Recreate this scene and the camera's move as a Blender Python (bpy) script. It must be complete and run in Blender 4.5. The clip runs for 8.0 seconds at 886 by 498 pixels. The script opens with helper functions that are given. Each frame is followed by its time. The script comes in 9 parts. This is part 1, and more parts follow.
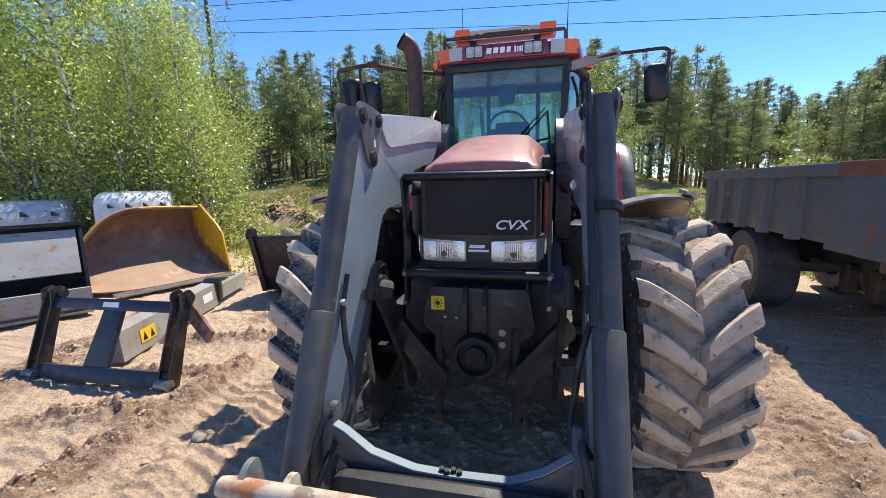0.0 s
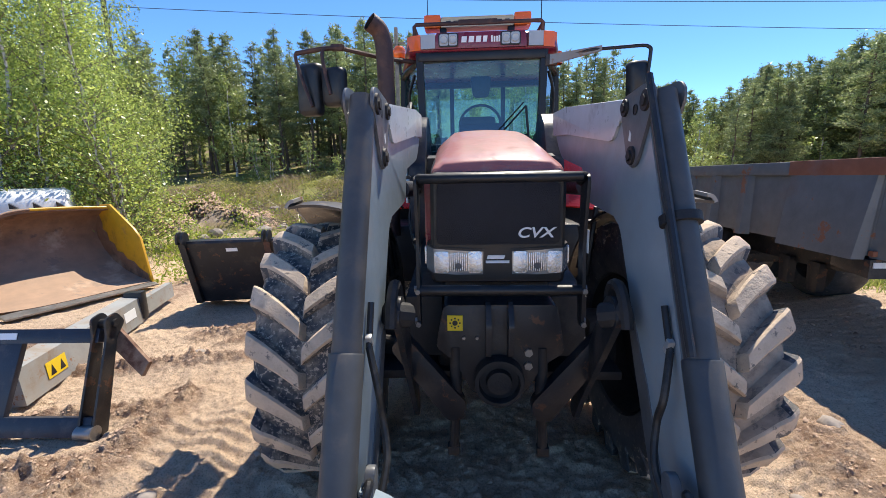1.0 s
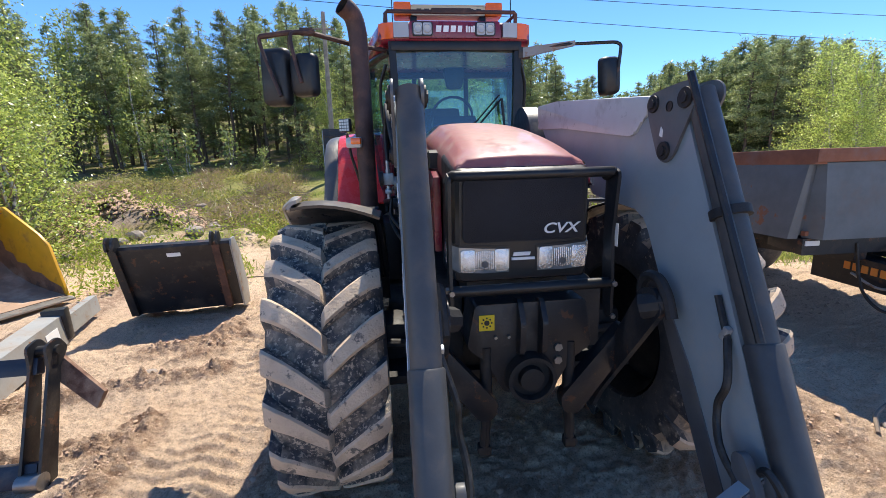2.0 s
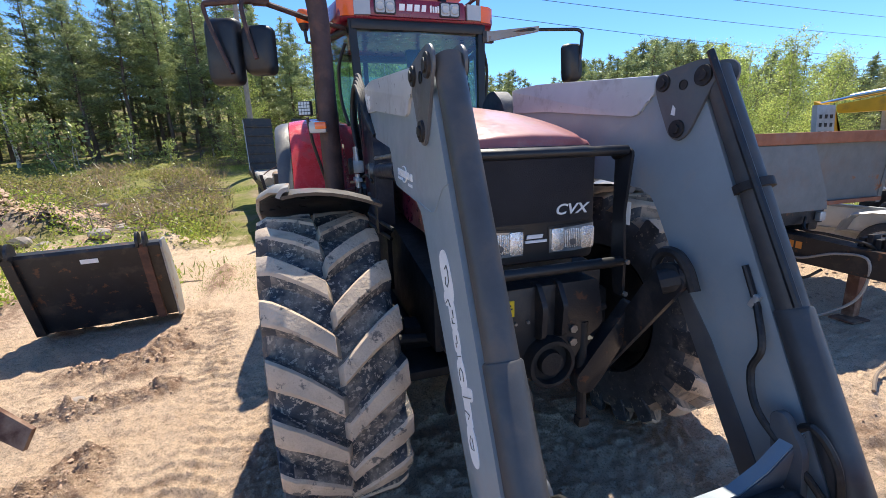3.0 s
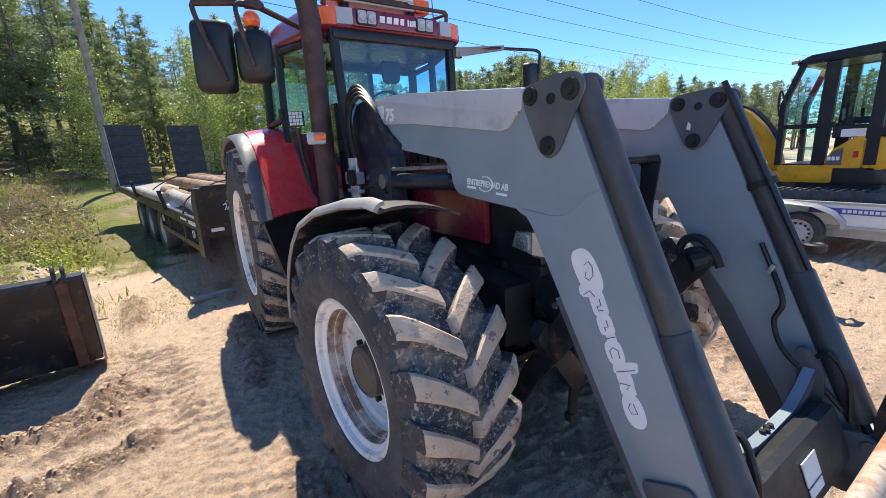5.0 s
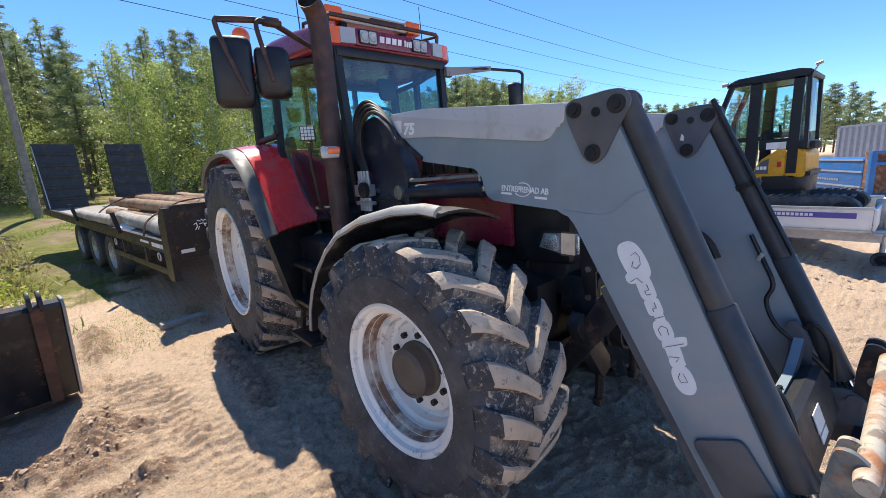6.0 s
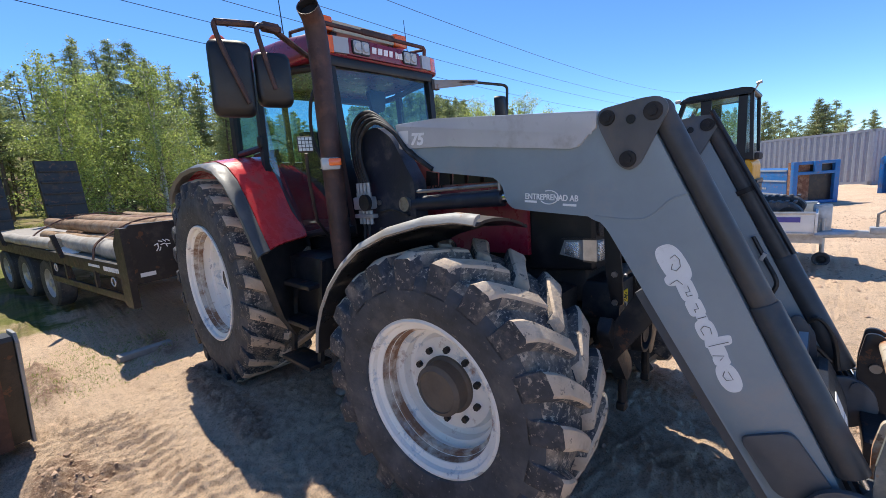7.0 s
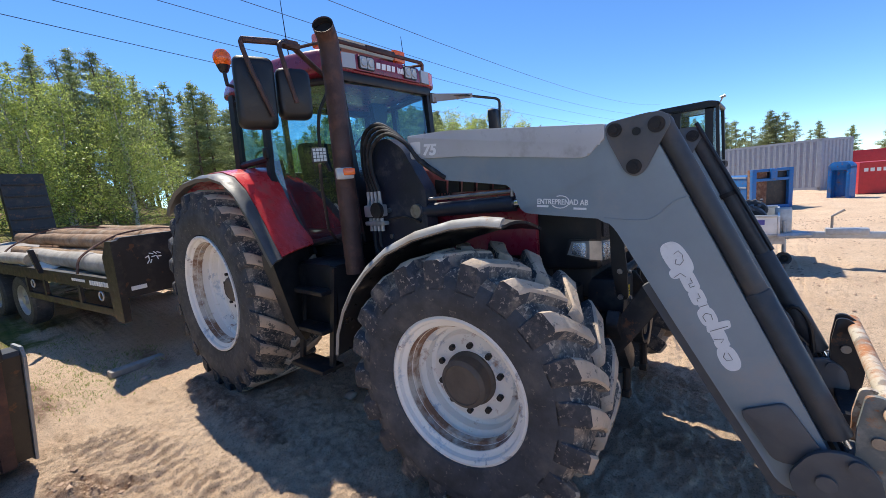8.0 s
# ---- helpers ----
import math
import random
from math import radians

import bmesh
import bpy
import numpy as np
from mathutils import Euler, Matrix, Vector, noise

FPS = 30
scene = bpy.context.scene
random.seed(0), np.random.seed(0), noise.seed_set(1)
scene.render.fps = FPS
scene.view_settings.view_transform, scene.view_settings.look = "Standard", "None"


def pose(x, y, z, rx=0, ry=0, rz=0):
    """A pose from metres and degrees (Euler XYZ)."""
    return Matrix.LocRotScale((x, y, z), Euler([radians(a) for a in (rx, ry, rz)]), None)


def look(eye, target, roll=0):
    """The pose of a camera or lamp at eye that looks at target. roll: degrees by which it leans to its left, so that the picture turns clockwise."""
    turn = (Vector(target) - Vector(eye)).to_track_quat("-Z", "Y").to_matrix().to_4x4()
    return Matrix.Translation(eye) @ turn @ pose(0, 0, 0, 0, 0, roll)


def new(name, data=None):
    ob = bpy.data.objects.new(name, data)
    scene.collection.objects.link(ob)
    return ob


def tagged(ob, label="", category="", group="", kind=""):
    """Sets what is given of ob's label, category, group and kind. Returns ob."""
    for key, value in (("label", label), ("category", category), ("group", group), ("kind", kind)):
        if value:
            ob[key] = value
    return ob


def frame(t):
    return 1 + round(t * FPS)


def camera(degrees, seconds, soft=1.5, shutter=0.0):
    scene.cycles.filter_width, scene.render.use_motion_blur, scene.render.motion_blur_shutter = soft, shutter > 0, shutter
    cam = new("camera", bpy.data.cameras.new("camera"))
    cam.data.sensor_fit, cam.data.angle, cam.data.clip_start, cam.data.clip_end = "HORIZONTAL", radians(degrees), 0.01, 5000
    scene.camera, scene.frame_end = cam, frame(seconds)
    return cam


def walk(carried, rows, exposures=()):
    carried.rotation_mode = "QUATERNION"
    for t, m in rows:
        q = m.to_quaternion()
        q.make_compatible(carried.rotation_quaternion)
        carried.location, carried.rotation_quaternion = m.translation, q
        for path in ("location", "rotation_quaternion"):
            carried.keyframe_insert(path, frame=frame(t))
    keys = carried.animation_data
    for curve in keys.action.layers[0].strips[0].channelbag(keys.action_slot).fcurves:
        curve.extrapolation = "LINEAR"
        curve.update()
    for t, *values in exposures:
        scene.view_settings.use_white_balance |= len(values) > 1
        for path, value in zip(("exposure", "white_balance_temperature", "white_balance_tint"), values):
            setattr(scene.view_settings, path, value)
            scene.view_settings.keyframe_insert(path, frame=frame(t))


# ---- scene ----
from functools import lru_cache

cam = camera(94.8, 8.0, soft=0.6)
PATH = [
    (0, (0.003, 0.012, 1.707), (-0.435, 1.934, 1.370), -1.21),
    (0.5, (-0.220, 0.173, 1.737), (-0.495, 2.123, 1.386), -1.10),
    (1, (-0.431, 0.243, 1.750), (-0.545, 2.205, 1.378), -1.09),
    (1.5, (-0.696, 0.265, 1.781), (-0.644, 2.224, 1.382), -1.38),
    (1.7, (-0.755, 0.279, 1.792), (-0.640, 2.233, 1.383), -1.48),
    (2.8, (-1.151, 0.498, 1.743), (-0.666, 2.383, 1.284), -2.10),
    (3, (-1.203, 0.509, 1.744), (-0.652, 2.374, 1.278), -2.11),
    (3.5, (-1.385, 0.542, 1.737), (-0.684, 2.354, 1.260), -2.13),
    (4, (-1.662, 0.567, 1.771), (-0.834, 2.325, 1.295), -2.35),
    (4.2, (-1.747, 0.573, 1.781), (-0.877, 2.311, 1.311), -2.36),
    (5.3, (-2.166, 0.845, 1.809), (-1.052, 2.444, 1.362), -3.33),
    (5.5, (-2.255, 0.868, 1.778), (-1.101, 2.446, 1.356), -3.54),
    (6, (-2.504, 0.941, 1.793), (-1.241, 2.440, 1.398), -3.77),
    (6.5, (-2.648, 1.092, 1.778), (-1.289, 2.513, 1.414), -4.11),
    (7, (-2.733, 1.239, 1.787), (-1.299, 2.591, 1.448), -4.44),
    (7.5, (-2.840, 1.293, 1.798), (-1.352, 2.590, 1.480), -4.67),
    (8, (-3.018, 1.328, 1.794), (-1.495, 2.588, 1.492), -4.98),
]
walk(cam, [(t, look(eye, target, roll)) for t, eye, target, roll in PATH], [(0.0, 0.56, 6500, 9), (3.5, 0.72, 6500, 9), (5.5, 0.62, 6500, 9), (8.0, 0.36, 6400, 9)])

# ---- sky and sun ----
SUN = Vector((0.215, 0.575, 1.0)).normalized()
world = bpy.data.worlds.new("sky")
scene.world = world
world.use_nodes = True
wn = world.node_tree
sky = wn.nodes.new("ShaderNodeTexSky")
sky.sky_type = "NISHITA"
sky.sun_disc = False
sky.sun_elevation = math.asin(SUN.z)
sky.sun_rotation = math.atan2(SUN.x, SUN.y)
sky.air_density, sky.dust_density, sky.ozone_density = 0.62, 0.0, 2.0
deepen = wn.nodes.new("ShaderNodeHueSaturation")
deepen.inputs["Saturation"].default_value = 1.13
wn.links.new(sky.outputs[0], deepen.inputs["Color"])
tint = wn.nodes.new("ShaderNodeMix")
tint.data_type, tint.blend_type = "RGBA", "MULTIPLY"
tint.inputs[0].default_value = 1.0
tint.inputs[7].default_value = (0.78, 0.925, 1.055, 1.0)
wn.links.new(deepen.outputs[0], tint.inputs[6])
wn.links.new(tint.outputs[2], wn.nodes["Background"].inputs[0])
wn.nodes["Background"].inputs[1].default_value = 0.17
lamp = bpy.data.lights.new("sun", "SUN")
lamp.energy, lamp.angle, lamp.color = 4.9, radians(0.53), (1.0, 0.91, 0.77)
sun = new("sun", lamp)
sun.matrix_world = look((0, 0, 0), tuple(-SUN), 0)

# ---- materials ----
def surface(name, base, rough=0.5, metal=0.0, var=0.2, scale=6.0, dirt=None, dirt_amt=0.4, dirt_scale=2.5,
            bump=0.15, bump_scale=60.0, coat=0.0, per=0.0, sharp=0.12, upward=0.0, second=None, second_amt=0.3, second_scale=9.0):
    """Base colour with grain, a patchy dirt layer, and (second) a layer of worn spots. Real-world object coordinates."""
    m = bpy.data.materials.new(name)
    m.use_nodes = True
    n, l = m.node_tree.nodes, m.node_tree.links
    bsdf = n["Principled BSDF"]
    co = n.new("ShaderNodeTexCoord")
    where = co.outputs["Object"]

    def noise_at(s, detail=6.0, rough_=0.6):
        k = n.new("ShaderNodeTexNoise")
        k.inputs["Scale"].default_value, k.inputs["Detail"].default_value, k.inputs["Roughness"].default_value = s, detail, rough_
        l.new(where, k.inputs["Vector"])
        return k.outputs["Fac"]

    def mix(a, b, fac):
        k = n.new("ShaderNodeMix")
        k.data_type = "RGBA"
        for v, i in ((fac, 0), (a, 6), (b, 7)):
            if isinstance(v, bpy.types.NodeSocket):
                l.new(v, k.inputs[i])
            else:
                k.inputs[i].default_value = (*v, 1.0) if isinstance(v, tuple) else v
        return k.outputs[2]

    def ramp(v, lo, hi, a=0.0, b=1.0):
        k = n.new("ShaderNodeMapRange")
        l.new(v, k.inputs[0])
        k.inputs[1].default_value, k.inputs[2].default_value, k.inputs[3].default_value, k.inputs[4].default_value = lo, hi, a, b
        return k.outputs[0]

    grain = noise_at(scale)
    dark = tuple(c * (1 - var) for c in base)
    light = tuple(min(1.0, c * (1 + var)) for c in base)
    colour = mix(dark, light, ramp(grain, 0.3, 0.7))
    roughness = ramp(noise_at(scale * 2.3), 0.3, 0.7, max(0.02, rough - 0.08), min(1.0, rough + 0.1))
    if second:
        spot = ramp(noise_at(second_scale, 8.0, 0.68), 0.62 - second_amt * 0.35, 0.66 - second_amt * 0.35)
        colour = mix(colour, second, spot)
    if dirt:
        d = ramp(noise_at(dirt_scale, 8.0, 0.65), 0.62 - dirt_amt * 0.4, 0.62 - dirt_amt * 0.4 + sharp + 0.1, 0.0, 0.9)
        if upward:
            g = n.new("ShaderNodeNewGeometry")
            s = n.new("ShaderNodeSeparateXYZ")
            l.new(g.outputs["Normal"], s.inputs[0])
            u = ramp(s.outputs[2], 0.2, 0.9, 0.0, upward)
            a = n.new("ShaderNodeMath")
            a.operation, a.use_clamp = "ADD", True
            l.new(d, a.inputs[0])
            l.new(u, a.inputs[1])
            d = a.outputs[0]
        colour = mix(colour, dirt, d)
        roughness_mix = n.new("ShaderNodeMix")
        l.new(d, roughness_mix.inputs[0])
        l.new(roughness, roughness_mix.inputs[2])
        roughness_mix.inputs[3].default_value = 0.9
        roughness = roughness_mix.outputs[0]
    if per:
        info = n.new("ShaderNodeObjectInfo")
        hsv = n.new("ShaderNodeHueSaturation")
        l.new(ramp(info.outputs["Random"], 0.0, 1.0, 1 - per, 1 + per), hsv.inputs["Value"])
        l.new(ramp(info.outputs["Random"], 0.0, 1.0, 0.5 - per * 0.06, 0.5 + per * 0.06), hsv.inputs["Hue"])
        l.new(colour, hsv.inputs["Color"])
        colour = hsv.outputs[0]
    l.new(colour, bsdf.inputs["Base Color"])
    l.new(roughness, bsdf.inputs["Roughness"])
    bsdf.inputs["Metallic"].default_value = metal
    bsdf.inputs["Coat Weight"].default_value = coat
    bsdf.inputs["Coat Roughness"].default_value = 0.15
    if bump:
        b = n.new("ShaderNodeBump")
        b.inputs["Strength"].default_value, b.inputs["Distance"].default_value = bump, 0.01
        l.new(noise_at(bump_scale), b.inputs["Height"])
        l.new(b.outputs[0], bsdf.inputs["Normal"])
    return m


def glass(name, tint, rough=0.02):
    """Tinted sheet glass: part clear, part reflecting."""
    m = bpy.data.materials.new(name)
    m.use_nodes = True
    n, l = m.node_tree.nodes, m.node_tree.links
    n.clear()
    out = n.new("ShaderNodeOutputMaterial")
    clear = n.new("ShaderNodeBsdfTransparent")
    clear.inputs[0].default_value = (*tint, 1)
    gloss = n.new("ShaderNodeBsdfGlossy")
    gloss.inputs["Roughness"].default_value = rough
    facing = n.new("ShaderNodeLayerWeight")
    steep = n.new("ShaderNodeMath")
    steep.operation = "POWER"
    l.new(facing.outputs["Facing"], steep.inputs[0])
    steep.inputs[1].default_value = 4.0
    share = n.new("ShaderNodeMapRange")
    l.new(steep.outputs[0], share.inputs[0])
    share.inputs[3].default_value, share.inputs[4].default_value = 0.17, 0.65
    mixer = n.new("ShaderNodeMixShader")
    l.new(share.outputs[0], mixer.inputs[0])
    l.new(clear.outputs[0], mixer.inputs[1])
    l.new(gloss.outputs[0], mixer.inputs[2])
    l.new(mixer.outputs[0], out.inputs[0])
    return m


def leafy(name, base, light, per=0.25, gloss=0.07):
    """Leaves and needles: thin, letting some light through, varied by clump and by tree."""
    m = bpy.data.materials.new(name)
    m.use_nodes = True
    n, l = m.node_tree.nodes, m.node_tree.links
    n.clear()
    out = n.new("ShaderNodeOutputMaterial")
    geo = n.new("ShaderNodeNewGeometry")
    info = n.new("ShaderNodeObjectInfo")
    mixc = n.new("ShaderNodeMix")
    mixc.data_type = "RGBA"
    mixc.inputs[6].default_value, mixc.inputs[7].default_value = (*base, 1), (*light, 1)
    l.new(geo.outputs["Random Per Island"], mixc.inputs[0])
    hsv = n.new("ShaderNodeHueSaturation")
    rng = n.new("ShaderNodeMapRange")
    l.new(info.outputs["Random"], rng.inputs[0])
    rng.inputs[3].default_value, rng.inputs[4].default_value = 1 - per, 1 + per
    l.new(rng.outputs[0], hsv.inputs["Value"])
    l.new(mixc.outputs[2], hsv.inputs["Color"])
    dif = n.new("ShaderNodeBsdfDiffuse")
    tra = n.new("ShaderNodeBsdfTranslucent")
    mixer = n.new("ShaderNodeMixShader")
    mixer.inputs[0].default_value = 0.5
    l.new(hsv.outputs[0], dif.inputs[0])
    l.new(hsv.outputs[0], tra.inputs[0])
    l.new(dif.outputs[0], mixer.inputs[1])
    l.new(tra.outputs[0], mixer.inputs[2])
    shine = n.new("ShaderNodeBsdfGlossy")
    shine.inputs["Roughness"].default_value = 0.38
    shine.inputs[0].default_value = (0.9, 0.95, 0.85, 1)
    waxy = n.new("ShaderNodeMixShader")
    waxy.inputs[0].default_value = gloss
    l.new(mixer.outputs[0], waxy.inputs[1])
    l.new(shine.outputs[0], waxy.inputs[2])
    l.new(waxy.outputs[0], out.inputs[0])
    return m


SAND = (0.50, 0.385, 0.28)
DUST = (0.36, 0.29, 0.225)
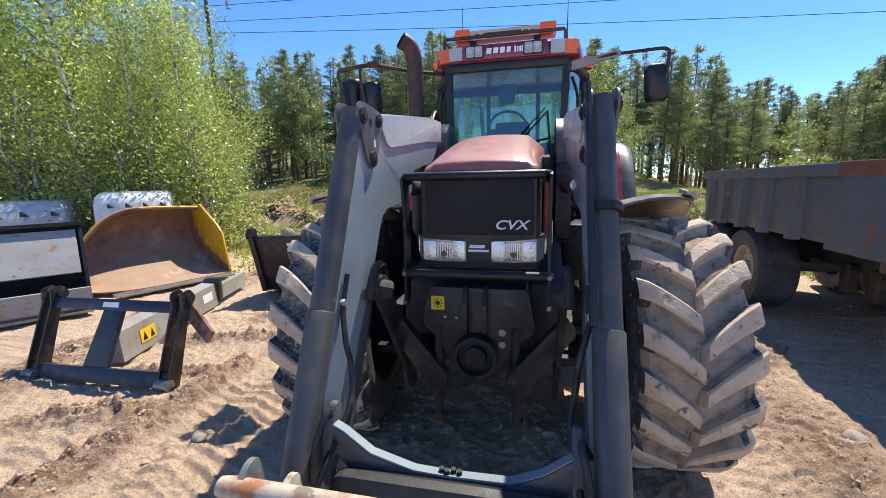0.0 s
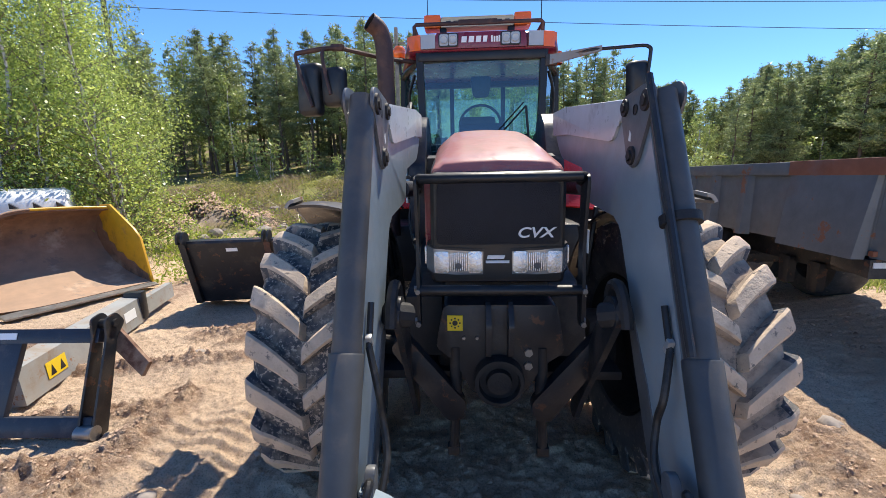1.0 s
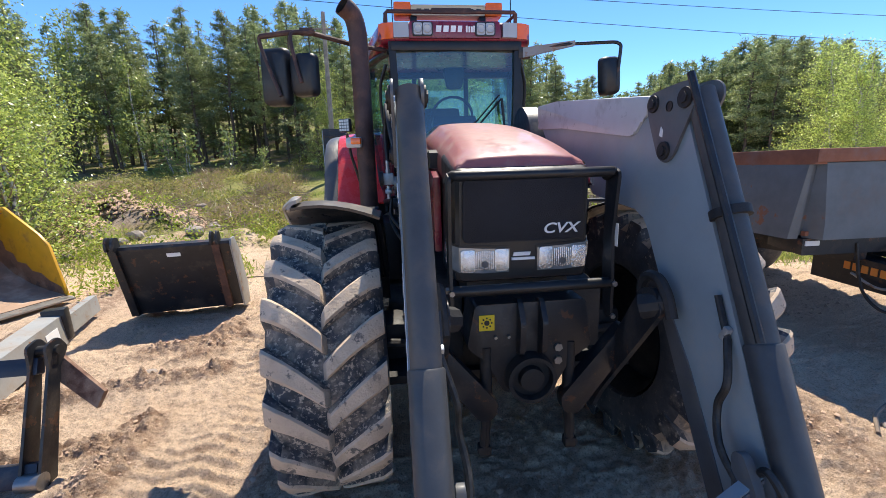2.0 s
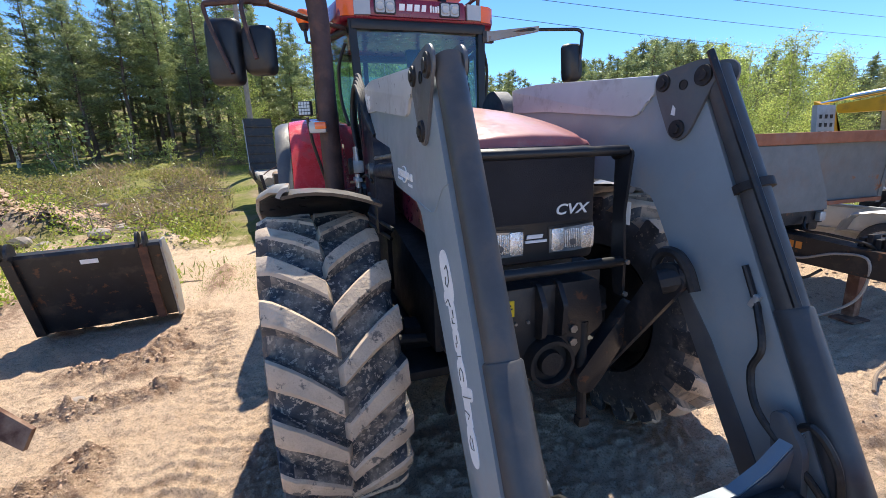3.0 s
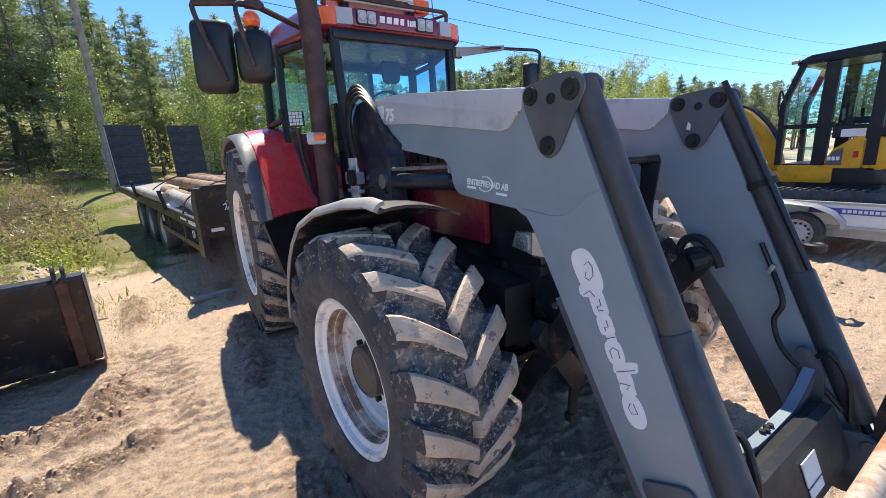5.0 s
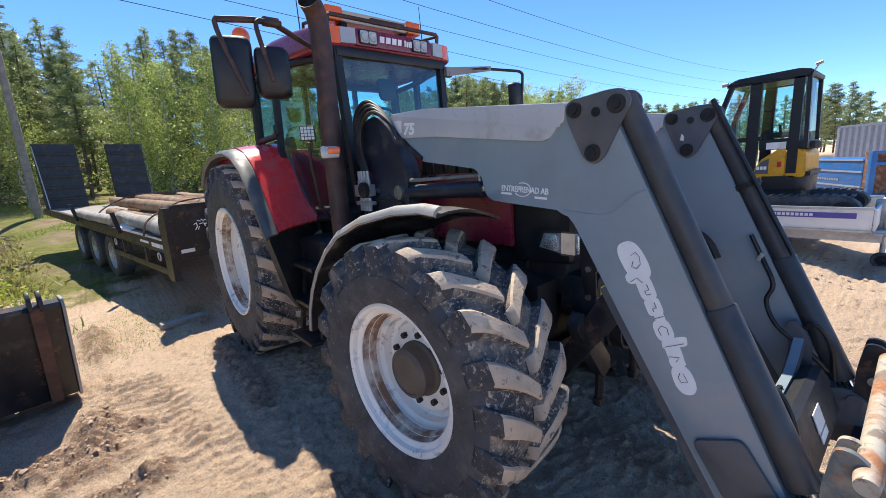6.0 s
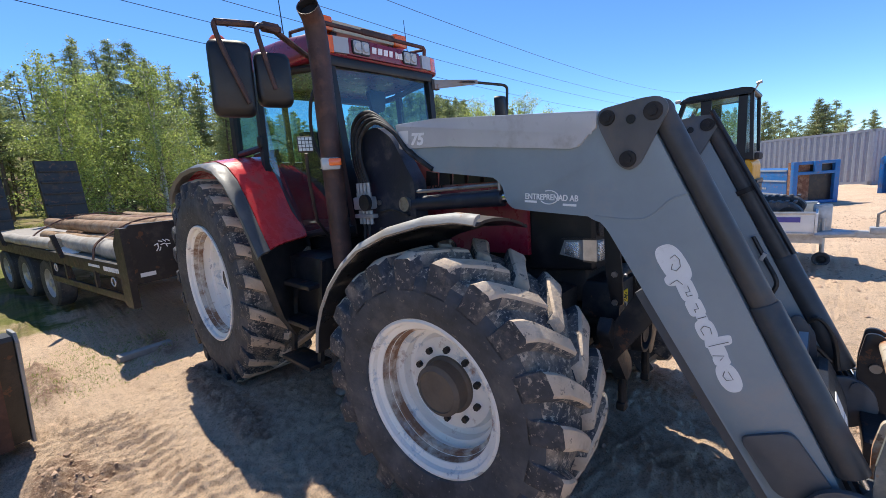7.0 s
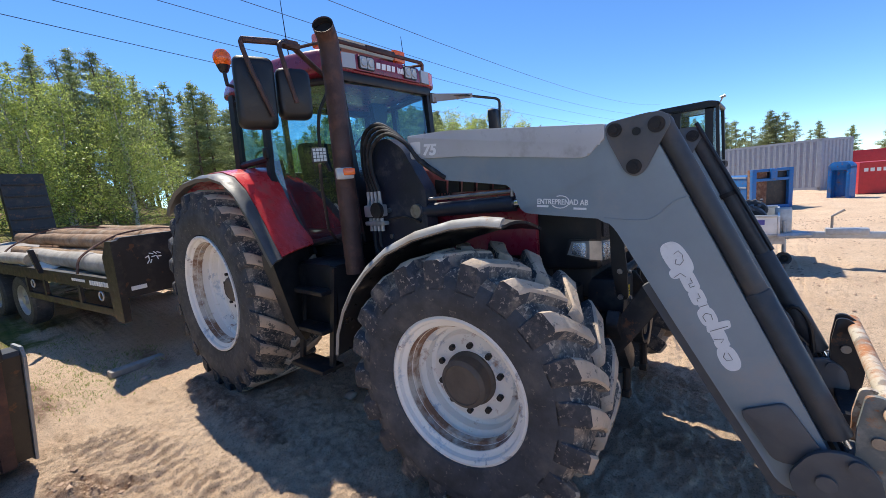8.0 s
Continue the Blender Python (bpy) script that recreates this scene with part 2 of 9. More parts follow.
M = {
    "rubber": surface("rubber", (0.050, 0.055, 0.066), 0.68, var=0.35, scale=9, dirt=(0.20, 0.18, 0.165), dirt_amt=0.26, dirt_scale=4, sharp=0.25, second=(0.16, 0.145, 0.13), second_amt=0.03, second_scale=30, bump=0.3, bump_scale=40),
    "lug": surface("dusty_tread_rubber", (0.60, 0.47, 0.35), 0.92, var=0.25, scale=14, dirt=(0.36, 0.285, 0.225), dirt_amt=0.36, dirt_scale=7, bump=0.8, bump_scale=45, second=(0.16, 0.14, 0.125), second_amt=0.10, second_scale=16),
    "flank": surface("speckled_tread_flank", (0.060, 0.062, 0.068), 0.8, var=0.4, scale=12, dirt=(0.34, 0.27, 0.21), dirt_amt=0.42, dirt_scale=9, sharp=0.10, second=(0.46, 0.38, 0.30), second_amt=0.22, second_scale=48, bump=0.6, bump_scale=50),
    "mudflank": surface("mud_caked_tread", (0.30, 0.235, 0.185), 0.92, var=0.3, scale=12, dirt=(0.44, 0.345, 0.26), dirt_amt=0.5, dirt_scale=6, sharp=0.2, second=(0.13, 0.115, 0.105), second_amt=0.2, second_scale=14, bump=0.8, bump_scale=45),
    "endflank": surface("dark_lug_end_rubber", (0.045, 0.048, 0.058), 0.7, var=0.35, scale=12, dirt=(0.26, 0.22, 0.185), dirt_amt=0.28, dirt_scale=10, sharp=0.12, second=(0.34, 0.29, 0.24), second_amt=0.10, second_scale=40, bump=0.4, bump_scale=50),
    "rim": surface("chipped_white_paint", (0.88, 0.85, 0.80), 0.42, var=0.05, dirt=(0.30, 0.14, 0.07), dirt_amt=0.08, dirt_scale=10, sharp=0.02, second=(0.60, 0.64, 0.68), second_amt=0.18, second_scale=5, bump=0.25),
    "rimrust": surface("rust_ringed_rim_paint", (0.66, 0.60, 0.52), 0.6, var=0.15, dirt=(0.20, 0.085, 0.04), dirt_amt=0.52, dirt_scale=5, sharp=0.05, second=(0.50, 0.54, 0.57), second_amt=0.22, second_scale=8, bump=0.4),
    # patchy dust; the lightening of up-facing faces also stands for sunlit gloss
    "fender": surface("dusty_black_fender_lit_top", (0.02, 0.02, 0.024), 0.32, var=0.25, dirt=(0.34, 0.29, 0.25), dirt_amt=0.2, dirt_scale=5, upward=0.22, bump=0.06, coat=0.3),
    "edgegrey": surface("grey_plastic_edge", (0.10, 0.105, 0.11), 0.42, var=0.12, dirt=(0.20, 0.175, 0.155), dirt_amt=0.22, dirt_scale=6),
    "cylinder": surface("dark_cylinder_paint", (0.060, 0.062, 0.066), 0.45, var=0.2, dirt=(0.12, 0.10, 0.085), dirt_amt=0.25, dirt_scale=6, bump=0.08),
    "coverblack": surface("dusty_black_plastic_cover", (0.022, 0.023, 0.026), 0.5, var=0.2, dirt=(0.10, 0.088, 0.075), dirt_amt=0.22, dirt_scale=6, bump=0.15, bump_scale=80),
    "hub": surface("greasy_hub", (0.11, 0.09, 0.075), 0.65, var=0.3, dirt=(0.16, 0.12, 0.09), dirt_amt=0.3, dirt_scale=8),
    "red": surface("red_paint", (0.76, 0.05, 0.055), 0.26, var=0.07, dirt=(0.40, 0.17, 0.14), dirt_amt=0.16, dirt_scale=4, coat=0.5, bump=0.03),
    "hood": surface("faded_red_hood", (0.40, 0.115, 0.105), 0.38, var=0.10, scale=9, dirt=(0.42, 0.27, 0.23), dirt_amt=0.3, dirt_scale=5, coat=0.45, bump=0.05, upward=0.25),
    "maroon": surface("maroon_paint", (0.20, 0.014, 0.035), 0.3, var=0.1, dirt=(0.26, 0.12, 0.11), dirt_amt=0.15, dirt_scale=5, coat=0.4, bump=0.03),
    "black": surface("black_plastic", (0.011, 0.012, 0.015), 0.42, var=0.25, dirt=(0.045, 0.039, 0.034), dirt_amt=0.15, dirt_scale=6, bump=0.1),
    "grille": surface("black_mesh_panel", (0.012, 0.013, 0.02), 0.5, var=0.2, bump=0.5, bump_scale=300),
    "castiron": surface("dark_greasy_iron", (0.013, 0.013, 0.015), 0.6, var=0.35, dirt=(0.07, 0.056, 0.045), dirt_amt=0.25, dirt_scale=6, bump=0.35, bump_scale=30),
    "loader": surface("grey_loader_paint", (0.245, 0.305, 0.35), 0.36, var=0.08, scale=4, dirt=(0.36, 0.34, 0.32), dirt_amt=0.25, dirt_scale=3, bump=0.05, coat=0.15),
    "cover": surface("silver_grey_cover", (0.52, 0.53, 0.545), 0.32, var=0.05, dirt=(0.27, 0.25, 0.23), dirt_amt=0.2, dirt_scale=4, coat=0.2, bump=0.03),
    # dark grey paint of small parts; on the cross beam it stands for shadow
    "loader_dark": surface("dark_grey_paint_and_shade", (0.10, 0.107, 0.118), 0.42, var=0.15, dirt=(0.17, 0.15, 0.13), dirt_amt=0.2, dirt_scale=5, bump=0.08),
    "bluegrey": surface("dark_blue_painted_steel", (0.020, 0.025, 0.042), 0.4, var=0.2, dirt=(0.13, 0.12, 0.11), dirt_amt=0.2, dirt_scale=6),
    "chrome": surface("chromed_steel", (0.7, 0.7, 0.7), 0.18, 1.0, var=0.05, bump=0.02),
    "steel": surface("worn_steel", (0.33, 0.32, 0.31), 0.4, 0.8, var=0.2, dirt=(0.15, 0.09, 0.06), dirt_amt=0.25, dirt_scale=8),
    "rust": surface("rusty_steel", (0.15, 0.07, 0.045), 0.8, var=0.35, scale=10, dirt=(0.34, 0.24, 0.17), dirt_amt=0.35, dirt_scale=5, bump=0.4),
    "darkrust": surface("dark_rusty_rib", (0.085, 0.045, 0.035), 0.75, var=0.35, scale=8, dirt=(0.20, 0.09, 0.05), dirt_amt=0.3, dirt_scale=6, bump=0.3),
    "platepaint": surface("scuffed_grey_plate_paint", (0.17, 0.18, 0.17), 0.5, var=0.15, dirt=(0.40, 0.37, 0.31), dirt_amt=0.35, dirt_scale=9, second=(0.30, 0.14, 0.07), second_amt=0.16, second_scale=14, bump=0.2),
    "orangepaint": surface("orange_marking_paint", (0.75, 0.27, 0.05), 0.5, var=0.12, bump=0.05),
    "palesteel": surface("dusty_pale_steel", (0.42, 0.35, 0.29), 0.6, var=0.15, dirt=(0.26, 0.20, 0.15), dirt_amt=0.3, dirt_scale=6),
    # black standing for the dark depth of the exhaust mouth
    "soot": surface("black_pipe_hollow", (0.010, 0.009, 0.009), 0.95, var=0.3, bump=0.2),
    "pipe": surface("worn_white_pipe", (0.50, 0.44, 0.35), 0.5, var=0.12, dirt=(0.36, 0.13, 0.04), dirt_amt=0.42, dirt_scale=7, sharp=0.05, second=(0.24, 0.20, 0.16), second_amt=0.22),
    "exhaust": surface("rusty_exhaust", (0.062, 0.034, 0.030), 0.55, 0.15, var=0.3, dirt=(0.16, 0.085, 0.065), dirt_amt=0.33, dirt_scale=9, bump=0.3),
    "orange": surface("orange_lens", (0.95, 0.16, 0.015), 0.18, var=0.05, coat=0.6, bump=0.02),
    "clear": surface("clear_lens", (0.45, 0.47, 0.47), 0.10, var=0.06, coat=0.8, bump=0.06, bump_scale=150),
    "lens": surface("lamp_lens", (0.30, 0.33, 0.35), 0.06, 0.35, var=0.2, scale=14, coat=1.0, bump=0.15, bump_scale=60),
    "reflector": surface("lamp_reflector", (0.80, 0.83, 0.86), 0.16, 0.85, var=0.10, scale=30, bump=0.5, bump_scale=90, coat=0.8),
    "beige": surface("beige_sign_lens", (0.62, 0.52, 0.34), 0.4, var=0.1),
    "white": surface("white_paint", (0.78, 0.78, 0.76), 0.5, var=0.05, dirt=(0.5, 0.46, 0.42), dirt_amt=0.15),
    "decal": surface("pale_decal", (0.88, 0.89, 0.90), 0.42, var=0.05, dirt=(0.5, 0.5, 0.5), dirt_amt=0.10, dirt_scale=9, bump=0.0),
    "bluedecal": surface("blue_decal", (0.10, 0.09, 0.38), 0.4, var=0.1, bump=0.0),
    "yellowsign": surface("yellow_sticker", (0.80, 0.56, 0.02), 0.5, var=0.06, bump=0.0),
    "hose": surface("black_hose", (0.015, 0.015, 0.016), 0.5, var=0.3, dirt=(0.09, 0.08, 0.07), dirt_amt=0.25, dirt_scale=12),
    "seat": surface("dark_seat_cloth", (0.03, 0.032, 0.036), 0.9, var=0.3),
    # the cab tint darkened to stand for dark reflections in the side glass
    "doorglass": glass("tinted_glass_dark_reflection", (0.46, 0.70, 0.70)),
    "tint": glass("tinted_glass", (0.64, 0.93, 0.93)),
    "clearglass": glass("lightly_tinted_glass", (0.74, 0.95, 0.94)),
    "mirror": surface("mirror_glass", (0.8, 0.82, 0.84), 0.03, 1.0, var=0.02, bump=0.0),
    "blackpaint": surface("black_painted_steel", (0.015, 0.016, 0.020), 0.42, var=0.25, dirt=(0.10, 0.078, 0.06), dirt_amt=0.24, dirt_scale=4, second=(0.10, 0.045, 0.025), second_amt=0.08, bump=0.15),
    "yellow": surface("yellow_paint", (0.72, 0.37, 0.015), 0.42, var=0.08, dirt=(0.30, 0.15, 0.05), dirt_amt=0.2, dirt_scale=4, bump=0.06),
    # worn rust; the extra tan on up-facing faces stands for a sunlit floor
    "bucketrust": surface("worn_bucket_steel_lit_floor", (0.26, 0.14, 0.08), 0.6, var=0.3, scale=5, dirt=(0.62, 0.46, 0.33), dirt_amt=0.12, dirt_scale=2, second=(0.15, 0.09, 0.065), second_amt=0.15, second_scale=3, bump=0.2, upward=0.35),
    "greysteel": surface("grey_painted_steel", (0.33, 0.335, 0.33), 0.5, var=0.15, dirt=(0.27, 0.22, 0.17), dirt_amt=0.40, dirt_scale=3, second=(0.30, 0.15, 0.08), second_amt=0.06),
    "galv": surface("galvanised_steel", (0.48, 0.49, 0.50), 0.42, 0.55, var=0.14, scale=14, dirt=(0.3, 0.27, 0.24), dirt_amt=0.2),
    "tipper": surface("grey_tipper_paint", (0.135, 0.15, 0.158), 0.55, var=0.15, dirt=(0.19, 0.145, 0.12), dirt_amt=0.20, dirt_scale=2.0, second=(0.24, 0.10, 0.05), second_amt=0.05, second_scale=3),
    "tipper_rust": surface("rusty_tipper_rail", (0.26, 0.10, 0.055), 0.7, var=0.25, dirt=(0.16, 0.14, 0.14), dirt_amt=0.25, dirt_scale=3),
    "wheelrim": surface("dusty_pale_rim", (0.45, 0.40, 0.30), 0.6, var=0.15, dirt=(0.26, 0.2, 0.15), dirt_amt=0.3),
    "log": surface("pine_bark_log", (0.27, 0.16, 0.10), 0.9, var=0.35, scale=7, dirt=(0.40, 0.31, 0.24), dirt_amt=0.35, dirt_scale=5, bump=0.8, bump_scale=25, per=0.3),
    "greylog": surface("grey_weathered_log", (0.42, 0.39, 0.35), 0.9, var=0.25, scale=7, dirt=(0.27, 0.2, 0.15), dirt_amt=0.3, bump=0.6, bump_scale=25),
    "cutwood": surface("cut_wood", (0.42, 0.32, 0.21), 0.85, var=0.2, scale=14),
    "plank": surface("weathered_plank", (0.34, 0.31, 0.28), 0.9, var=0.2, scale=10),
    "blue": surface("blue_container_paint", (0.012, 0.13, 0.40), 0.4, var=0.1, dirt=(0.15, 0.13, 0.12), dirt_amt=0.18, second=(0.25, 0.1, 0.05), second_amt=0.06),
    "container": surface("grey_blue_container_paint", (0.26, 0.305, 0.385), 0.5, var=0.08, dirt=(0.3, 0.27, 0.26), dirt_amt=0.12),
    "redbox": surface("red_container_paint", (0.50, 0.022, 0.028), 0.45, var=0.1, dirt=(0.25, 0.1, 0.08), dirt_amt=0.15),
    "pine_bark": surface("pine_bark", (0.13, 0.095, 0.072), 0.95, var=0.35, scale=4, bump=0.6, bump_scale=14),
    "birch_bark": surface("birch_bark", (0.62, 0.59, 0.55), 0.85, var=0.15, scale=5, dirt=(0.04, 0.036, 0.032), dirt_amt=0.36, dirt_scale=5, sharp=0.02),
    "pole": surface("weathered_pole", (0.30, 0.26, 0.22), 0.9, var=0.25),
    "darkpole": surface("tarred_pole", (0.075, 0.06, 0.05), 0.9, var=0.25),
    "wire": surface("power_line", (0.06, 0.06, 0.065), 0.5, var=0.1, bump=0.0),
    "needles": leafy("pine_needles", (0.12, 0.165, 0.065), (0.40, 0.45, 0.19)),
    "birch": leafy("birch_leaves", (0.12, 0.19, 0.03), (0.68, 0.76, 0.20), 0.25, 0.07),
    "farbirch": leafy("far_birch_leaves", (0.15, 0.22, 0.055), (0.46, 0.52, 0.17), 0.25),
    "shrub": leafy("shrub_leaves", (0.17, 0.26, 0.04), (0.46, 0.52, 0.10), 0.2, 0.02),
    "olive": leafy("olive_brush_leaves", (0.15, 0.16, 0.045), (0.44, 0.41, 0.13), 0.15, 0.02),
    "spruce": leafy("spruce_needles", (0.08, 0.115, 0.05), (0.23, 0.275, 0.115)),
    "grass": leafy("spring_grass", (0.16, 0.24, 0.04), (0.42, 0.44, 0.12), 0.15),
    "heather": leafy("dry_brush", (0.20, 0.145, 0.08), (0.45, 0.33, 0.2), 0.15),
    "twig": surface("dead_twig", (0.22, 0.17, 0.13), 0.95, var=0.3),
    "stone": surface("grey_stone", (0.34, 0.29, 0.25), 0.9, var=0.25, scale=8, bump=0.5, bump_scale=25),
    "clod": surface("dry_soil_clod", (0.47, 0.325, 0.235), 0.95, var=0.35, scale=5, bump=0.6, bump_scale=40),
}


# ---- mesh helpers ----
def lettering(name, words, size, m, material, parent, wide=1.0, slant=0.0, bold=0.0):
    """Raised letters from the built-in font, as one mesh."""
    cu = bpy.data.curves.new(name, "FONT")
    cu.body, cu.size, cu.extrude, cu.shear, cu.offset = words, size, 0.0015, slant, bold
    tmp = bpy.data.objects.new(name, cu)
    scene.collection.objects.link(tmp)
    bpy.context.view_layer.update()
    me = bpy.data.meshes.new_from_object(tmp.evaluated_get(bpy.context.evaluated_depsgraph_get()))
    bpy.data.objects.remove(tmp)
    bpy.data.curves.remove(cu)
    me.transform(m @ Matrix.Diagonal((wide, 1, 1, 1)))
    me.materials.clear()
    me.materials.append(M[material])
    ob = new(name, me)
    ob.parent = parent
    return ob



def put(name, bm, material, label="", smooth=35):
    bmesh.ops.recalc_face_normals(bm, faces=bm.faces)
    me = bpy.data.meshes.new(name)
    bm.to_mesh(me)
    bm.free()
    for k in (material if isinstance(material, (list, tuple)) else [material]):
        me.materials.append(M[k])
    if smooth:
        me.polygons.foreach_set("use_smooth", [True] * len(me.polygons))
        me.set_sharp_from_angle(angle=radians(smooth))
    return me


def part(name, bm, material, parent, label="", smooth=35):
    """One mesh object under a thing or a part, in the thing's own coordinates."""
    ob = new(name, put(name, bm, material, smooth=smooth))
    ob.parent = parent
    if label:
        ob["label"] = label
    return ob


def pieces(name, bm, material, parent, label="", smooth=35):
    """Each separate piece of the bmesh as a part of its own."""
    bm.verts.index_update()
    left, first = set(bm.verts), None
    while left:
        seed_ = next(v for v in bm.verts if v in left)
        group_, grow = {seed_}, [seed_]
        while grow:
            for e in grow.pop().link_edges:
                for v in e.verts:
                    if v not in group_:
                        group_.add(v)
                        grow.append(v)
        left -= group_
        one, made = bmesh.new(), {}
        order = [v for v in bm.verts if v in group_]
        for v in order:
            made[v] = one.verts.new(v.co)
        for f in {f for v in order for f in v.link_faces}:
            one.faces.new([made[v] for v in f.verts]).material_index = f.material_index
        ob = part(name, one, material, parent, label, smooth)
        first = first or ob
    bm.free()
    return first


def thing(name, m, label, category, group="", kind=""):
    ob = new(name)
    ob.empty_display_size = 0.2
    ob.matrix_basis = m
    return tagged(ob, label, category, group, kind)


def single(name, bm, material, m, label, category, group="", kind="", smooth=35):
    ob = new(name, put(name, bm, material, smooth=smooth))
    ob.matrix_basis = m
    return tagged(ob, label, category, group, kind)


def B():
    return bmesh.new()


def box(bm, c, s, rot=(0, 0, 0), bevel=0.0, mat=0):
    """A box with centre c, sizes s, turned by degrees rot; bevelled edges."""
    r = bmesh.ops.create_cube(bm, size=1.0)
    vs = r["verts"]
    bmesh.ops.transform(bm, matrix=Matrix.Diagonal((*s, 1)), verts=vs)
    if bevel:
        es = list({e for v in vs for e in v.link_edges})
        q = bmesh.ops.bevel(bm, geom=es, offset=min(bevel, min(s) * 0.45), segments=2, profile=0.6, affect="EDGES")
        vs = list({v for f in q["faces"] for v in f.verts} | {v for v in vs if v.is_valid})
        done = set(vs)
        grow = list(vs)
        while grow:
            v = grow.pop()
            for e in v.link_edges:
                o = e.other_vert(v)
                if o not in done:
                    done.add(o)
                    grow.append(o)
        vs = list(done)
    bmesh.ops.transform(bm, matrix=pose(*c, *rot), verts=vs)
    if mat:
        for f in {f for v in vs for f in v.link_faces}:
            f.material_index = mat
    return bm


def prism(bm, outline, a0, a1, axis="x", bevel=0.0, mat=0):
    """A polygon pulled along an axis. Outline in (y, z) for x, (x, z) for y, (x, y) for z."""
    def at(p, a):
        return {"x": (a, p[0], p[1]), "y": (p[0], a, p[1]), "z": (p[0], p[1], a)}[axis]
    v0 = [bm.verts.new(at(p, a0)) for p in outline]
    v1 = [bm.verts.new(at(p, a1)) for p in outline]
    n = len(outline)
    fs = [bm.faces.new(v0), bm.faces.new(v1[::-1])]
    for i in range(n):
        fs.append(bm.faces.new((v0[i], v0[(i + 1) % n], v1[(i + 1) % n], v1[i])))
    if bevel:
        es = [e for f in fs[:2] for e in f.edges]
        q = bmesh.ops.bevel(bm, geom=list(set(es)), offset=bevel, segments=2, profile=0.6, affect="EDGES")
        fs = [f for f in fs if f.is_valid] + q["faces"]
    if mat:
        for f in fs:
            f.material_index = mat
    return bm


def tube(bm, pts, r, seg=10, caps=True, mat=0):
    """A round bar along a line of points; r: one radius, or one for each point."""
    pts = [Vector(p) for p in pts]
    rs = r if isinstance(r, (list, tuple)) else [r] * len(pts)
    rings, ref = [], None
    for i, p in enumerate(pts):
        d = (pts[min(i + 1, len(pts) - 1)] - pts[max(i - 1, 0)]).normalized()
        if ref is None:
            ref = d.orthogonal().normalized()
        u = (ref - d * ref.dot(d)).normalized()
        ref = u
        w = d.cross(u)
        rings.append([bm.verts.new(p + (u * math.cos(6.2832 * k / seg) + w * math.sin(6.2832 * k / seg)) * rs[i]) for k in range(seg)])
    for a, b in zip(rings, rings[1:]):
        for k in range(seg):
            f = bm.faces.new((a[k], a[(k + 1) % seg], b[(k + 1) % seg], b[k]))
            f.material_index = mat
    if caps:
        for ring in (rings[0], rings[-1]):
            f = bm.faces.new(ring)
            f.material_index = mat
    return bm


def bend(pts, n=6):
    """A smooth line through the given points."""
    p = [Vector(q) for q in pts]
    p = [p[0] * 2 - p[1]] + p + [p[-1] * 2 - p[-2]]
    out = []
    for i in range(1, len(p) - 2):
        for k in range(n):
            t = k / n
            out.append(0.5 * ((2 * p[i]) + (p[i + 1] - p[i - 1]) * t + (2 * p[i - 1] - 5 * p[i] + 4 * p[i + 1] - p[i + 2]) * t * t + (3 * p[i] - p[i - 1] - 3 * p[i + 1] + p[i + 2]) * t ** 3))
    return out + [p[-2]]


def lathe(bm, profile, seg=48, m=Matrix(), closed=False, mat=0):
    """A profile of (radius, x) turned round the x axis, then posed by m."""
    rings = []
    for r, x in profile:
        if r < 1e-6:
            rings.append([bm.verts.new(m @ Vector((x, 0, 0)))])
        else:
            rings.append([bm.verts.new(m @ Vector((x, r * math.cos(6.28318531 * k / seg), r * math.sin(6.28318531 * k / seg)))) for k in range(seg)])
    pairs = list(zip(rings, rings[1:])) + ([(rings[-1], rings[0])] if closed else [])
    for a, b in pairs:
        for k in range(seg):
            q = [a[k % len(a)], a[(k + 1) % len(a)], b[(k + 1) % len(b)], b[k % len(b)]]
            q = [v for i, v in enumerate(q) if v not in q[:i]]
            if len(q) > 2:
                f = bm.faces.new(q)
                f.material_index = mat
    return bm


def loft(bm, sections, closed=True, caps=True, mat=0):
    """A skin over sections, each a list of as many points."""
    rings = [[bm.verts.new(p) for p in s] for s in sections]
    n = len(rings[0])
    for a, b in zip(rings, rings[1:]):
        for k in range(n if closed else n - 1):
            f = bm.faces.new((a[k], a[(k + 1) % n], b[(k + 1) % n], b[k]))
            f.material_index = mat
    if caps and closed:
        for ring in (rings[0], rings[-1]):
            f = bm.faces.new(ring)
            f.material_index = mat
    return bm


def sheet(bm, rows, thick=0.02, mat=0):
    """A bent sheet over rows of points, with thickness."""
    g = [[Vector(p) for p in r] for r in rows]
    nu, nv = len(g), len(g[0])

    def nrm(i, j):
        du = g[min(i + 1, nu - 1)][j] - g[max(i - 1, 0)][j]
        dv = g[i][min(j + 1, nv - 1)] - g[i][max(j - 1, 0)]
        return du.cross(dv).normalized()
    top = [[bm.verts.new(g[i][j]) for j in range(nv)] for i in range(nu)]
    low = [[bm.verts.new(g[i][j] - nrm(i, j) * thick) for j in range(nv)] for i in range(nu)]
    for i in range(nu - 1):
        for j in range(nv - 1):
            bm.faces.new((top[i][j], top[i + 1][j], top[i + 1][j + 1], top[i][j + 1])).material_index = mat
            bm.faces.new((low[i][j], low[i][j + 1], low[i + 1][j + 1], low[i + 1][j])).material_index = mat
    for i in range(nu - 1):
        for j in (0, nv - 1):
            bm.faces.new((top[i][j], low[i][j], low[i + 1][j], top[i + 1][j])).material_index = mat
    for j in range(nv - 1):
        for i in (0, nu - 1):
            bm.faces.new((top[i][j], top[i][j + 1], low[i][j + 1], low[i][j])).material_index = mat
    return bm


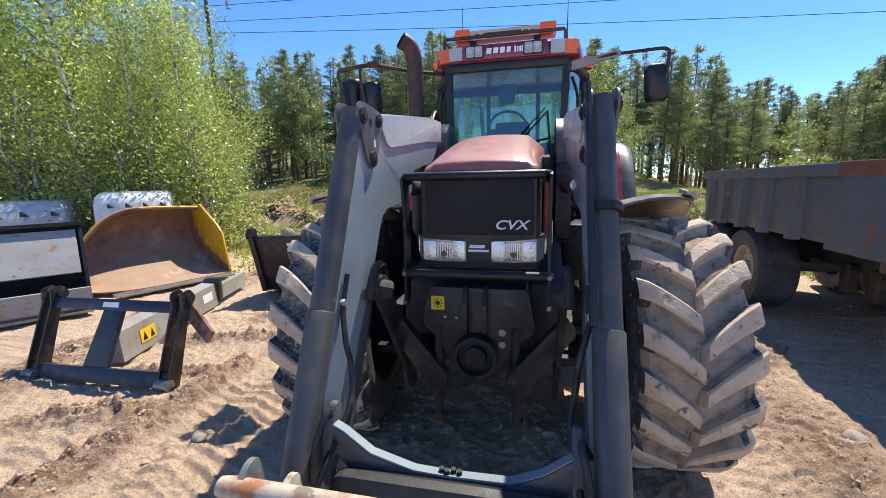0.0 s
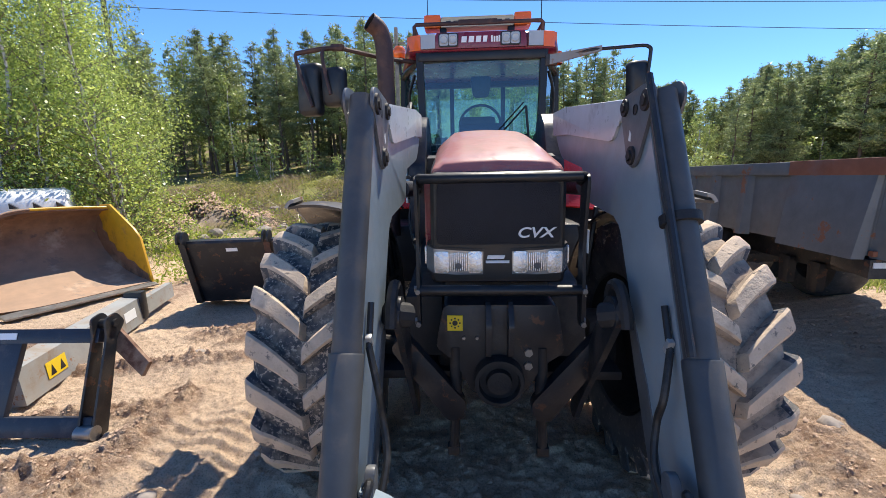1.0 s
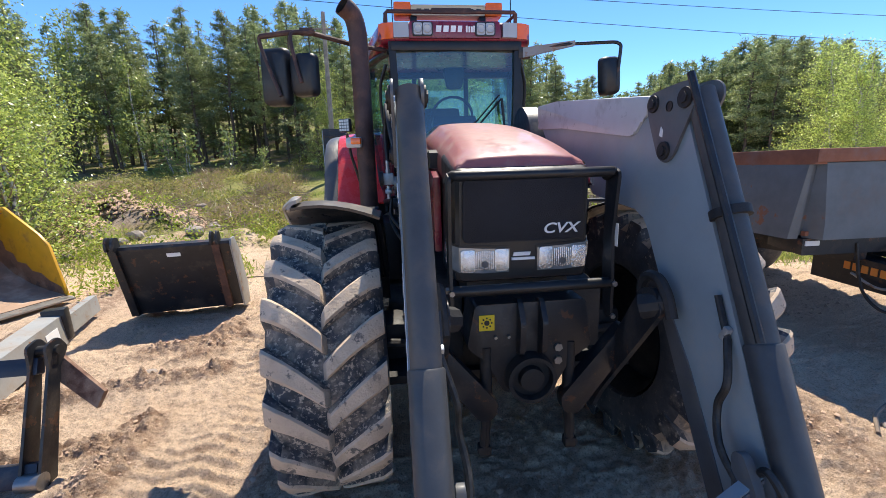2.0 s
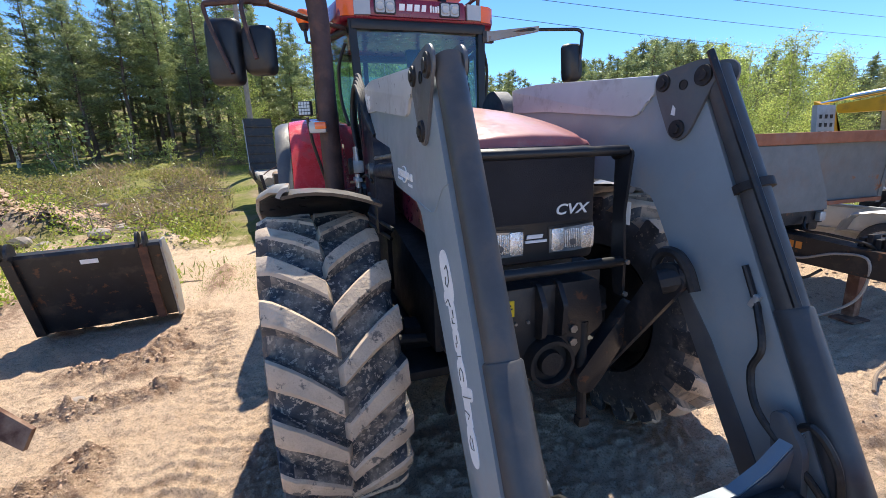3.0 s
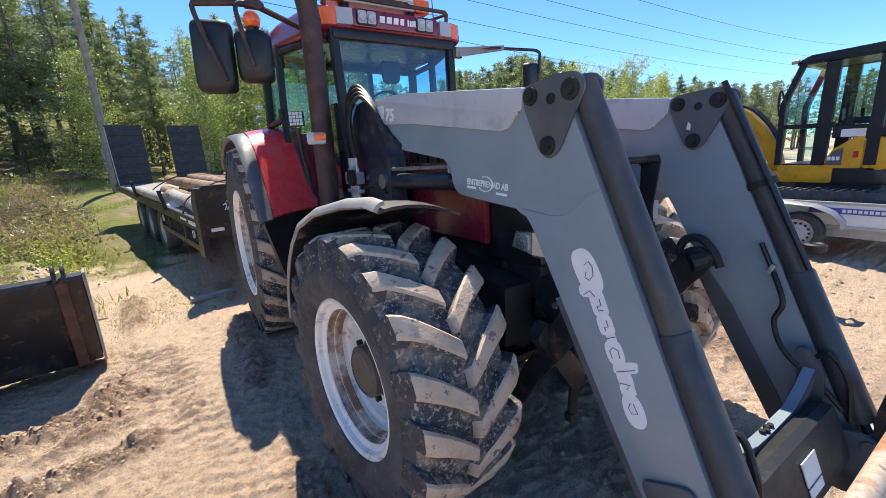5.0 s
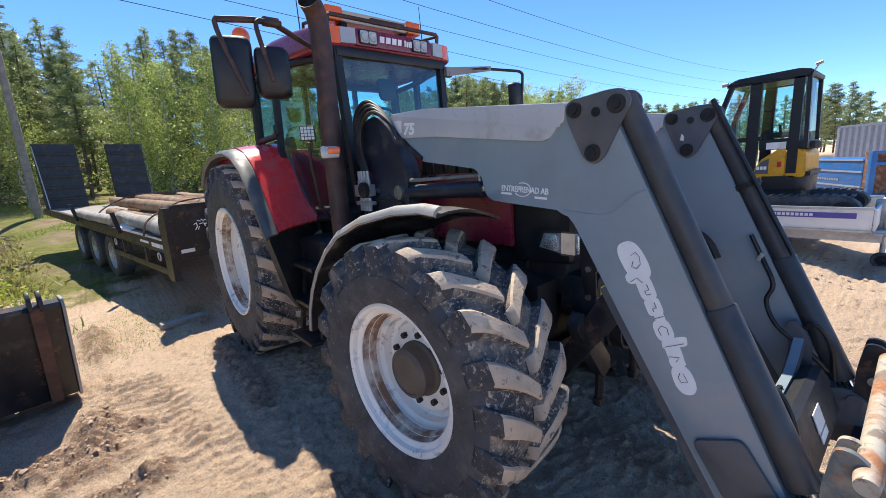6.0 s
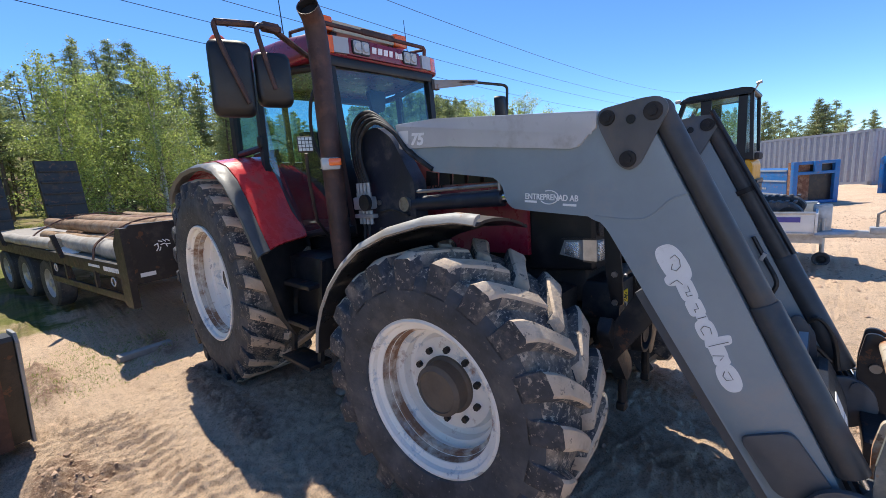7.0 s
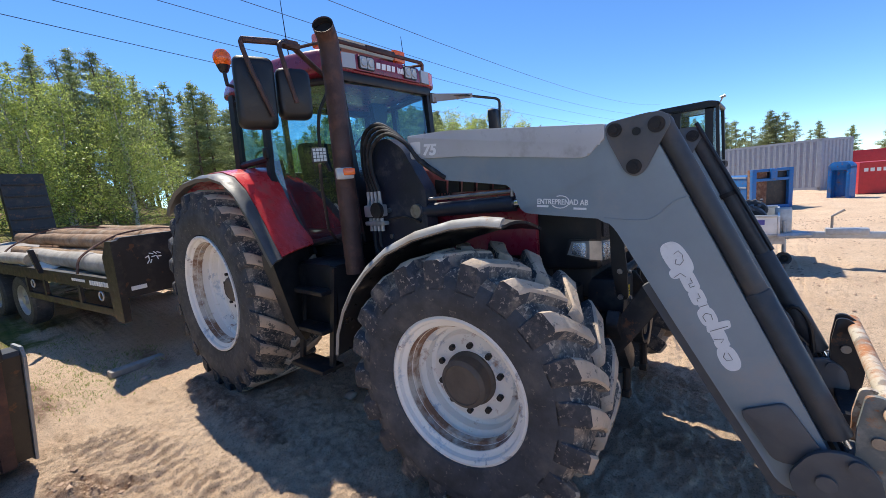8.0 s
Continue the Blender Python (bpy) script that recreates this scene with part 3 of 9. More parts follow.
def rounded(outline, r, n=4):
    """A polygon with its corners rounded off."""
    out = []
    k = len(outline)
    for i in range(k):
        p, a, b = Vector(outline[i]), Vector(outline[i - 1]), Vector(outline[(i + 1) % k])
        da, db = (a - p), (b - p)
        rr = min(r, da.length * 0.45, db.length * 0.45)
        p0, p1 = p + da.normalized() * rr, p + db.normalized() * rr
        for j in range(n + 1):
            t = j / n
            out.append(tuple((1 - t) ** 2 * p0 + 2 * t * (1 - t) * p + t * t * p1))
    return out


def bolt(bm, c, axis, r=0.012, h=0.01, mat=0):
    d = Vector(axis).normalized()
    return tube(bm, [Vector(c), Vector(c) + d * h], r, 6, mat=mat)

# ---- the tractor: it faces -y; its own x runs across, 0 on its centre line ----
HOME = pose(-0.285, 0, 0)
FRONT_Y, REAR_Y = 2.63, 5.50


def tyre_meshes(R, W, rim, lugs, seed, lug_h=0.05):
    """Carcass and tread of a tractor tyre whose axle is x; the outer side faces -x."""
    rng = random.Random(seed)
    base = R - lug_h
    h = W / 2
    carcass = B()
    prof = [(rim, -h * 0.80), (rim + 0.015, -h * 0.90), (rim + (base - rim) * 0.35, -h * 1.0), (rim + (base - rim) * 0.62, -h * 1.0), (base - 0.045, -h * 0.93),
            (base - 0.012, -h * 0.82), (base, -h * 0.5), (base + 0.008, 0), (base, h * 0.5), (base - 0.012, h * 0.82), (base - 0.045, h * 0.93),
            (rim + (base - rim) * 0.62, h * 1.0), (rim + (base - rim) * 0.35, h * 1.0), (rim + 0.015, h * 0.90), (rim, h * 0.80), (rim - 0.03, 0)]
    lathe(carcass, prof, 72, closed=True)
    for f in carcass.faces:
        c = f.calc_center_median()
        f.material_index = 1 if math.hypot(c.y, c.z) > base - 0.03 else 0
    tread = B()
    pitch = 6.28318531 / lugs

    def surf(x):
        f = abs(x) / h
        if f < 0.5:
            return base + 0.006
        if f < 0.82:
            return base - 0.012 * (f - 0.5) / 0.32
        if f < 0.93:
            return base - 0.012 - 0.033 * (f - 0.82) / 0.11
        return base - 0.045 - (base - 0.045 - (rim + (base - rim) * 0.62)) * (f - 0.93) / 0.07

    for side in (-1, 1):
        for i in range(lugs):
            a0 = (i + (0.5 if side > 0 else 0.0)) * pitch + rng.uniform(-0.008, 0.008)
            rows = []
            for s in (0.0, 0.07, 0.22, 0.42, 0.62, 0.80, 0.92, 0.97, 1.0):
                x = side * (-0.04 * h + s * 1.03 * h)
                back = pitch * (1.18 * s - 0.30 * s * s)
                hw = (0.040 + 0.016 * s) / R
                last = len(rows) == 8
                top = R - (0.0 if s < 0.8 else 0.02 * (s - 0.8) / 0.17)
                low = surf(min(abs(x), h * 0.999)) - 0.02
                if s == 0.0:
                    top = base + 0.012
                if last:
                    top, low, x = base - 0.075, base - 0.11, side * h * 1.0
                top += rng.uniform(-0.003, 0.003)
                row = []
                for da, r in ((-hw * 1.4, low), (-hw * 1.12, top - 0.011), (-hw * 0.86, top), (hw * 0.62, top), (hw * 0.92, top - 0.011), (hw * 1.35, low)):
                    a = a0 - back + da
                    row.append((x, -r * math.cos(a), -r * math.sin(a)))
                rows.append(row)
            first = len(tread.faces)
            loft(tread, rows)
            tread.faces.ensure_lookup_table()
            for q in range(first, len(tread.faces)):
                part_, top_ = (q - first) // 6, (q - first) % 6 in (1, 2, 3)
                tread.faces[q].material_index = (0 if part_ < 7 else 2) if top_ and q - first < 48 else (1 if part_ < 5 else 2)
    return put("tyre", carcass, ["rubber", "flank"]), put("tread", tread, ["lug", "flank", "endflank"], smooth=42)


def rim_meshes(r, depth, bolts, hub_r, hub_out):
    """Dished wheel disc seen from -x; x 0 is the outer flange."""
    b = B()
    lathe(b, [(r + 0.012, 0.02), (r + 0.014, 0.0), (r, -0.006), (r - 0.016, 0.004), (r - 0.022, 0.028), (r - 0.05, 0.04), (r - 0.055, 0.085), (r - 0.072, 0.092), (r - 0.074, 0.125), (r - 0.064, 0.13), (r - 0.064, depth * 0.72),
              (r - 0.10, depth * 0.76), (r - 0.105, depth), (r - 0.13, depth + 0.012), (hub_r + 0.11, depth - 0.02), (hub_r + 0.05, depth - 0.035), (hub_r * 0.6, depth - 0.03)], 64)
    lathe(b, [(r + 0.012, 0.02), (r - 0.02, 0.06), (r - 0.05, depth * 0.5), (r - 0.06, depth + 0.15), (r + 0.0, depth + 0.25)], 64, mat=1)
    lathe(b, [(r - 0.04, depth + 0.05), (0.0, depth + 0.06)], 48, mat=1)
    lathe(b, [(r - 0.0515, 0.045), (r - 0.0565, 0.086), (r - 0.0735, 0.0905), (r - 0.0755, 0.126), (r - 0.0655, 0.131), (r - 0.0655, depth * 0.45)], 64, mat=2)
    hub = B()
    lathe(hub, [(hub_r + 0.015, depth), (hub_r + 0.015, depth - 0.05), (hub_r, depth - 0.06), (hub_r * 0.97, depth - hub_out), (hub_r * 0.8, depth - hub_out - 0.015), (hub_r * 0.78, depth - hub_out - 0.008), (0, depth - hub_out - 0.006)], 40)
    nut = B()
    tube(nut, [(0.0, 0, 0), (-0.03, 0, 0)], 0.017, 6)
    spots = [(depth - 0.03, (hub_r + 0.055) * math.cos(6.28318531 * (i + 0.3) / bolts), (hub_r + 0.055) * math.sin(6.28318531 * (i + 0.3) / bolts)) for i in range(bolts)]
    return put("rim", b, ["rim", "castiron", "rimrust"]), put("hub", hub, "hub"), (put("wheel_nut", nut, "castiron", smooth=0), spots)


tractor = thing("tractor", HOME, "dusty dark red farm tractor with black nose and white rims", "tractor")


def wheel(name, meshes, m, label):
    tyre, tread, rim, hub, nuts = meshes
    w = new(name, tyre)
    w.parent, w.matrix_basis = tractor, m
    w["label"] = label
    for n_, me in (("tread", tread), ("rim", rim), ("hub", hub)):
        o = new(n_, me)
        o.parent = w
        if n_ in ("rim", "hub"):
            o.matrix_basis = pose(RIM_X[name], 0, 0)
    for p in nuts[1]:
        o = new("wheel_nut", nuts[0])
        o.parent, o.matrix_basis = w, pose(RIM_X[name] + p[0], p[1], p[2])
    return w


RIM_X = {"front_wheel": -0.232, "rear_wheel": -0.30}
fm = (*tyre_meshes(0.735, 0.54, 0.405, 20, 3, 0.058), *rim_meshes(0.40, 0.215, 10, 0.14, 0.125))
rm = (*tyre_meshes(0.985, 0.65, 0.56, 23, 5, 0.055), *rim_meshes(0.55, 0.27, 10, 0.12, 0.08))
# the far front tyre is caked with mud between its lugs too
fm_mud = (fm[0].copy(), fm[1].copy(), *fm[2:])
for me in fm_mud[:2]:
    me.materials[1] = M["mudflank"]
STEER = 5.0
FL = "lugged front tyre caked with dry pale mud on chipped white rim"
RL = "large rear tractor tyre with muddy lugs on white rim"
wheel("front_wheel", fm, pose(-0.965, FRONT_Y, 0.725, 11.5, 0, STEER), FL)
wheel("front_wheel", fm_mud, pose(0.985, FRONT_Y, 0.725, -3.5, 0, 180 + STEER) @ Matrix.Diagonal((1, -1, 1, 1)), FL)
wheel("rear_wheel", rm, pose(-0.935, REAR_Y, 0.97, 5, 0, 0), RL)
wheel("rear_wheel", rm, pose(0.935, REAR_Y, 0.97, 3, 0, 180) @ Matrix.Diagonal((1, -1, 1, 1)), RL)

# bonnet, lofted from the nose to the cab
def hood_section(y, ht, zt, hs, zs, zb, crown=0.015):
    """Half outline of the bonnet at y: flat top half width ht at zt, side half width hs from zs down to zb."""
    half = [(0, zt + crown), (ht * 0.55, zt + crown * 0.7), (ht * 0.88, zt), (ht * 0.97, zt - 0.018), (ht + (hs - ht) * 0.45, zt - (zt - zs) * 0.55), (hs * 0.99, zs), (hs, zs - 0.05), (hs, zb)]
    return [(x, y, z) for x, z in half[::-1]] + [(-x, y, z) for x, z in half[1:]]


b = B()
def smooth_loft(bm, sections, n=5):
    lines = [bend([s_[k] for s_ in sections], n) for k in range(len(sections[0]))]
    return loft(bm, [[ln[i] for ln in lines] for i in range(len(lines[0]))])


smooth_loft(b, [hood_section(2.17, 0.270, 1.772, 0.305, 1.745, 1.735, 0.006), hood_section(2.20, 0.285, 1.795, 0.310, 1.755, 1.735), hood_section(2.35, 0.275, 1.845, 0.315, 1.775, 1.70),
         hood_section(2.6, 0.268, 1.905, 0.325, 1.815, 1.60), hood_section(2.95, 0.262, 1.972, 0.337, 1.87, 1.50), hood_section(3.4, 0.255, 2.035, 0.35, 1.93, 1.32), hood_section(3.9, 0.245, 2.075, 0.36, 1.96, 1.35)])
part("bonnet", b, "hood", tractor, "sun-faded red bonnet", smooth=50)
for s in (-1, 1):
    b = B()
    prism(b, [(2.50, 1.30), (2.50, 1.70), (2.62, 1.73), (3.0, 1.74), (3.55, 1.70), (3.55, 1.36), (3.1, 1.30)], s * 0.335, s * 0.375, bevel=0.008)
    side = part("side_panel", b, "maroon", tractor, "dark red side panel")
    b = B()
    for i in range(5):
        y = 2.70 + i * 0.13
        prism(b, [(y, 1.745), (y + 0.10, 1.745), (y + 0.085, 1.85), (y - 0.005, 1.83)], s * 0.325, s * (0.372 - 0.008 * i * 0.2))
    pieces("vent_slot", b, "black", side)
    if s < 0:
        lettering("model_badge", "CVX1190", 0.085, pose(-0.379, 3.50, 1.745, 90, 0, -90) @ pose(0, 0, 0, 0, 0, -9), "black", side, 1.0, 0.2, 0.001)
        continue
    b = B()
    for i in range(6):
        prism(b, [(3.46 - i * 0.055, 1.715), (3.42 - i * 0.055, 1.715), (3.43 - i * 0.055, 1.775), (3.47 - i * 0.055, 1.775)], s * 0.362, s * 0.379)
    pieces("model_badge", b, "bluegrey", side)

# nose: black grille cowl with lamps
b = B()
def nose(y, z0, z1, hw, r=0.05):
    return [(p[0], y, p[1]) for p in rounded([(-hw, z0), (hw, z0), (hw * 0.985, z1), (-hw * 0.985, z1)], r)]
loft(b, [nose(2.125, 1.235, 1.73, 0.298, 0.03), nose(2.145, 1.225, 1.745, 0.315, 0.03), nose(2.30, 1.215, 1.775, 0.325, 0.03), nose(2.52, 1.20, 1.82, 0.33, 0.03)])
cowl = part("nose_cowl", b, "black", tractor, "black front cowl")
b = B()
prism(b, rounded([(-0.285, 1.415), (0.285, 1.415), (0.28, 1.70), (-0.28, 1.70)], 0.03), 2.112, 2.13, "y", bevel=0.006)
part("grille", b, "grille", cowl, "fine black mesh grille")
lettering("badge", "CVX", 0.066, pose(0.085, 2.108, 1.448, 90, 0, 0), "decal", cowl, 1.25, 0.25, 0.0012)["label"] = "pale letters on grille"
b = B()
prism(b, [(-0.055, 1.325), (0.055, 1.325), (0.055, 1.337), (-0.055, 1.337)], 2.117, 2.127, "y")
prism(b, [(-0.05, 1.345), (0.03, 1.345), (0.035, 1.362), (-0.045, 1.362)], 2.117, 2.127, "y")
pieces("badge", b, "decal", cowl)
for s in (-1, 1):
    b = B()
    loft(b, [[(s * 0.060, 2.121, 1.262), (s * 0.19, 2.115, 1.262), (s * 0.302, 2.125, 1.268), (s * 0.338, 2.183, 1.279), (s * 0.345, 2.335, 1.309), (s * 0.30, 2.335, 1.305)],
             [(s * 0.058, 2.121, 1.391), (s * 0.19, 2.115, 1.398), (s * 0.302, 2.125, 1.406), (s * 0.336, 2.183, 1.411), (s * 0.343, 2.305, 1.406), (s * 0.30, 2.305, 1.405)]])
    h = part("headlight", b, "black", cowl, "clear wrap-around headlight", smooth=25)
    b = B()
    loft(b, [[(s * 0.068, 2.117, 1.272), (s * 0.19, 2.110, 1.272), (s * 0.30, 2.120, 1.278), (s * 0.338, 2.181, 1.289), (s * 0.3475, 2.315, 1.315), (s * 0.33, 2.315, 1.315)],
             [(s * 0.066, 2.117, 1.381), (s * 0.19, 2.110, 1.388), (s * 0.30, 2.120, 1.396), (s * 0.336, 2.181, 1.401), (s * 0.3455, 2.285, 1.396), (s * 0.33, 2.285, 1.396)]])
    part("lens", b, "lens", h, smooth=25)
    b = B()
    for x, w in ((0.105, 0.066), (0.262, 0.068)):
        prism(b, rounded([(s * x - w / 2, 1.280), (s * x + w / 2, 1.280), (s * x + w / 2, 1.384), (s * x - w / 2, 1.384)], 0.012), 2.106, 2.118, "y", bevel=0.004)
    prism(b, rounded([(2.20, 1.300), (2.29, 1.318), (2.275, 1.388), (2.20, 1.392)], 0.012), s * 0.340, s * 0.349, bevel=0.003)
    pieces("reflector", b, "reflector", h)
    b = B()
    for k in range(9):
        box(b, (s * (0.146 + k * 0.0095), 2.1085, 1.333), (0.006, 0.006, 0.095 - 0.003 * abs(k - 4)), bevel=0.002)
    pieces("flute", b, "reflector", h)
    b = B()
    lathe(b, [(0.0, 0.0), (0.030, 0.004), (0.034, 0.010)], 20, pose(s * 0.184, 2.1035, 1.315, 0, 0, 90))
    pieces("bulb_shade", b, "loader_dark", h)

# tube guard in front of the nose
b = B()
tube(b, bend([(-0.352, 2.06, 1.70), (-0.345, 1.99, 1.722), (-0.33, 1.965, 1.722)], 3) + [(0.33, 1.965, 1.722), (0.345, 1.99, 1.722), (0.352, 2.06, 1.70)], 0.021, 12)
guard = part("front_guard", b, "black", tractor, "black tubular front guard")
b = B()
tube(b, [(-0.36, 1.985, 1.232), (0.36, 1.985, 1.232)], 0.024, 12)
pieces("lower_bar", b, "black", guard)
for s in (-1, 1):
    b = B()
    prism(b, rounded([(1.955, 1.72), (2.01, 1.74), (2.06, 1.70), (2.05, 1.25), (2.02, 1.07), (1.96, 1.07), (1.965, 1.25), (1.985, 1.45)], 0.02), s * 0.352, s * 0.366, bevel=0.003)
    sp = part("guard_side_plate", b, "black", guard)
    b = B()
    for z in (1.235, 1.085):
        bolt(b, (s * 0.366, 2.0, z), (s, 0, 0), 0.016, 0.014)
        bolt(b, (s * 0.36, 1.955, z), (0, -1, 0), 0.012, 0.012)
    pieces("bolt", b, "steel", sp)
b = B()
prism(b, [(1.96, 1.40), (2.02, 1.40), (2.02, 1.50), (1.96, 1.50)], 0.367, 0.369)
part("label", b, "white", guard, "small white printed label")

# front axle, hitch and shaft guard
b = B()
box(b, (0, 2.63, 0.72), (1.45, 0.17, 0.20), bevel=0.04)
for s in (-1, 1):
    box(b, (s * 0.64, 2.63, 0.72), (0.18, 0.26, 0.36), bevel=0.05)
    tube(b, [(s * 0.25, 2.42, 0.78), (s * 0.66, 2.46, 0.80)], 0.028, 10)
part("front_axle", b, "castiron", tractor, "greasy dark front axle")
b = B()
box(b, (0, 3.3, 0.86), (0.62, 1.9, 0.56), bevel=0.06)
box(b, (0, 3.3, 1.22), (0.60, 1.7, 0.30), bevel=0.05)
box(b, (0.0, 3.6, 1.0), (1.0, 0.5, 0.5), bevel=0.05)
box(b, (0, 4.6, 0.85), (0.62, 1.3, 0.60), bevel=0.08)
box(b, (0, 5.45, 0.95), (1.0, 0.5, 0.45), bevel=0.08)
# two added belly plates, only there to keep sun off the ground below
box(b, (0, 3.65, 0.62), (1.0, 2.5, 0.08), bevel=0.02)
box(b, (0, 3.25, 0.66), (1.36, 1.9, 0.05), bevel=0.01)
box(b, (0, 2.55, 1.12), (0.52, 0.7, 0.20), bevel=0.03)
part("drive_train", b, "castiron", tractor, "dark engine and gearbox housing with added sun-blocking plates")
b = B()
prism(b, rounded([(-0.29, 0.95), (-0.25, 1.155), (0.26, 1.155), (0.30, 0.93), (0.20, 0.86), (0.12, 0.72), (-0.12, 0.72), (-0.20, 0.88)], 0.02), 2.01, 2.22, "y", bevel=0.008)
hitch = part("front_hitch", b, "blackpaint", tractor, "black front hitch and power take-off housing")
b = B()
lathe(b, [(0.0, -0.03), (0.055, -0.03), (0.06, 0.0), (0.09, 0.0), (0.095, -0.035), (0.112, -0.035), (0.118, 0.01), (0.118, 0.1)], 36, pose(0.0, 1.985, 0.80, 0, 0, 90))
part("shaft_guard", b, "castiron", hitch)
b = B()
prism(b, [(-0.235, 1.035), (-0.165, 1.035), (-0.165, 1.108), (-0.235, 1.108)], 2.004, 2.0085, "y")
st = part("sticker", b, "yellowsign", hitch, "yellow warning sticker")
b = B()
lathe(b, [(0.0, 0.0), (0.013, 0.0), (0.013, 0.003)], 8, pose(-0.2, 2.0025, 1.072, 0, 0, 90))
for i in range(8):
    a = i * 0.785
    box(b, (-0.2 + 0.022 * math.cos(a), 2.003, 1.072 + 0.022 * math.sin(a)), (0.007, 0.002, 0.007))
pieces("mark", b, "black", st)
b = B()
for x, z in ((0.135, 0.93), (0.135, 0.865), (-0.16, 1.0), (-0.10, 1.0)):
    bolt(b, (x, 2.008, z), (0, -1, 0), 0.02 if z < 0.95 else 0.008, 0.012)
pieces("bolt", b, "steel", hitch)
b = B()
for x in (-0.05, 0.05):
    prism(b, rounded([(1.95, 0.93), (2.06, 0.90), (2.06, 1.17), (2.0, 1.17), (1.94, 1.08)], 0.02), x - 0.012, x + 0.012, bevel=0.003)
pieces("top_link_bracket", b, "blackpaint", hitch)
for s in (-1, 1):
    b = B()
    tube(b, [(s * 0.20, 2.03, 0.95), (s * 0.20, 2.03, 0.66)], 0.028, 12)
    part("hitch_cylinder", b, "castiron", hitch)
    b = B()
    prism(b, rounded([(s * 0.44, 1.03), (s * 0.50, 0.95), (s * 0.235, 0.585), (s * 0.165, 0.60), (s * 0.15, 0.68)], 0.025), 1.985, 2.05, "y", bevel=0.006)
    part("hitch_arm", b, "blackpaint", hitch)
    b = B()
    tube(b, [(s * 0.20, 2.02, 0.64), (s * 0.214, 2.02, 0.40)], 0.024, 10)
    box(b, (s * 0.214, 2.02, 0.42), (0.06, 0.05, 0.05), bevel=0.01)
    part("hitch_hook", b, "castiron", hitch)

# cab
CAB_Z0, CAB_Z1 = 1.42, 2.76
b = B()
def roof_sec(y, hw, z0, z1):
    return [(p[0], y, p[1]) for p in rounded([(-hw, z0), (hw, z0), (hw * 0.94, z1), (-hw * 0.94, z1)], 0.06)]
loft(b, [roof_sec(4.04, 0.60, 2.79, 2.90), roof_sec(4.07, 0.66, 2.765, 2.925), roof_sec(4.16, 0.69, 2.755, 2.955), roof_sec(4.5, 0.75, 2.755, 2.99), roof_sec(4.85, 0.82, 2.76, 2.99), roof_sec(5.25, 0.86, 2.77, 2.97), roof_sec(5.45, 0.84, 2.78, 2.94), roof_sec(5.52, 0.76, 2.80, 2.90)])
roof = part("cab_roof", b, "maroon", tractor, "maroon cab roof", smooth=50)
b = B()
prism(b, rounded([(-0.405, 2.792), (0.385, 2.792), (0.37, 2.92), (-0.39, 2.92)], 0.012), 4.01, 4.05, "y", bevel=0.006)
fascia = part("fascia", b, "maroon", roof, "maroon front fascia with work lamps")
b = B()
for x0, x1 in ((-0.175, -0.125), (-0.113, -0.063), (-0.051, -0.003), (0.009, 0.050)):
    prism(b, [(x0, 2.836), (x1 - 0.006, 2.836), (x1, 2.884), (x0 + 0.006, 2.884)], 4.003, 4.009, "y")
for x0, z1_ in ((0.080, 2.884), (0.102, 2.878), (0.124, 2.878), (0.143, 2.884)):
    prism(b, [(x0, 2.834), (x0 + 0.014, 2.834), (x0 + 0.014, z1_), (x0, z1_)], 4.003, 4.009, "y")
pieces("badge", b, "decal", roof, "pale lettering bars")
for s in (-1, 1):
    b = B()
    c_ = -0.02 + s * 0.265
    prism(b, rounded([(c_ - 0.085, 2.803), (c_ + 0.085, 2.803), (c_ + 0.085, 2.912), (c_ - 0.085, 2.912)], 0.02), 3.995, 4.025, "y", bevel=0.006)
    wl = part("work_lamp", b, "black", roof, "twin round work lamp")
    b = B()
    for x in (-0.039, 0.039):
        lathe(b, [(0.0, -0.004), (0.020, -0.008), (0.029, -0.010), (0.034, -0.002)], 20, pose(c_ + x, 3.992, 2.857, 0, 0, 90))
        prism(b, rounded([(c_ + x - 0.036, 2.812), (c_ + x + 0.036, 2.812), (c_ + x + 0.036, 2.903), (c_ + x - 0.036, 2.903)], 0.015), 3.9925, 3.997, "y")
    pieces("lens", b, "clear", wl)
    b = B()
    loft(b, [[(s * 0.40, 4.005, z), (s * 0.525, 4.02, z), (s * 0.525, 4.07, z), (s * 0.40, 4.07, z)] for z in (2.797, 2.912)])
    part("marker_lamp", b, "clear", roof, "clear corner lamp")
    b = B()
    loft(b, [[(s * 0.527, 4.02, z), (s * 0.605, 4.04, z), (s * 0.65, 4.08, z), (s * 0.645, 4.115, z), (s * 0.527, 4.08, z)] for z in (2.79, 2.912)])
    part("indicator_lamp", b, "orange", roof, "orange indicator")
b = B()
prism(b, rounded([(-0.36, 3.04), (0.30, 3.04), (0.30, 3.125), (-0.36, 3.125)], 0.01), 4.25, 4.39, "y", bevel=0.012)
bar = part("light_bar", b, "beige", roof, "beige sign bar with orange ends")
for x in (-0.437, 0.377):
    b = B()
    box(b, (x, 4.32, 3.09), (0.155, 0.17, 0.115), bevel=0.022)
    part("flasher", b, "orange", bar)
b = B()
for i in range(9):
    box(b, (-0.29 + i * 0.066, 4.249, 3.083), (0.042, 0.004, 0.018))
pieces("lettering", b, "black", bar)
b = B()
for x in (-0.34, 0.28):
    box(b, (x, 4.32, 3.0), (0.06, 0.10, 0.09), bevel=0.01)
pieces("foot", b, "black", bar)
b = B()
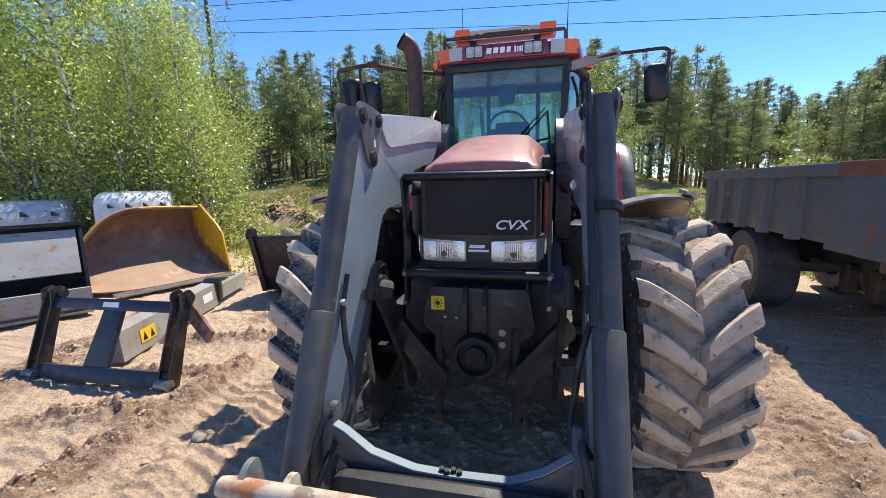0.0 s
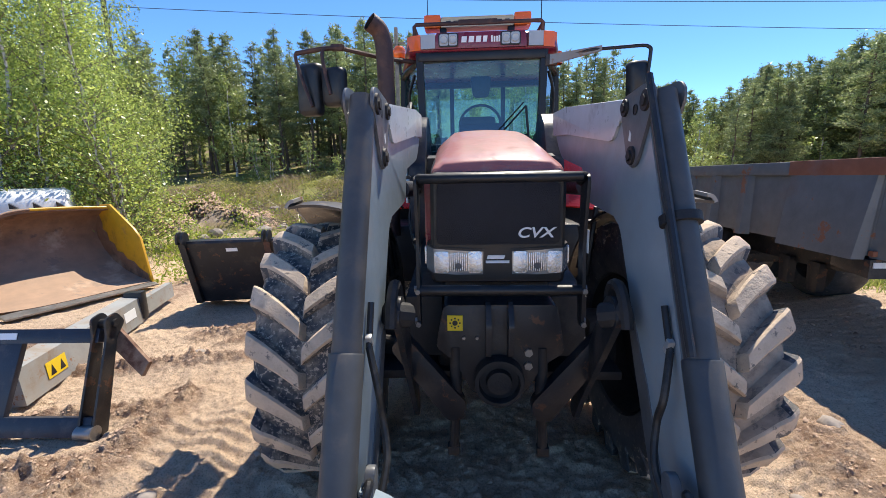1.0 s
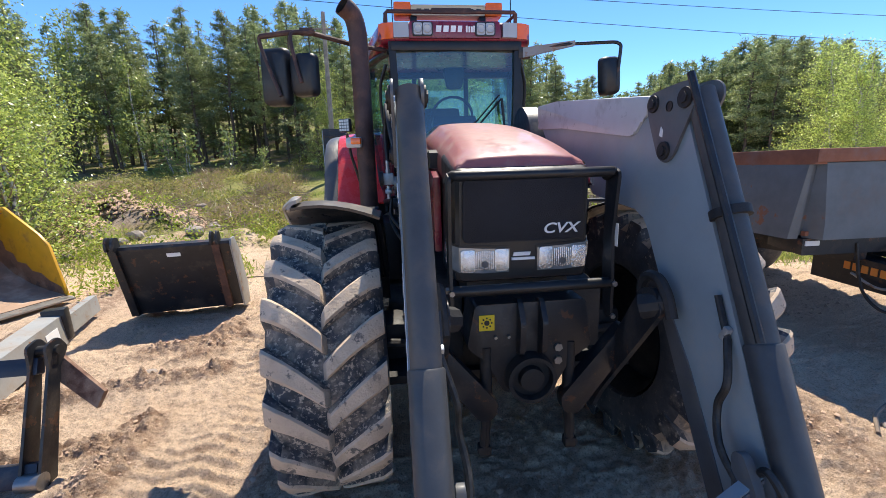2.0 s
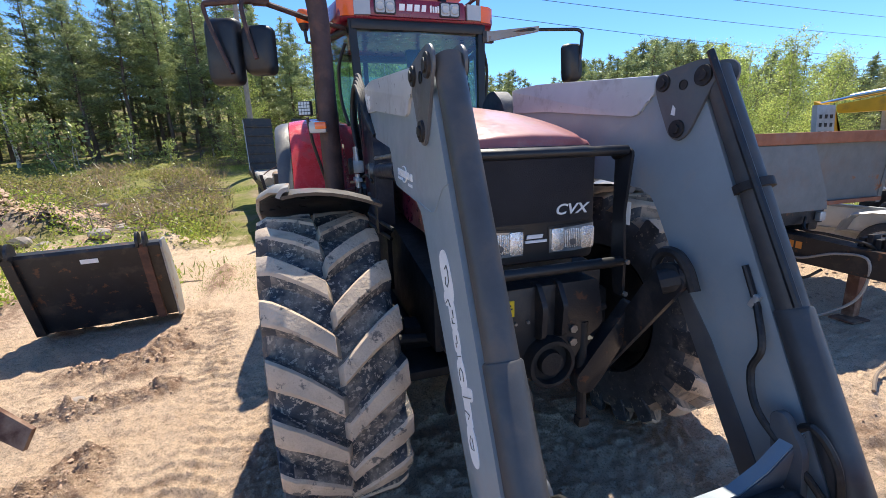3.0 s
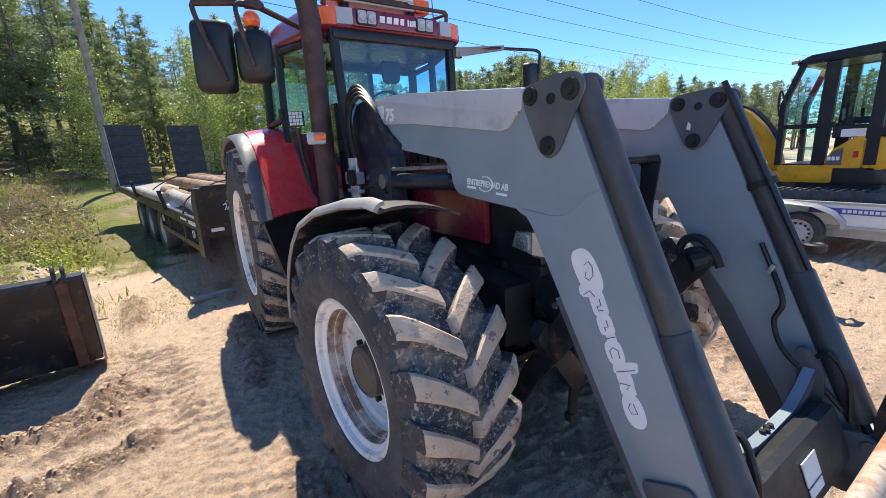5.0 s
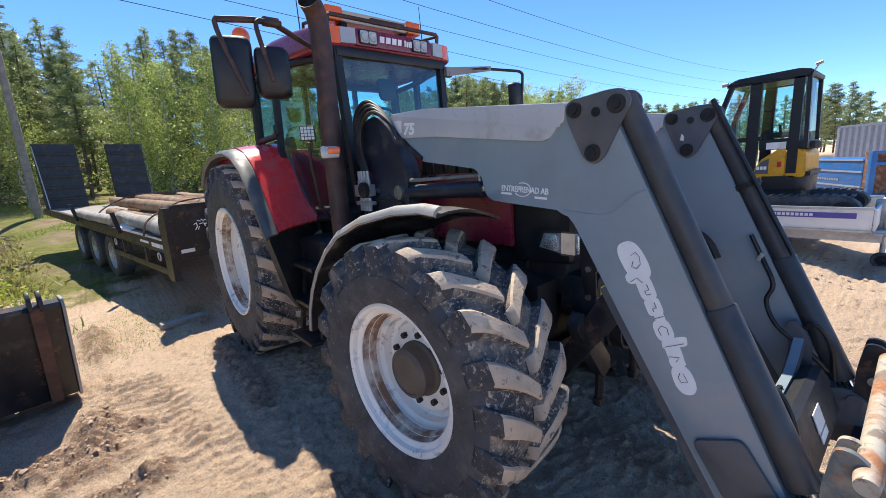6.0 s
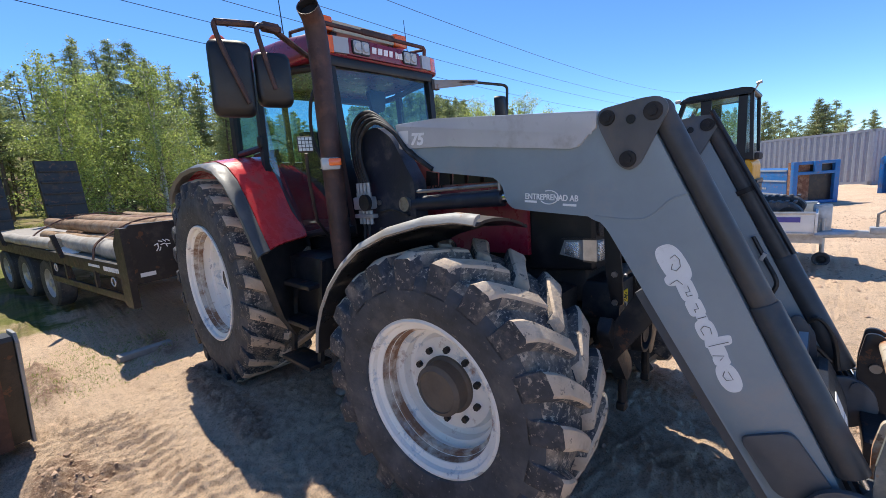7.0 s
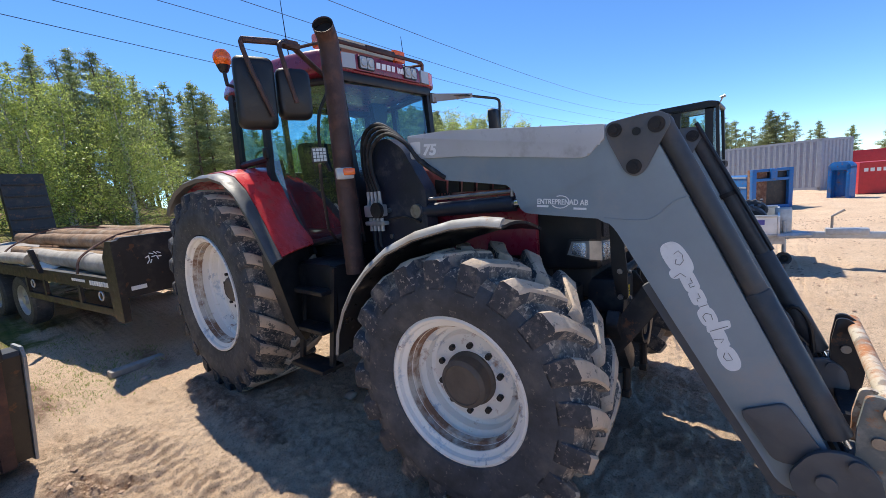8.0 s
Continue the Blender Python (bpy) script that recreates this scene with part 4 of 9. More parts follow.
tube(b, [(-0.585, 4.10, 2.93), (-0.585, 4.09, 3.0), (-0.57, 4.09, 3.016), (0.515, 4.09, 3.016), (0.53, 4.09, 3.0), (0.53, 4.10, 2.93)], 0.017, 8)
box(b, (-0.03, 4.085, 3.02), (0.34, 0.03, 0.045), bevel=0.01)
tube(b, [(-0.585, 4.09, 3.0), (-0.60, 4.5, 3.05), (-0.60, 4.52, 2.95)], 0.014, 8)
tube(b, [(0.53, 4.09, 3.0), (0.55, 4.5, 3.05), (0.55, 4.52, 2.95)], 0.014, 8)
part("roof_rail", b, "exhaust", roof, "worn dark roof rail")
for x, y, h in ((0.56, 4.35, 0.35), (-0.52, 4.75, 0.55)):
    b = B()
    tube(b, [(x, y, 2.95), (x, y, 3.0), (x, y + 0.02, 3.0 + h)], [0.012, 0.006, 0.003], 6)
    part("aerial", b, "black", roof)

def post(bm, p0, p1, w, d):
    p0, p1 = Vector(p0), Vector(p1)
    q = [(-w / 2, -d / 2), (w / 2, -d / 2), (w / 2, d / 2), (-w / 2, d / 2)]
    loft(bm, [[(p.x + a, p.y + c, p.z) for a, c in q] for p in (p0, p1)])
    return bm


b = B()
for s in (-1, 1):
    post(b, (s * 0.50, 4.01, 1.40), (s * 0.545, 4.09, 2.78), 0.06, 0.07)
    post(b, (s * 0.82, 4.80, 1.95), (s * 0.795, 4.80, 2.78), 0.05, 0.06)
    post(b, (s * 0.845, 5.30, 1.95), (s * 0.82, 5.28, 2.79), 0.06, 0.09)
    tube(b, bend([(s * 0.82, 4.81, 2.17), (s * 0.80, 4.84, 2.08), (s * 0.755, 4.77, 1.90), (s * 0.72, 4.63, 1.62), (s * 0.70, 4.54, 1.38)], 5), 0.028, 8)
    prism(b, [(4.50, 1.30), (4.55, 1.42), (4.64, 1.62), (4.80, 1.90), (4.86, 2.16), (5.32, 2.16), (5.32, 1.30)], s * 0.66, s * 0.69)
    tube(b, bend([(s * 0.56, 4.13, 2.71), (s * 0.68, 4.45, 2.73), (s * 0.79, 4.8, 2.73), (s * 0.82, 5.28, 2.72)], 5), 0.03, 8)
    tube(b, [(s * 0.60, 4.08, 1.46), (s * 0.68, 4.5, 1.40)], 0.03, 8)
    tube(b, [(s * 0.82, 4.80, 2.17), (s * 0.84, 5.30, 2.15)], 0.03, 8)
box(b, (0, 4.04, 1.76), (1.02, 0.05, 0.35), bevel=0.02)
box(b, (0, 4.08, 2.74), (1.12, 0.08, 0.08), bevel=0.02)
box(b, (0, 5.34, 1.95), (1.62, 0.08, 0.25), bevel=0.02)
box(b, (0, 5.31, 2.75), (1.6, 0.08, 0.08), bevel=0.02)
for x in (-0.30, 0.30):
    box(b, (x, 5.33, 2.40), (0.05, 0.05, 0.70), bevel=0.01)
frame_ = part("cab_frame", b, "black", tractor, "black cab frame")
b = B()
loft(b, [[(-0.47, 4.015, 1.90), (0.0, 3.995, 1.90), (0.47, 4.015, 1.90)], [(-0.515, 4.08, 2.70), (0.0, 4.06, 2.70), (0.515, 4.08, 2.70)]], closed=False)
g = part("windscreen", b, "tint", tractor, "green-tinted windscreen", smooth=0)
g.visible_shadow = False
b = B()
loft(b, [[(-0.79, 5.33, 2.08), (0.79, 5.33, 2.08)], [(-0.79, 5.31, 2.71), (0.79, 5.31, 2.71)]], closed=False)
part("rear_window", b, "tint", tractor, "green-tinted rear window", smooth=0).visible_shadow = False
for s in (-1, 1):
    b = B()
    loft(b, [[(s * 0.58, 4.11, 1.45), (s * 0.58, 4.15, 2.72)], [(s * 0.70, 4.52, 1.43), (s * 0.70, 4.52, 2.72)], [(s * 0.75, 4.68, 1.74), (s * 0.745, 4.68, 2.72)], [(s * 0.81, 4.79, 2.10), (s * 0.79, 4.79, 2.72)]], closed=False)
    part("door_window", b, "doorglass", tractor, "green-tinted door glass", smooth=0).visible_shadow = False
    b = B()
    loft(b, [[(s * 0.822, 4.83, 2.18), (s * 0.798, 4.83, 2.72)], [(s * 0.842, 5.26, 2.16), (s * 0.818, 5.25, 2.72)]], closed=False)
    part("quarter_window", b, "doorglass", tractor, "green-tinted rear quarter glass", smooth=0).visible_shadow = False
    b = B()
    box(b, (s * 0.835, 4.80, 2.215), (0.05, 0.07, 0.10), bevel=0.02)
    part("hinge", b, "black", frame_)
    b = B()
    tube(b, bend([(s * 0.60, 4.16, 2.62), (s * 0.66, 4.22, 2.45), (s * 0.66, 4.26, 2.2), (s * 0.62, 4.22, 2.0)], 5), 0.014, 8)
    part("grab_rail", b, "black", frame_)
b = B()
box(b, (0, 4.75, 1.42), (1.24, 1.5, 0.10), bevel=0.03)
box(b, (0, 4.55, 1.22), (1.15, 0.95, 0.36), bevel=0.05)
part("cab_floor", b, "black", tractor, "black cab floor and underbody")
# added dark panels: stand for the dim interior and hide what lies beyond
b = B()
prism(b, rounded([(4.30, 1.45), (4.34, 1.72), (4.75, 1.80), (5.28, 1.92), (5.28, 1.45)], 0.05), 0.655, 0.70, bevel=0.01)
part("side_trim", b, "black", tractor, "dark panel added to fill the cab side")
b = B()
prism(b, rounded([(-0.68, 1.45), (0.68, 1.45), (0.66, 1.88), (-0.66, 1.88)], 0.06), 5.27, 5.32, "y", bevel=0.01)
part("rear_trim", b, "black", tractor, "dark panel added to fill the cab rear")
b = B()
box(b, (0, 5.02, 1.92), (0.50, 0.50, 0.13), bevel=0.05)
box(b, (0, 5.25, 2.15), (0.42, 0.13, 0.46), (-6, 0, 0), bevel=0.05)
box(b, (0, 5.05, 1.66), (0.4, 0.4, 0.4), bevel=0.03)
box(b, (0.36, 5.0, 2.03), (0.10, 0.42, 0.10), bevel=0.03)
box(b, (0.46, 4.82, 1.78), (0.26, 0.80, 0.55), bevel=0.05)
part("driver_seat", b, "seat", tractor, "dark cloth driver seat")
b = B()
lathe(b, [(0.185, 0.0), (0.197, 0.013), (0.21, 0.0), (0.197, -0.013)], 32, pose(0, 4.40, 2.19) @ pose(0, 0, 0, -62, 0, 0) @ pose(0, 0, 0, 0, 90, 0), closed=True)
tube(b, [(0, 4.40, 2.19), (0, 4.28, 2.02), (0, 4.22, 1.65)], [0.035, 0.045, 0.06], 10)
tube(b, [(-0.19, 4.40, 2.19), (0.19, 4.40, 2.19)], 0.013, 6)
box(b, (0, 4.24, 2.10), (0.42, 0.14, 0.16), (-25, 0, 0), bevel=0.05)
box(b, (0, 4.17, 1.72), (0.72, 0.22, 0.55), bevel=0.05)
part("steering_wheel", b, "black", tractor, "black steering wheel and dashboard")
b = B()
tube(b, [(0.40, 3.985, 2.06), (0.08, 3.985, 2.00)], 0.009, 6)
tube(b, [(0.42, 3.97, 1.92), (0.38, 3.975, 2.30)], 0.011, 6)
tube(b, [(0.38, 3.985, 2.30), (0.06, 3.965, 1.96)], 0.008, 6)
tube(b, [(0.36, 3.985, 2.33), (0.03, 3.965, 1.98)], 0.006, 6)
part("wiper", b, "black", tractor, "black windscreen wiper")
b = B()
prism(b, rounded([(-0.10, 2.60), (0.10, 2.60), (0.07, 2.42), (-0.07, 2.42)], 0.03), 4.20, 4.24, "y", bevel=0.01)
part("sun_visor", b, "black", tractor)

# rear mudguards
def arc_fender(s, x0, x1, pts, thick, inner=0.0, narrow=0.0, strip=False, swept=0.0):
    rows = []
    for y, z in pts:
        cut = narrow * min(1.0, max(0.0, (2.92 - y) / 0.42)) ** 1.5
        row = []
        for k in range(7):
            x = x0 - cut + (x1 - x0) * k / 6 if strip else x0 + (x1 - cut - x0) * k / 6
            row.append((s * x, y + swept * (1.2 - x) * min(1.0, max(0.0, (4.95 - y) / 0.5)), z - 0.03 * (k / 6) ** 3 - inner * (1 - k / 6) ** 2))
        rows.append(row)
    bm = B()
    sheet(bm, rows if s > 0 else [r[::-1] for r in rows], thick)
    return bm


REAR_ARC = [(4.25, 1.38), (4.33, 1.48), (4.42, 1.61), (4.53, 1.765), (4.66, 1.92), (4.82, 2.03), (5.02, 2.08), (5.3, 2.09), (5.6, 2.065), (5.85, 2.0), (6.05, 1.90), (6.14, 1.81)]
for s in (-1, 1):
    f = part("rear_mudguard", arc_fender(s, 0.70, 1.135, REAR_ARC, 0.03, swept=0.5), "red", tractor, "glossy red rear mudguard", smooth=60)
    trim = [(y, z - 0.045) for y, z in REAR_ARC]
    part("mudguard_edge", arc_fender(s, 1.145, 1.25, trim, 0.035, swept=0.5), "edgegrey", f, "grey plastic mudguard edge", smooth=60)
    b = B()
    for k, (w, dz) in enumerate(((0.10, 0), (0.16, 0.025), (0.06, 0.05))):
        box(b, (s * (0.93 + 0.02 * k), 4.652 + dz * 0.55, 1.71 + dz), (w, 0.012, 0.012), (54, 0, -s * 30))
    part("decal", b, "bluedecal", f)
    b = B()
    loft(b, [[(s * x, y, z) for x, y in ((x1, 4.28 + dy), (0.68, 4.60 + dy), (0.68, 4.74), (x1, 4.44))] for z, x1, dy in ((0.62, 0.98, 0.06), (0.80, 1.08, 0.02), (1.30, 1.20, 0.0), (1.385, 1.20, 0.0))])
    part("inner_guard", b, "coverblack", f, "black lower mudguard panel")

# front mudguards
FRONT_ARC = [(2.33, 1.60), (2.45, 1.61), (2.60, 1.60), (2.78, 1.555), (2.97, 1.475), (3.14, 1.365), (3.29, 1.23), (3.40, 1.09), (3.48, 0.94), (3.52, 0.79)]
for s in (-1, 1):
    f = part("front_mudguard", arc_fender(s, 0.66, 1.245, FRONT_ARC, 0.014, 0.09, 0.17), "fender", tractor, "thin black front mudguard with dusty edge", smooth=60)
    rim_x = 1.25
    part("edge", arc_fender(s, rim_x - 0.038, rim_x, [(y, z + 0.004) for y, z in FRONT_ARC], 0.018, 0.0, 0.17, True), "greysteel", f, "pale dusty mudguard edge", smooth=60)
    b = B()
    tube(b, [(s * 0.66, 2.95, 1.05), (s * 0.70, 2.95, 1.50), (s * 1.0, 2.95, 1.495)], 0.02, 8)
    tube(b, [(s * 0.66, 3.15, 1.05), (s * 0.72, 3.2, 1.38), (s * 1.0, 3.2, 1.39)], 0.02, 8)
    part("stay", b, "black", f)

# steps, tank
for s in (-1, 1):
    b = B()
    box(b, (s * 0.72, 4.22, 1.0), (0.36, 0.55, 0.55), bevel=0.06)
    part("fuel_tank", b, "black", tractor, "black plastic fuel tank")
    b = B()
    for x0 in (4.0, 4.42):
        post(b, (s * 0.98, x0 + 0.02, 0.42), (s * 0.88, x0 - 0.03, 1.25), 0.03, 0.05)
    st = part("cab_step", b, "blackpaint", tractor, "black access steps")
    for z, x in ((0.45, 0.99), (0.76, 0.95), (1.06, 0.91)):
        b = B()
        box(b, (s * x, 4.21, z), (0.20, 0.44, 0.035), bevel=0.008)
        part("tread_plate", b, "blackpaint", st)

# exhaust stack
b = B()
tube(b, [(-0.80, 3.81, 1.20), (-0.80, 3.81, 1.40), (-0.80, 3.805, 2.0), (-0.80, 3.80, 2.55)] + bend([(-0.80, 3.80, 2.66), (-0.807, 3.795, 2.79), (-0.835, 3.772, 2.885), (-0.90, 3.72, 2.935)], 4), [0.073, 0.073, 0.073, 0.070] + [0.072] * 13, 20, caps=False)
tube(b, [(-0.90, 3.72, 2.935), (-0.898, 3.7216, 2.9335)], [0.072, 0.066], 20, caps=False)
# black lining and shallow disc in place of the unlit depth of the pipe
tube(b, [(-0.898, 3.7216, 2.9335), (-0.875, 3.74, 2.916)], [0.066, 0.062], 20, caps=False, mat=1)
tube(b, [(-0.872, 3.742, 2.914), (-0.868, 3.745, 2.911)], 0.064, 20, mat=1)
part("exhaust_pipe", b, ["exhaust", "soot"], tractor, "rusty upright exhaust pipe")

# mirrors
def mirror_head(x, y, z, w, h, rz, lean, parent, name="mirror"):
    bm = B()
    m = pose(x, y, z, 0, lean, rz)
    loft(bm, [[m @ Vector((p[0], yy, p[1])) for p in rounded([(-w / 2 * k, -h / 2 * k), (w / 2 * k, -h / 2 * k), (w / 2 * k, h / 2 * k), (-w / 2 * k, h / 2 * k)], 0.05)] for yy, k in ((-0.05, 0.80), (-0.035, 0.95), (0.0, 1.0), (0.035, 1.0))])
    mh = part(name, bm, "black", parent, "black mirror housing", smooth=50)
    bm = B()
    prism(bm, rounded([(-w * 0.45, -h * 0.46), (w * 0.45, -h * 0.46), (w * 0.45, h * 0.46), (-w * 0.45, h * 0.46)], 0.03), 0.036, 0.039, "y")
    bmesh.ops.transform(bm, matrix=m, verts=bm.verts)
    part("mirror_glass", bm, "mirror", mh)
    return mh


b = B()
tube(b, [(-0.60, 4.12, 2.72), (-0.85, 3.93, 2.715), (-1.13, 3.74, 2.745)], 0.019, 8)
tube(b, [(-1.11, 3.715, 2.75), (-1.30, 3.69, 2.735), (-1.497, 3.68, 2.705)], 0.019, 8)
tube(b, bend([(-1.47, 3.68, 2.708), (-1.505, 3.68, 2.69), (-1.47, 3.67, 2.54), (-1.385, 3.65, 2.29)], 3), 0.014, 8)
tube(b, bend([(-1.20, 3.70, 2.745), (-1.275, 3.67, 2.72), (-1.27, 3.65, 2.60), (-1.225, 3.64, 2.38)], 3), 0.014, 8)
box(b, (-1.17, 3.72, 2.75), (0.10, 0.05, 0.05), bevel=0.01)
arm = part("mirror_arm", b, "exhaust", tractor, "worn dark mirror arm")
mirror_head(-1.425, 3.745, 2.437, 0.225, 0.415, -24, 2, arm)
mirror_head(-1.205, 3.69, 2.443, 0.205, 0.305, -21, 1, arm)
b = B()
post(b, (0.60, 4.06, 2.64), (0.60, 4.06, 2.73), 0.1, 0.04)
tube(b, [(0.56, 4.09, 2.70), (0.90, 3.84, 2.70), (1.22, 3.70, 2.68)] + bend([(1.25, 3.69, 2.675), (1.275, 3.68, 2.655), (1.28, 3.68, 2.61), (1.265, 3.69, 2.35)], 3), 0.014, 8)
arm = part("mirror_arm", b, "blackpaint", tractor)
b = B()
loft(b, [[(0.54, 4.07, 2.64), (0.54, 4.10, 2.64), (0.54, 4.10, 2.725), (0.54, 4.07, 2.725)], [(0.95, 3.80, 2.68), (0.95, 3.83, 2.68), (0.95, 3.83, 2.72), (0.95, 3.80, 2.72)]])
part("bracket", b, "greysteel", arm)
mirror_head(1.215, 3.72, 2.427, 0.168, 0.298, 12, -4, arm)

# beacon, small lamps
b = B()
tube(b, [(-0.80, 5.22, 2.86), (-0.885, 5.22, 2.87), (-0.895, 5.22, 2.99)], 0.018, 8)
tube(b, [(-0.895, 5.22, 2.98), (-0.895, 5.22, 3.035)], [0.035, 0.06], 12)
bc = part("beacon_mount", b, "black", tractor)
b = B()
lathe(b, [(0.055, 0.0), (0.072, 0.03), (0.078, 0.065), (0.070, 0.10), (0.045, 0.13), (0.0, 0.142)], 24, pose(-0.895, 5.22, 3.035, 0, -90, 0))
part("beacon", b, "orange", bc, "orange warning beacon")
b = B()
tube(b, [(0.70, 4.7, 2.80), (0.78, 4.7, 2.86)], 0.015, 8)
bc = part("beacon_mount", b, "black", tractor)
b = B()
lathe(b, [(0.06, 0.0), (0.062, 0.08), (0.05, 0.115), (0.0, 0.13)], 24, pose(0.78, 4.7, 2.80, 0, -90, 0))
part("beacon", b, "orange", bc, "orange warning beacon")
b = B()
box(b, (-0.955, 3.865, 2.09), (0.105, 0.035, 0.105), (0, 0, -28), bevel=0.01)
tube(b, [(-0.95, 3.88, 2.03), (-0.93, 3.92, 1.85), (-0.86, 4.0, 1.55), (-0.74, 4.08, 1.42)], 0.012, 8)
sl = part("work_light", b, "blackpaint", tractor, "square LED work light on a rod")
b = B()
for i in range(4):
    for j in range(4):
        box(b, pose(-0.955, 3.865, 2.09, 0, 0, -28) @ Vector(((i - 1.5) * 0.0235, -0.0195, (j - 1.5) * 0.0235)), (0.019, 0.006, 0.019), (0, 0, -28))
pieces("led_lens", b, "clear", sl)
b = B()
box(b, (-0.88, 3.70, 1.945), (0.13, 0.045, 0.085), (0, 0, -20), bevel=0.03)
al = part("side_marker", b, "clear", tractor, "clear and orange side marker lamp")
b = B()
box(b, (-0.862, 3.672, 1.955), (0.085, 0.03, 0.05), (0, 0, -20), bevel=0.012)
pieces("lens", b, "orange", al)

# ---- the front loader on the tractor ----
loader = thing("front_loader", HOME, "grey front loader with two cranked arms mounted on the tractor", "front loader")
ARM_SIDE = [(3.30, 2.02), (3.30, 2.165), (3.0, 2.135), (2.0, 2.015), (1.82, 1.985), (1.78, 1.945), (1.757, 1.90), (1.53, 1.42), (1.30, 0.93), (1.13, 0.57), (1.07, 0.43), (1.18, 0.32),
            (1.275, 0.33), (1.70, 1.045), (1.965, 1.50), (2.02, 1.555), (2.36, 1.585), (2.49, 1.60), (2.52, 1.66), (2.545, 1.765), (2.80, 1.80), (3.06, 1.835), (3.18, 1.91)]
for s in (-1, 1):
    b = B()
    prism(b, rounded(ARM_SIDE, 0.05, 3), s * 0.478, s * 0.562, bevel=0.008)
    arm = part("loader_arm", b, "loader", loader, "grey steel loader arm")
    # flange along the back of the lower arm
    b = B()
    prism(b, [(1.20, 0.30), (1.29, 0.27), (1.735, 1.02), (1.845, 1.205), (1.80, 1.235), (1.62, 1.0)], s * 0.474, s * 0.548, bevel=0.004)
    part("rear_flange", b, "loader_dark", arm)
    # pale cover on the upper arm
    b = B()
    prism(b, rounded([(3.34, 2.00), (3.36, 2.165), (3.0, 2.15), (2.0, 2.035), (2.005, 1.955), (2.035, 1.945), (2.085, 1.888), (2.13, 1.88), (2.9, 1.975)], 0.012, 2), s * 0.466, s * 0.573, bevel=0.012)
    cov = part("arm_cover", b, "cover", arm, "pale silver-grey arm cover")
    b = B()
    prism(b, rounded([(3.325, 2.035), (3.245, 2.027), (3.235, 2.11), (3.33, 2.117)], 0.012), s * 0.572, s * 0.5745)
    if s < 0:
        lettering("model_mark", "75", 0.10, pose(-0.5755, 3.22, 2.02, 90, 0, -90) @ pose(0, 0, 0, 0, 0, -6), "decal", cov, 1.15, 0.15, 0.004)
    for y in (3.13, 3.07) if s > 0 else ():
        prism(b, [(y + 0.03, 2.055), (y - 0.022, 2.05), (y - 0.022, 2.105), (y + 0.03, 2.11)], s * 0.572, s * 0.5745)
    pieces("model_mark", b, "white", cov)
    # pin plates at the elbow, outside and inside
    for k, (x0, x1) in enumerate(((0.563, 0.573), (0.464, 0.476))):
        b = B()
        prism(b, rounded([(2.00, 2.035), (1.80, 2.055), (1.735, 2.05), (1.705, 2.0), (1.73, 1.955), (1.815, 1.79), (1.86, 1.757), (1.91, 1.785), (1.995, 1.96)], 0.035), s * x0, s * x1, bevel=0.004)
        pl = part("pin_plate", b, "loader_dark", arm)
        b = B()
        for y, z, r in ((1.955, 1.995, 0.034), (1.768, 1.995, 0.038), (1.868, 1.810, 0.036)):
            d = s if k == 0 else -s
            c = s * (x1 if k == 0 else x0)
            tube(b, [(c, y, z), (c + d * 0.009, y, z)], [r, r * 0.96], 20)
            tube(b, [(c + d * 0.009, y, z), (c + d * 0.016, y, z)], r * 0.55, 6)
        pieces("pin", b, "castiron", pl)
        if k:
            b = B()
            prism(b, [(1.905, 1.868), (1.885, 1.862), (1.884, 1.890), (1.898, 1.905)], s * 0.4622, s * 0.4638)
            part("decal", b, "white", pl)
        b = B()
        lathe(b, [(0.0, 0.0), (0.019, 0.0), (0.019, -0.003)], 16, pose(s * (0.5740 if k == 0 else 0.4630), 1.855, 1.975))
        pieces("hole", b, "black", pl)
    # long logo on the outer side: pale rounded shapes with dark inner lines
    def along(u, v):
        p0, p1 = Vector((1.718, 1.438)), Vector((1.448, 0.842))
        d_ = (p1 - p0).normalized()
        return p0 + d_ * u + Vector((d_.y, -d_.x)) * v
    def blot(bm, cu, cv, ru, rv, power, x1, skew=0.0):
        pts_ = []
        for k_ in range(28):
            a_ = 6.2831853 * k_ / 28
            ca, sa = math.cos(a_), math.sin(a_)
            du, dv = ru * math.copysign(abs(ca) ** power, ca), rv * math.copysign(abs(sa) ** power, sa)
            pts_.append(tuple(along(cu + du, cv + dv + skew * du)))
        prism(bm, pts_, s * 0.5615, s * x1)
    b = B()
    for k_, (cu, cv, ru, rv, power, skew) in enumerate(((0.085, -0.004, 0.088, 0.052, 0.75, 0.10), (0.15, -0.032, 0.026, 0.034, 0.8, 0.0), (0.205, 0.0, 0.050, 0.033, 0.5, 0.0), (0.285, 0.0, 0.036, 0.032, 0.45, 0.0), (0.335, 0.006, 0.022, 0.020, 0.4, 0.0),
                                                     (0.385, 0.0, 0.046, 0.036, 0.7, 0.0), (0.440, 0.022, 0.020, 0.050, 0.4, -0.25), (0.475, 0.006, 0.040, 0.030, 0.5, 0.0), (0.518, 0.003, 0.018, 0.030, 0.4, 0.0), (0.590, 0.0, 0.062, 0.040, 0.85, 0.0))):
        blot(b, cu, cv, ru, rv, power, 0.5632 + 0.00012 * k_, skew)
    logo = part("logo", b, "decal", arm, "large pale logo sticker", smooth=0)
    b = B()
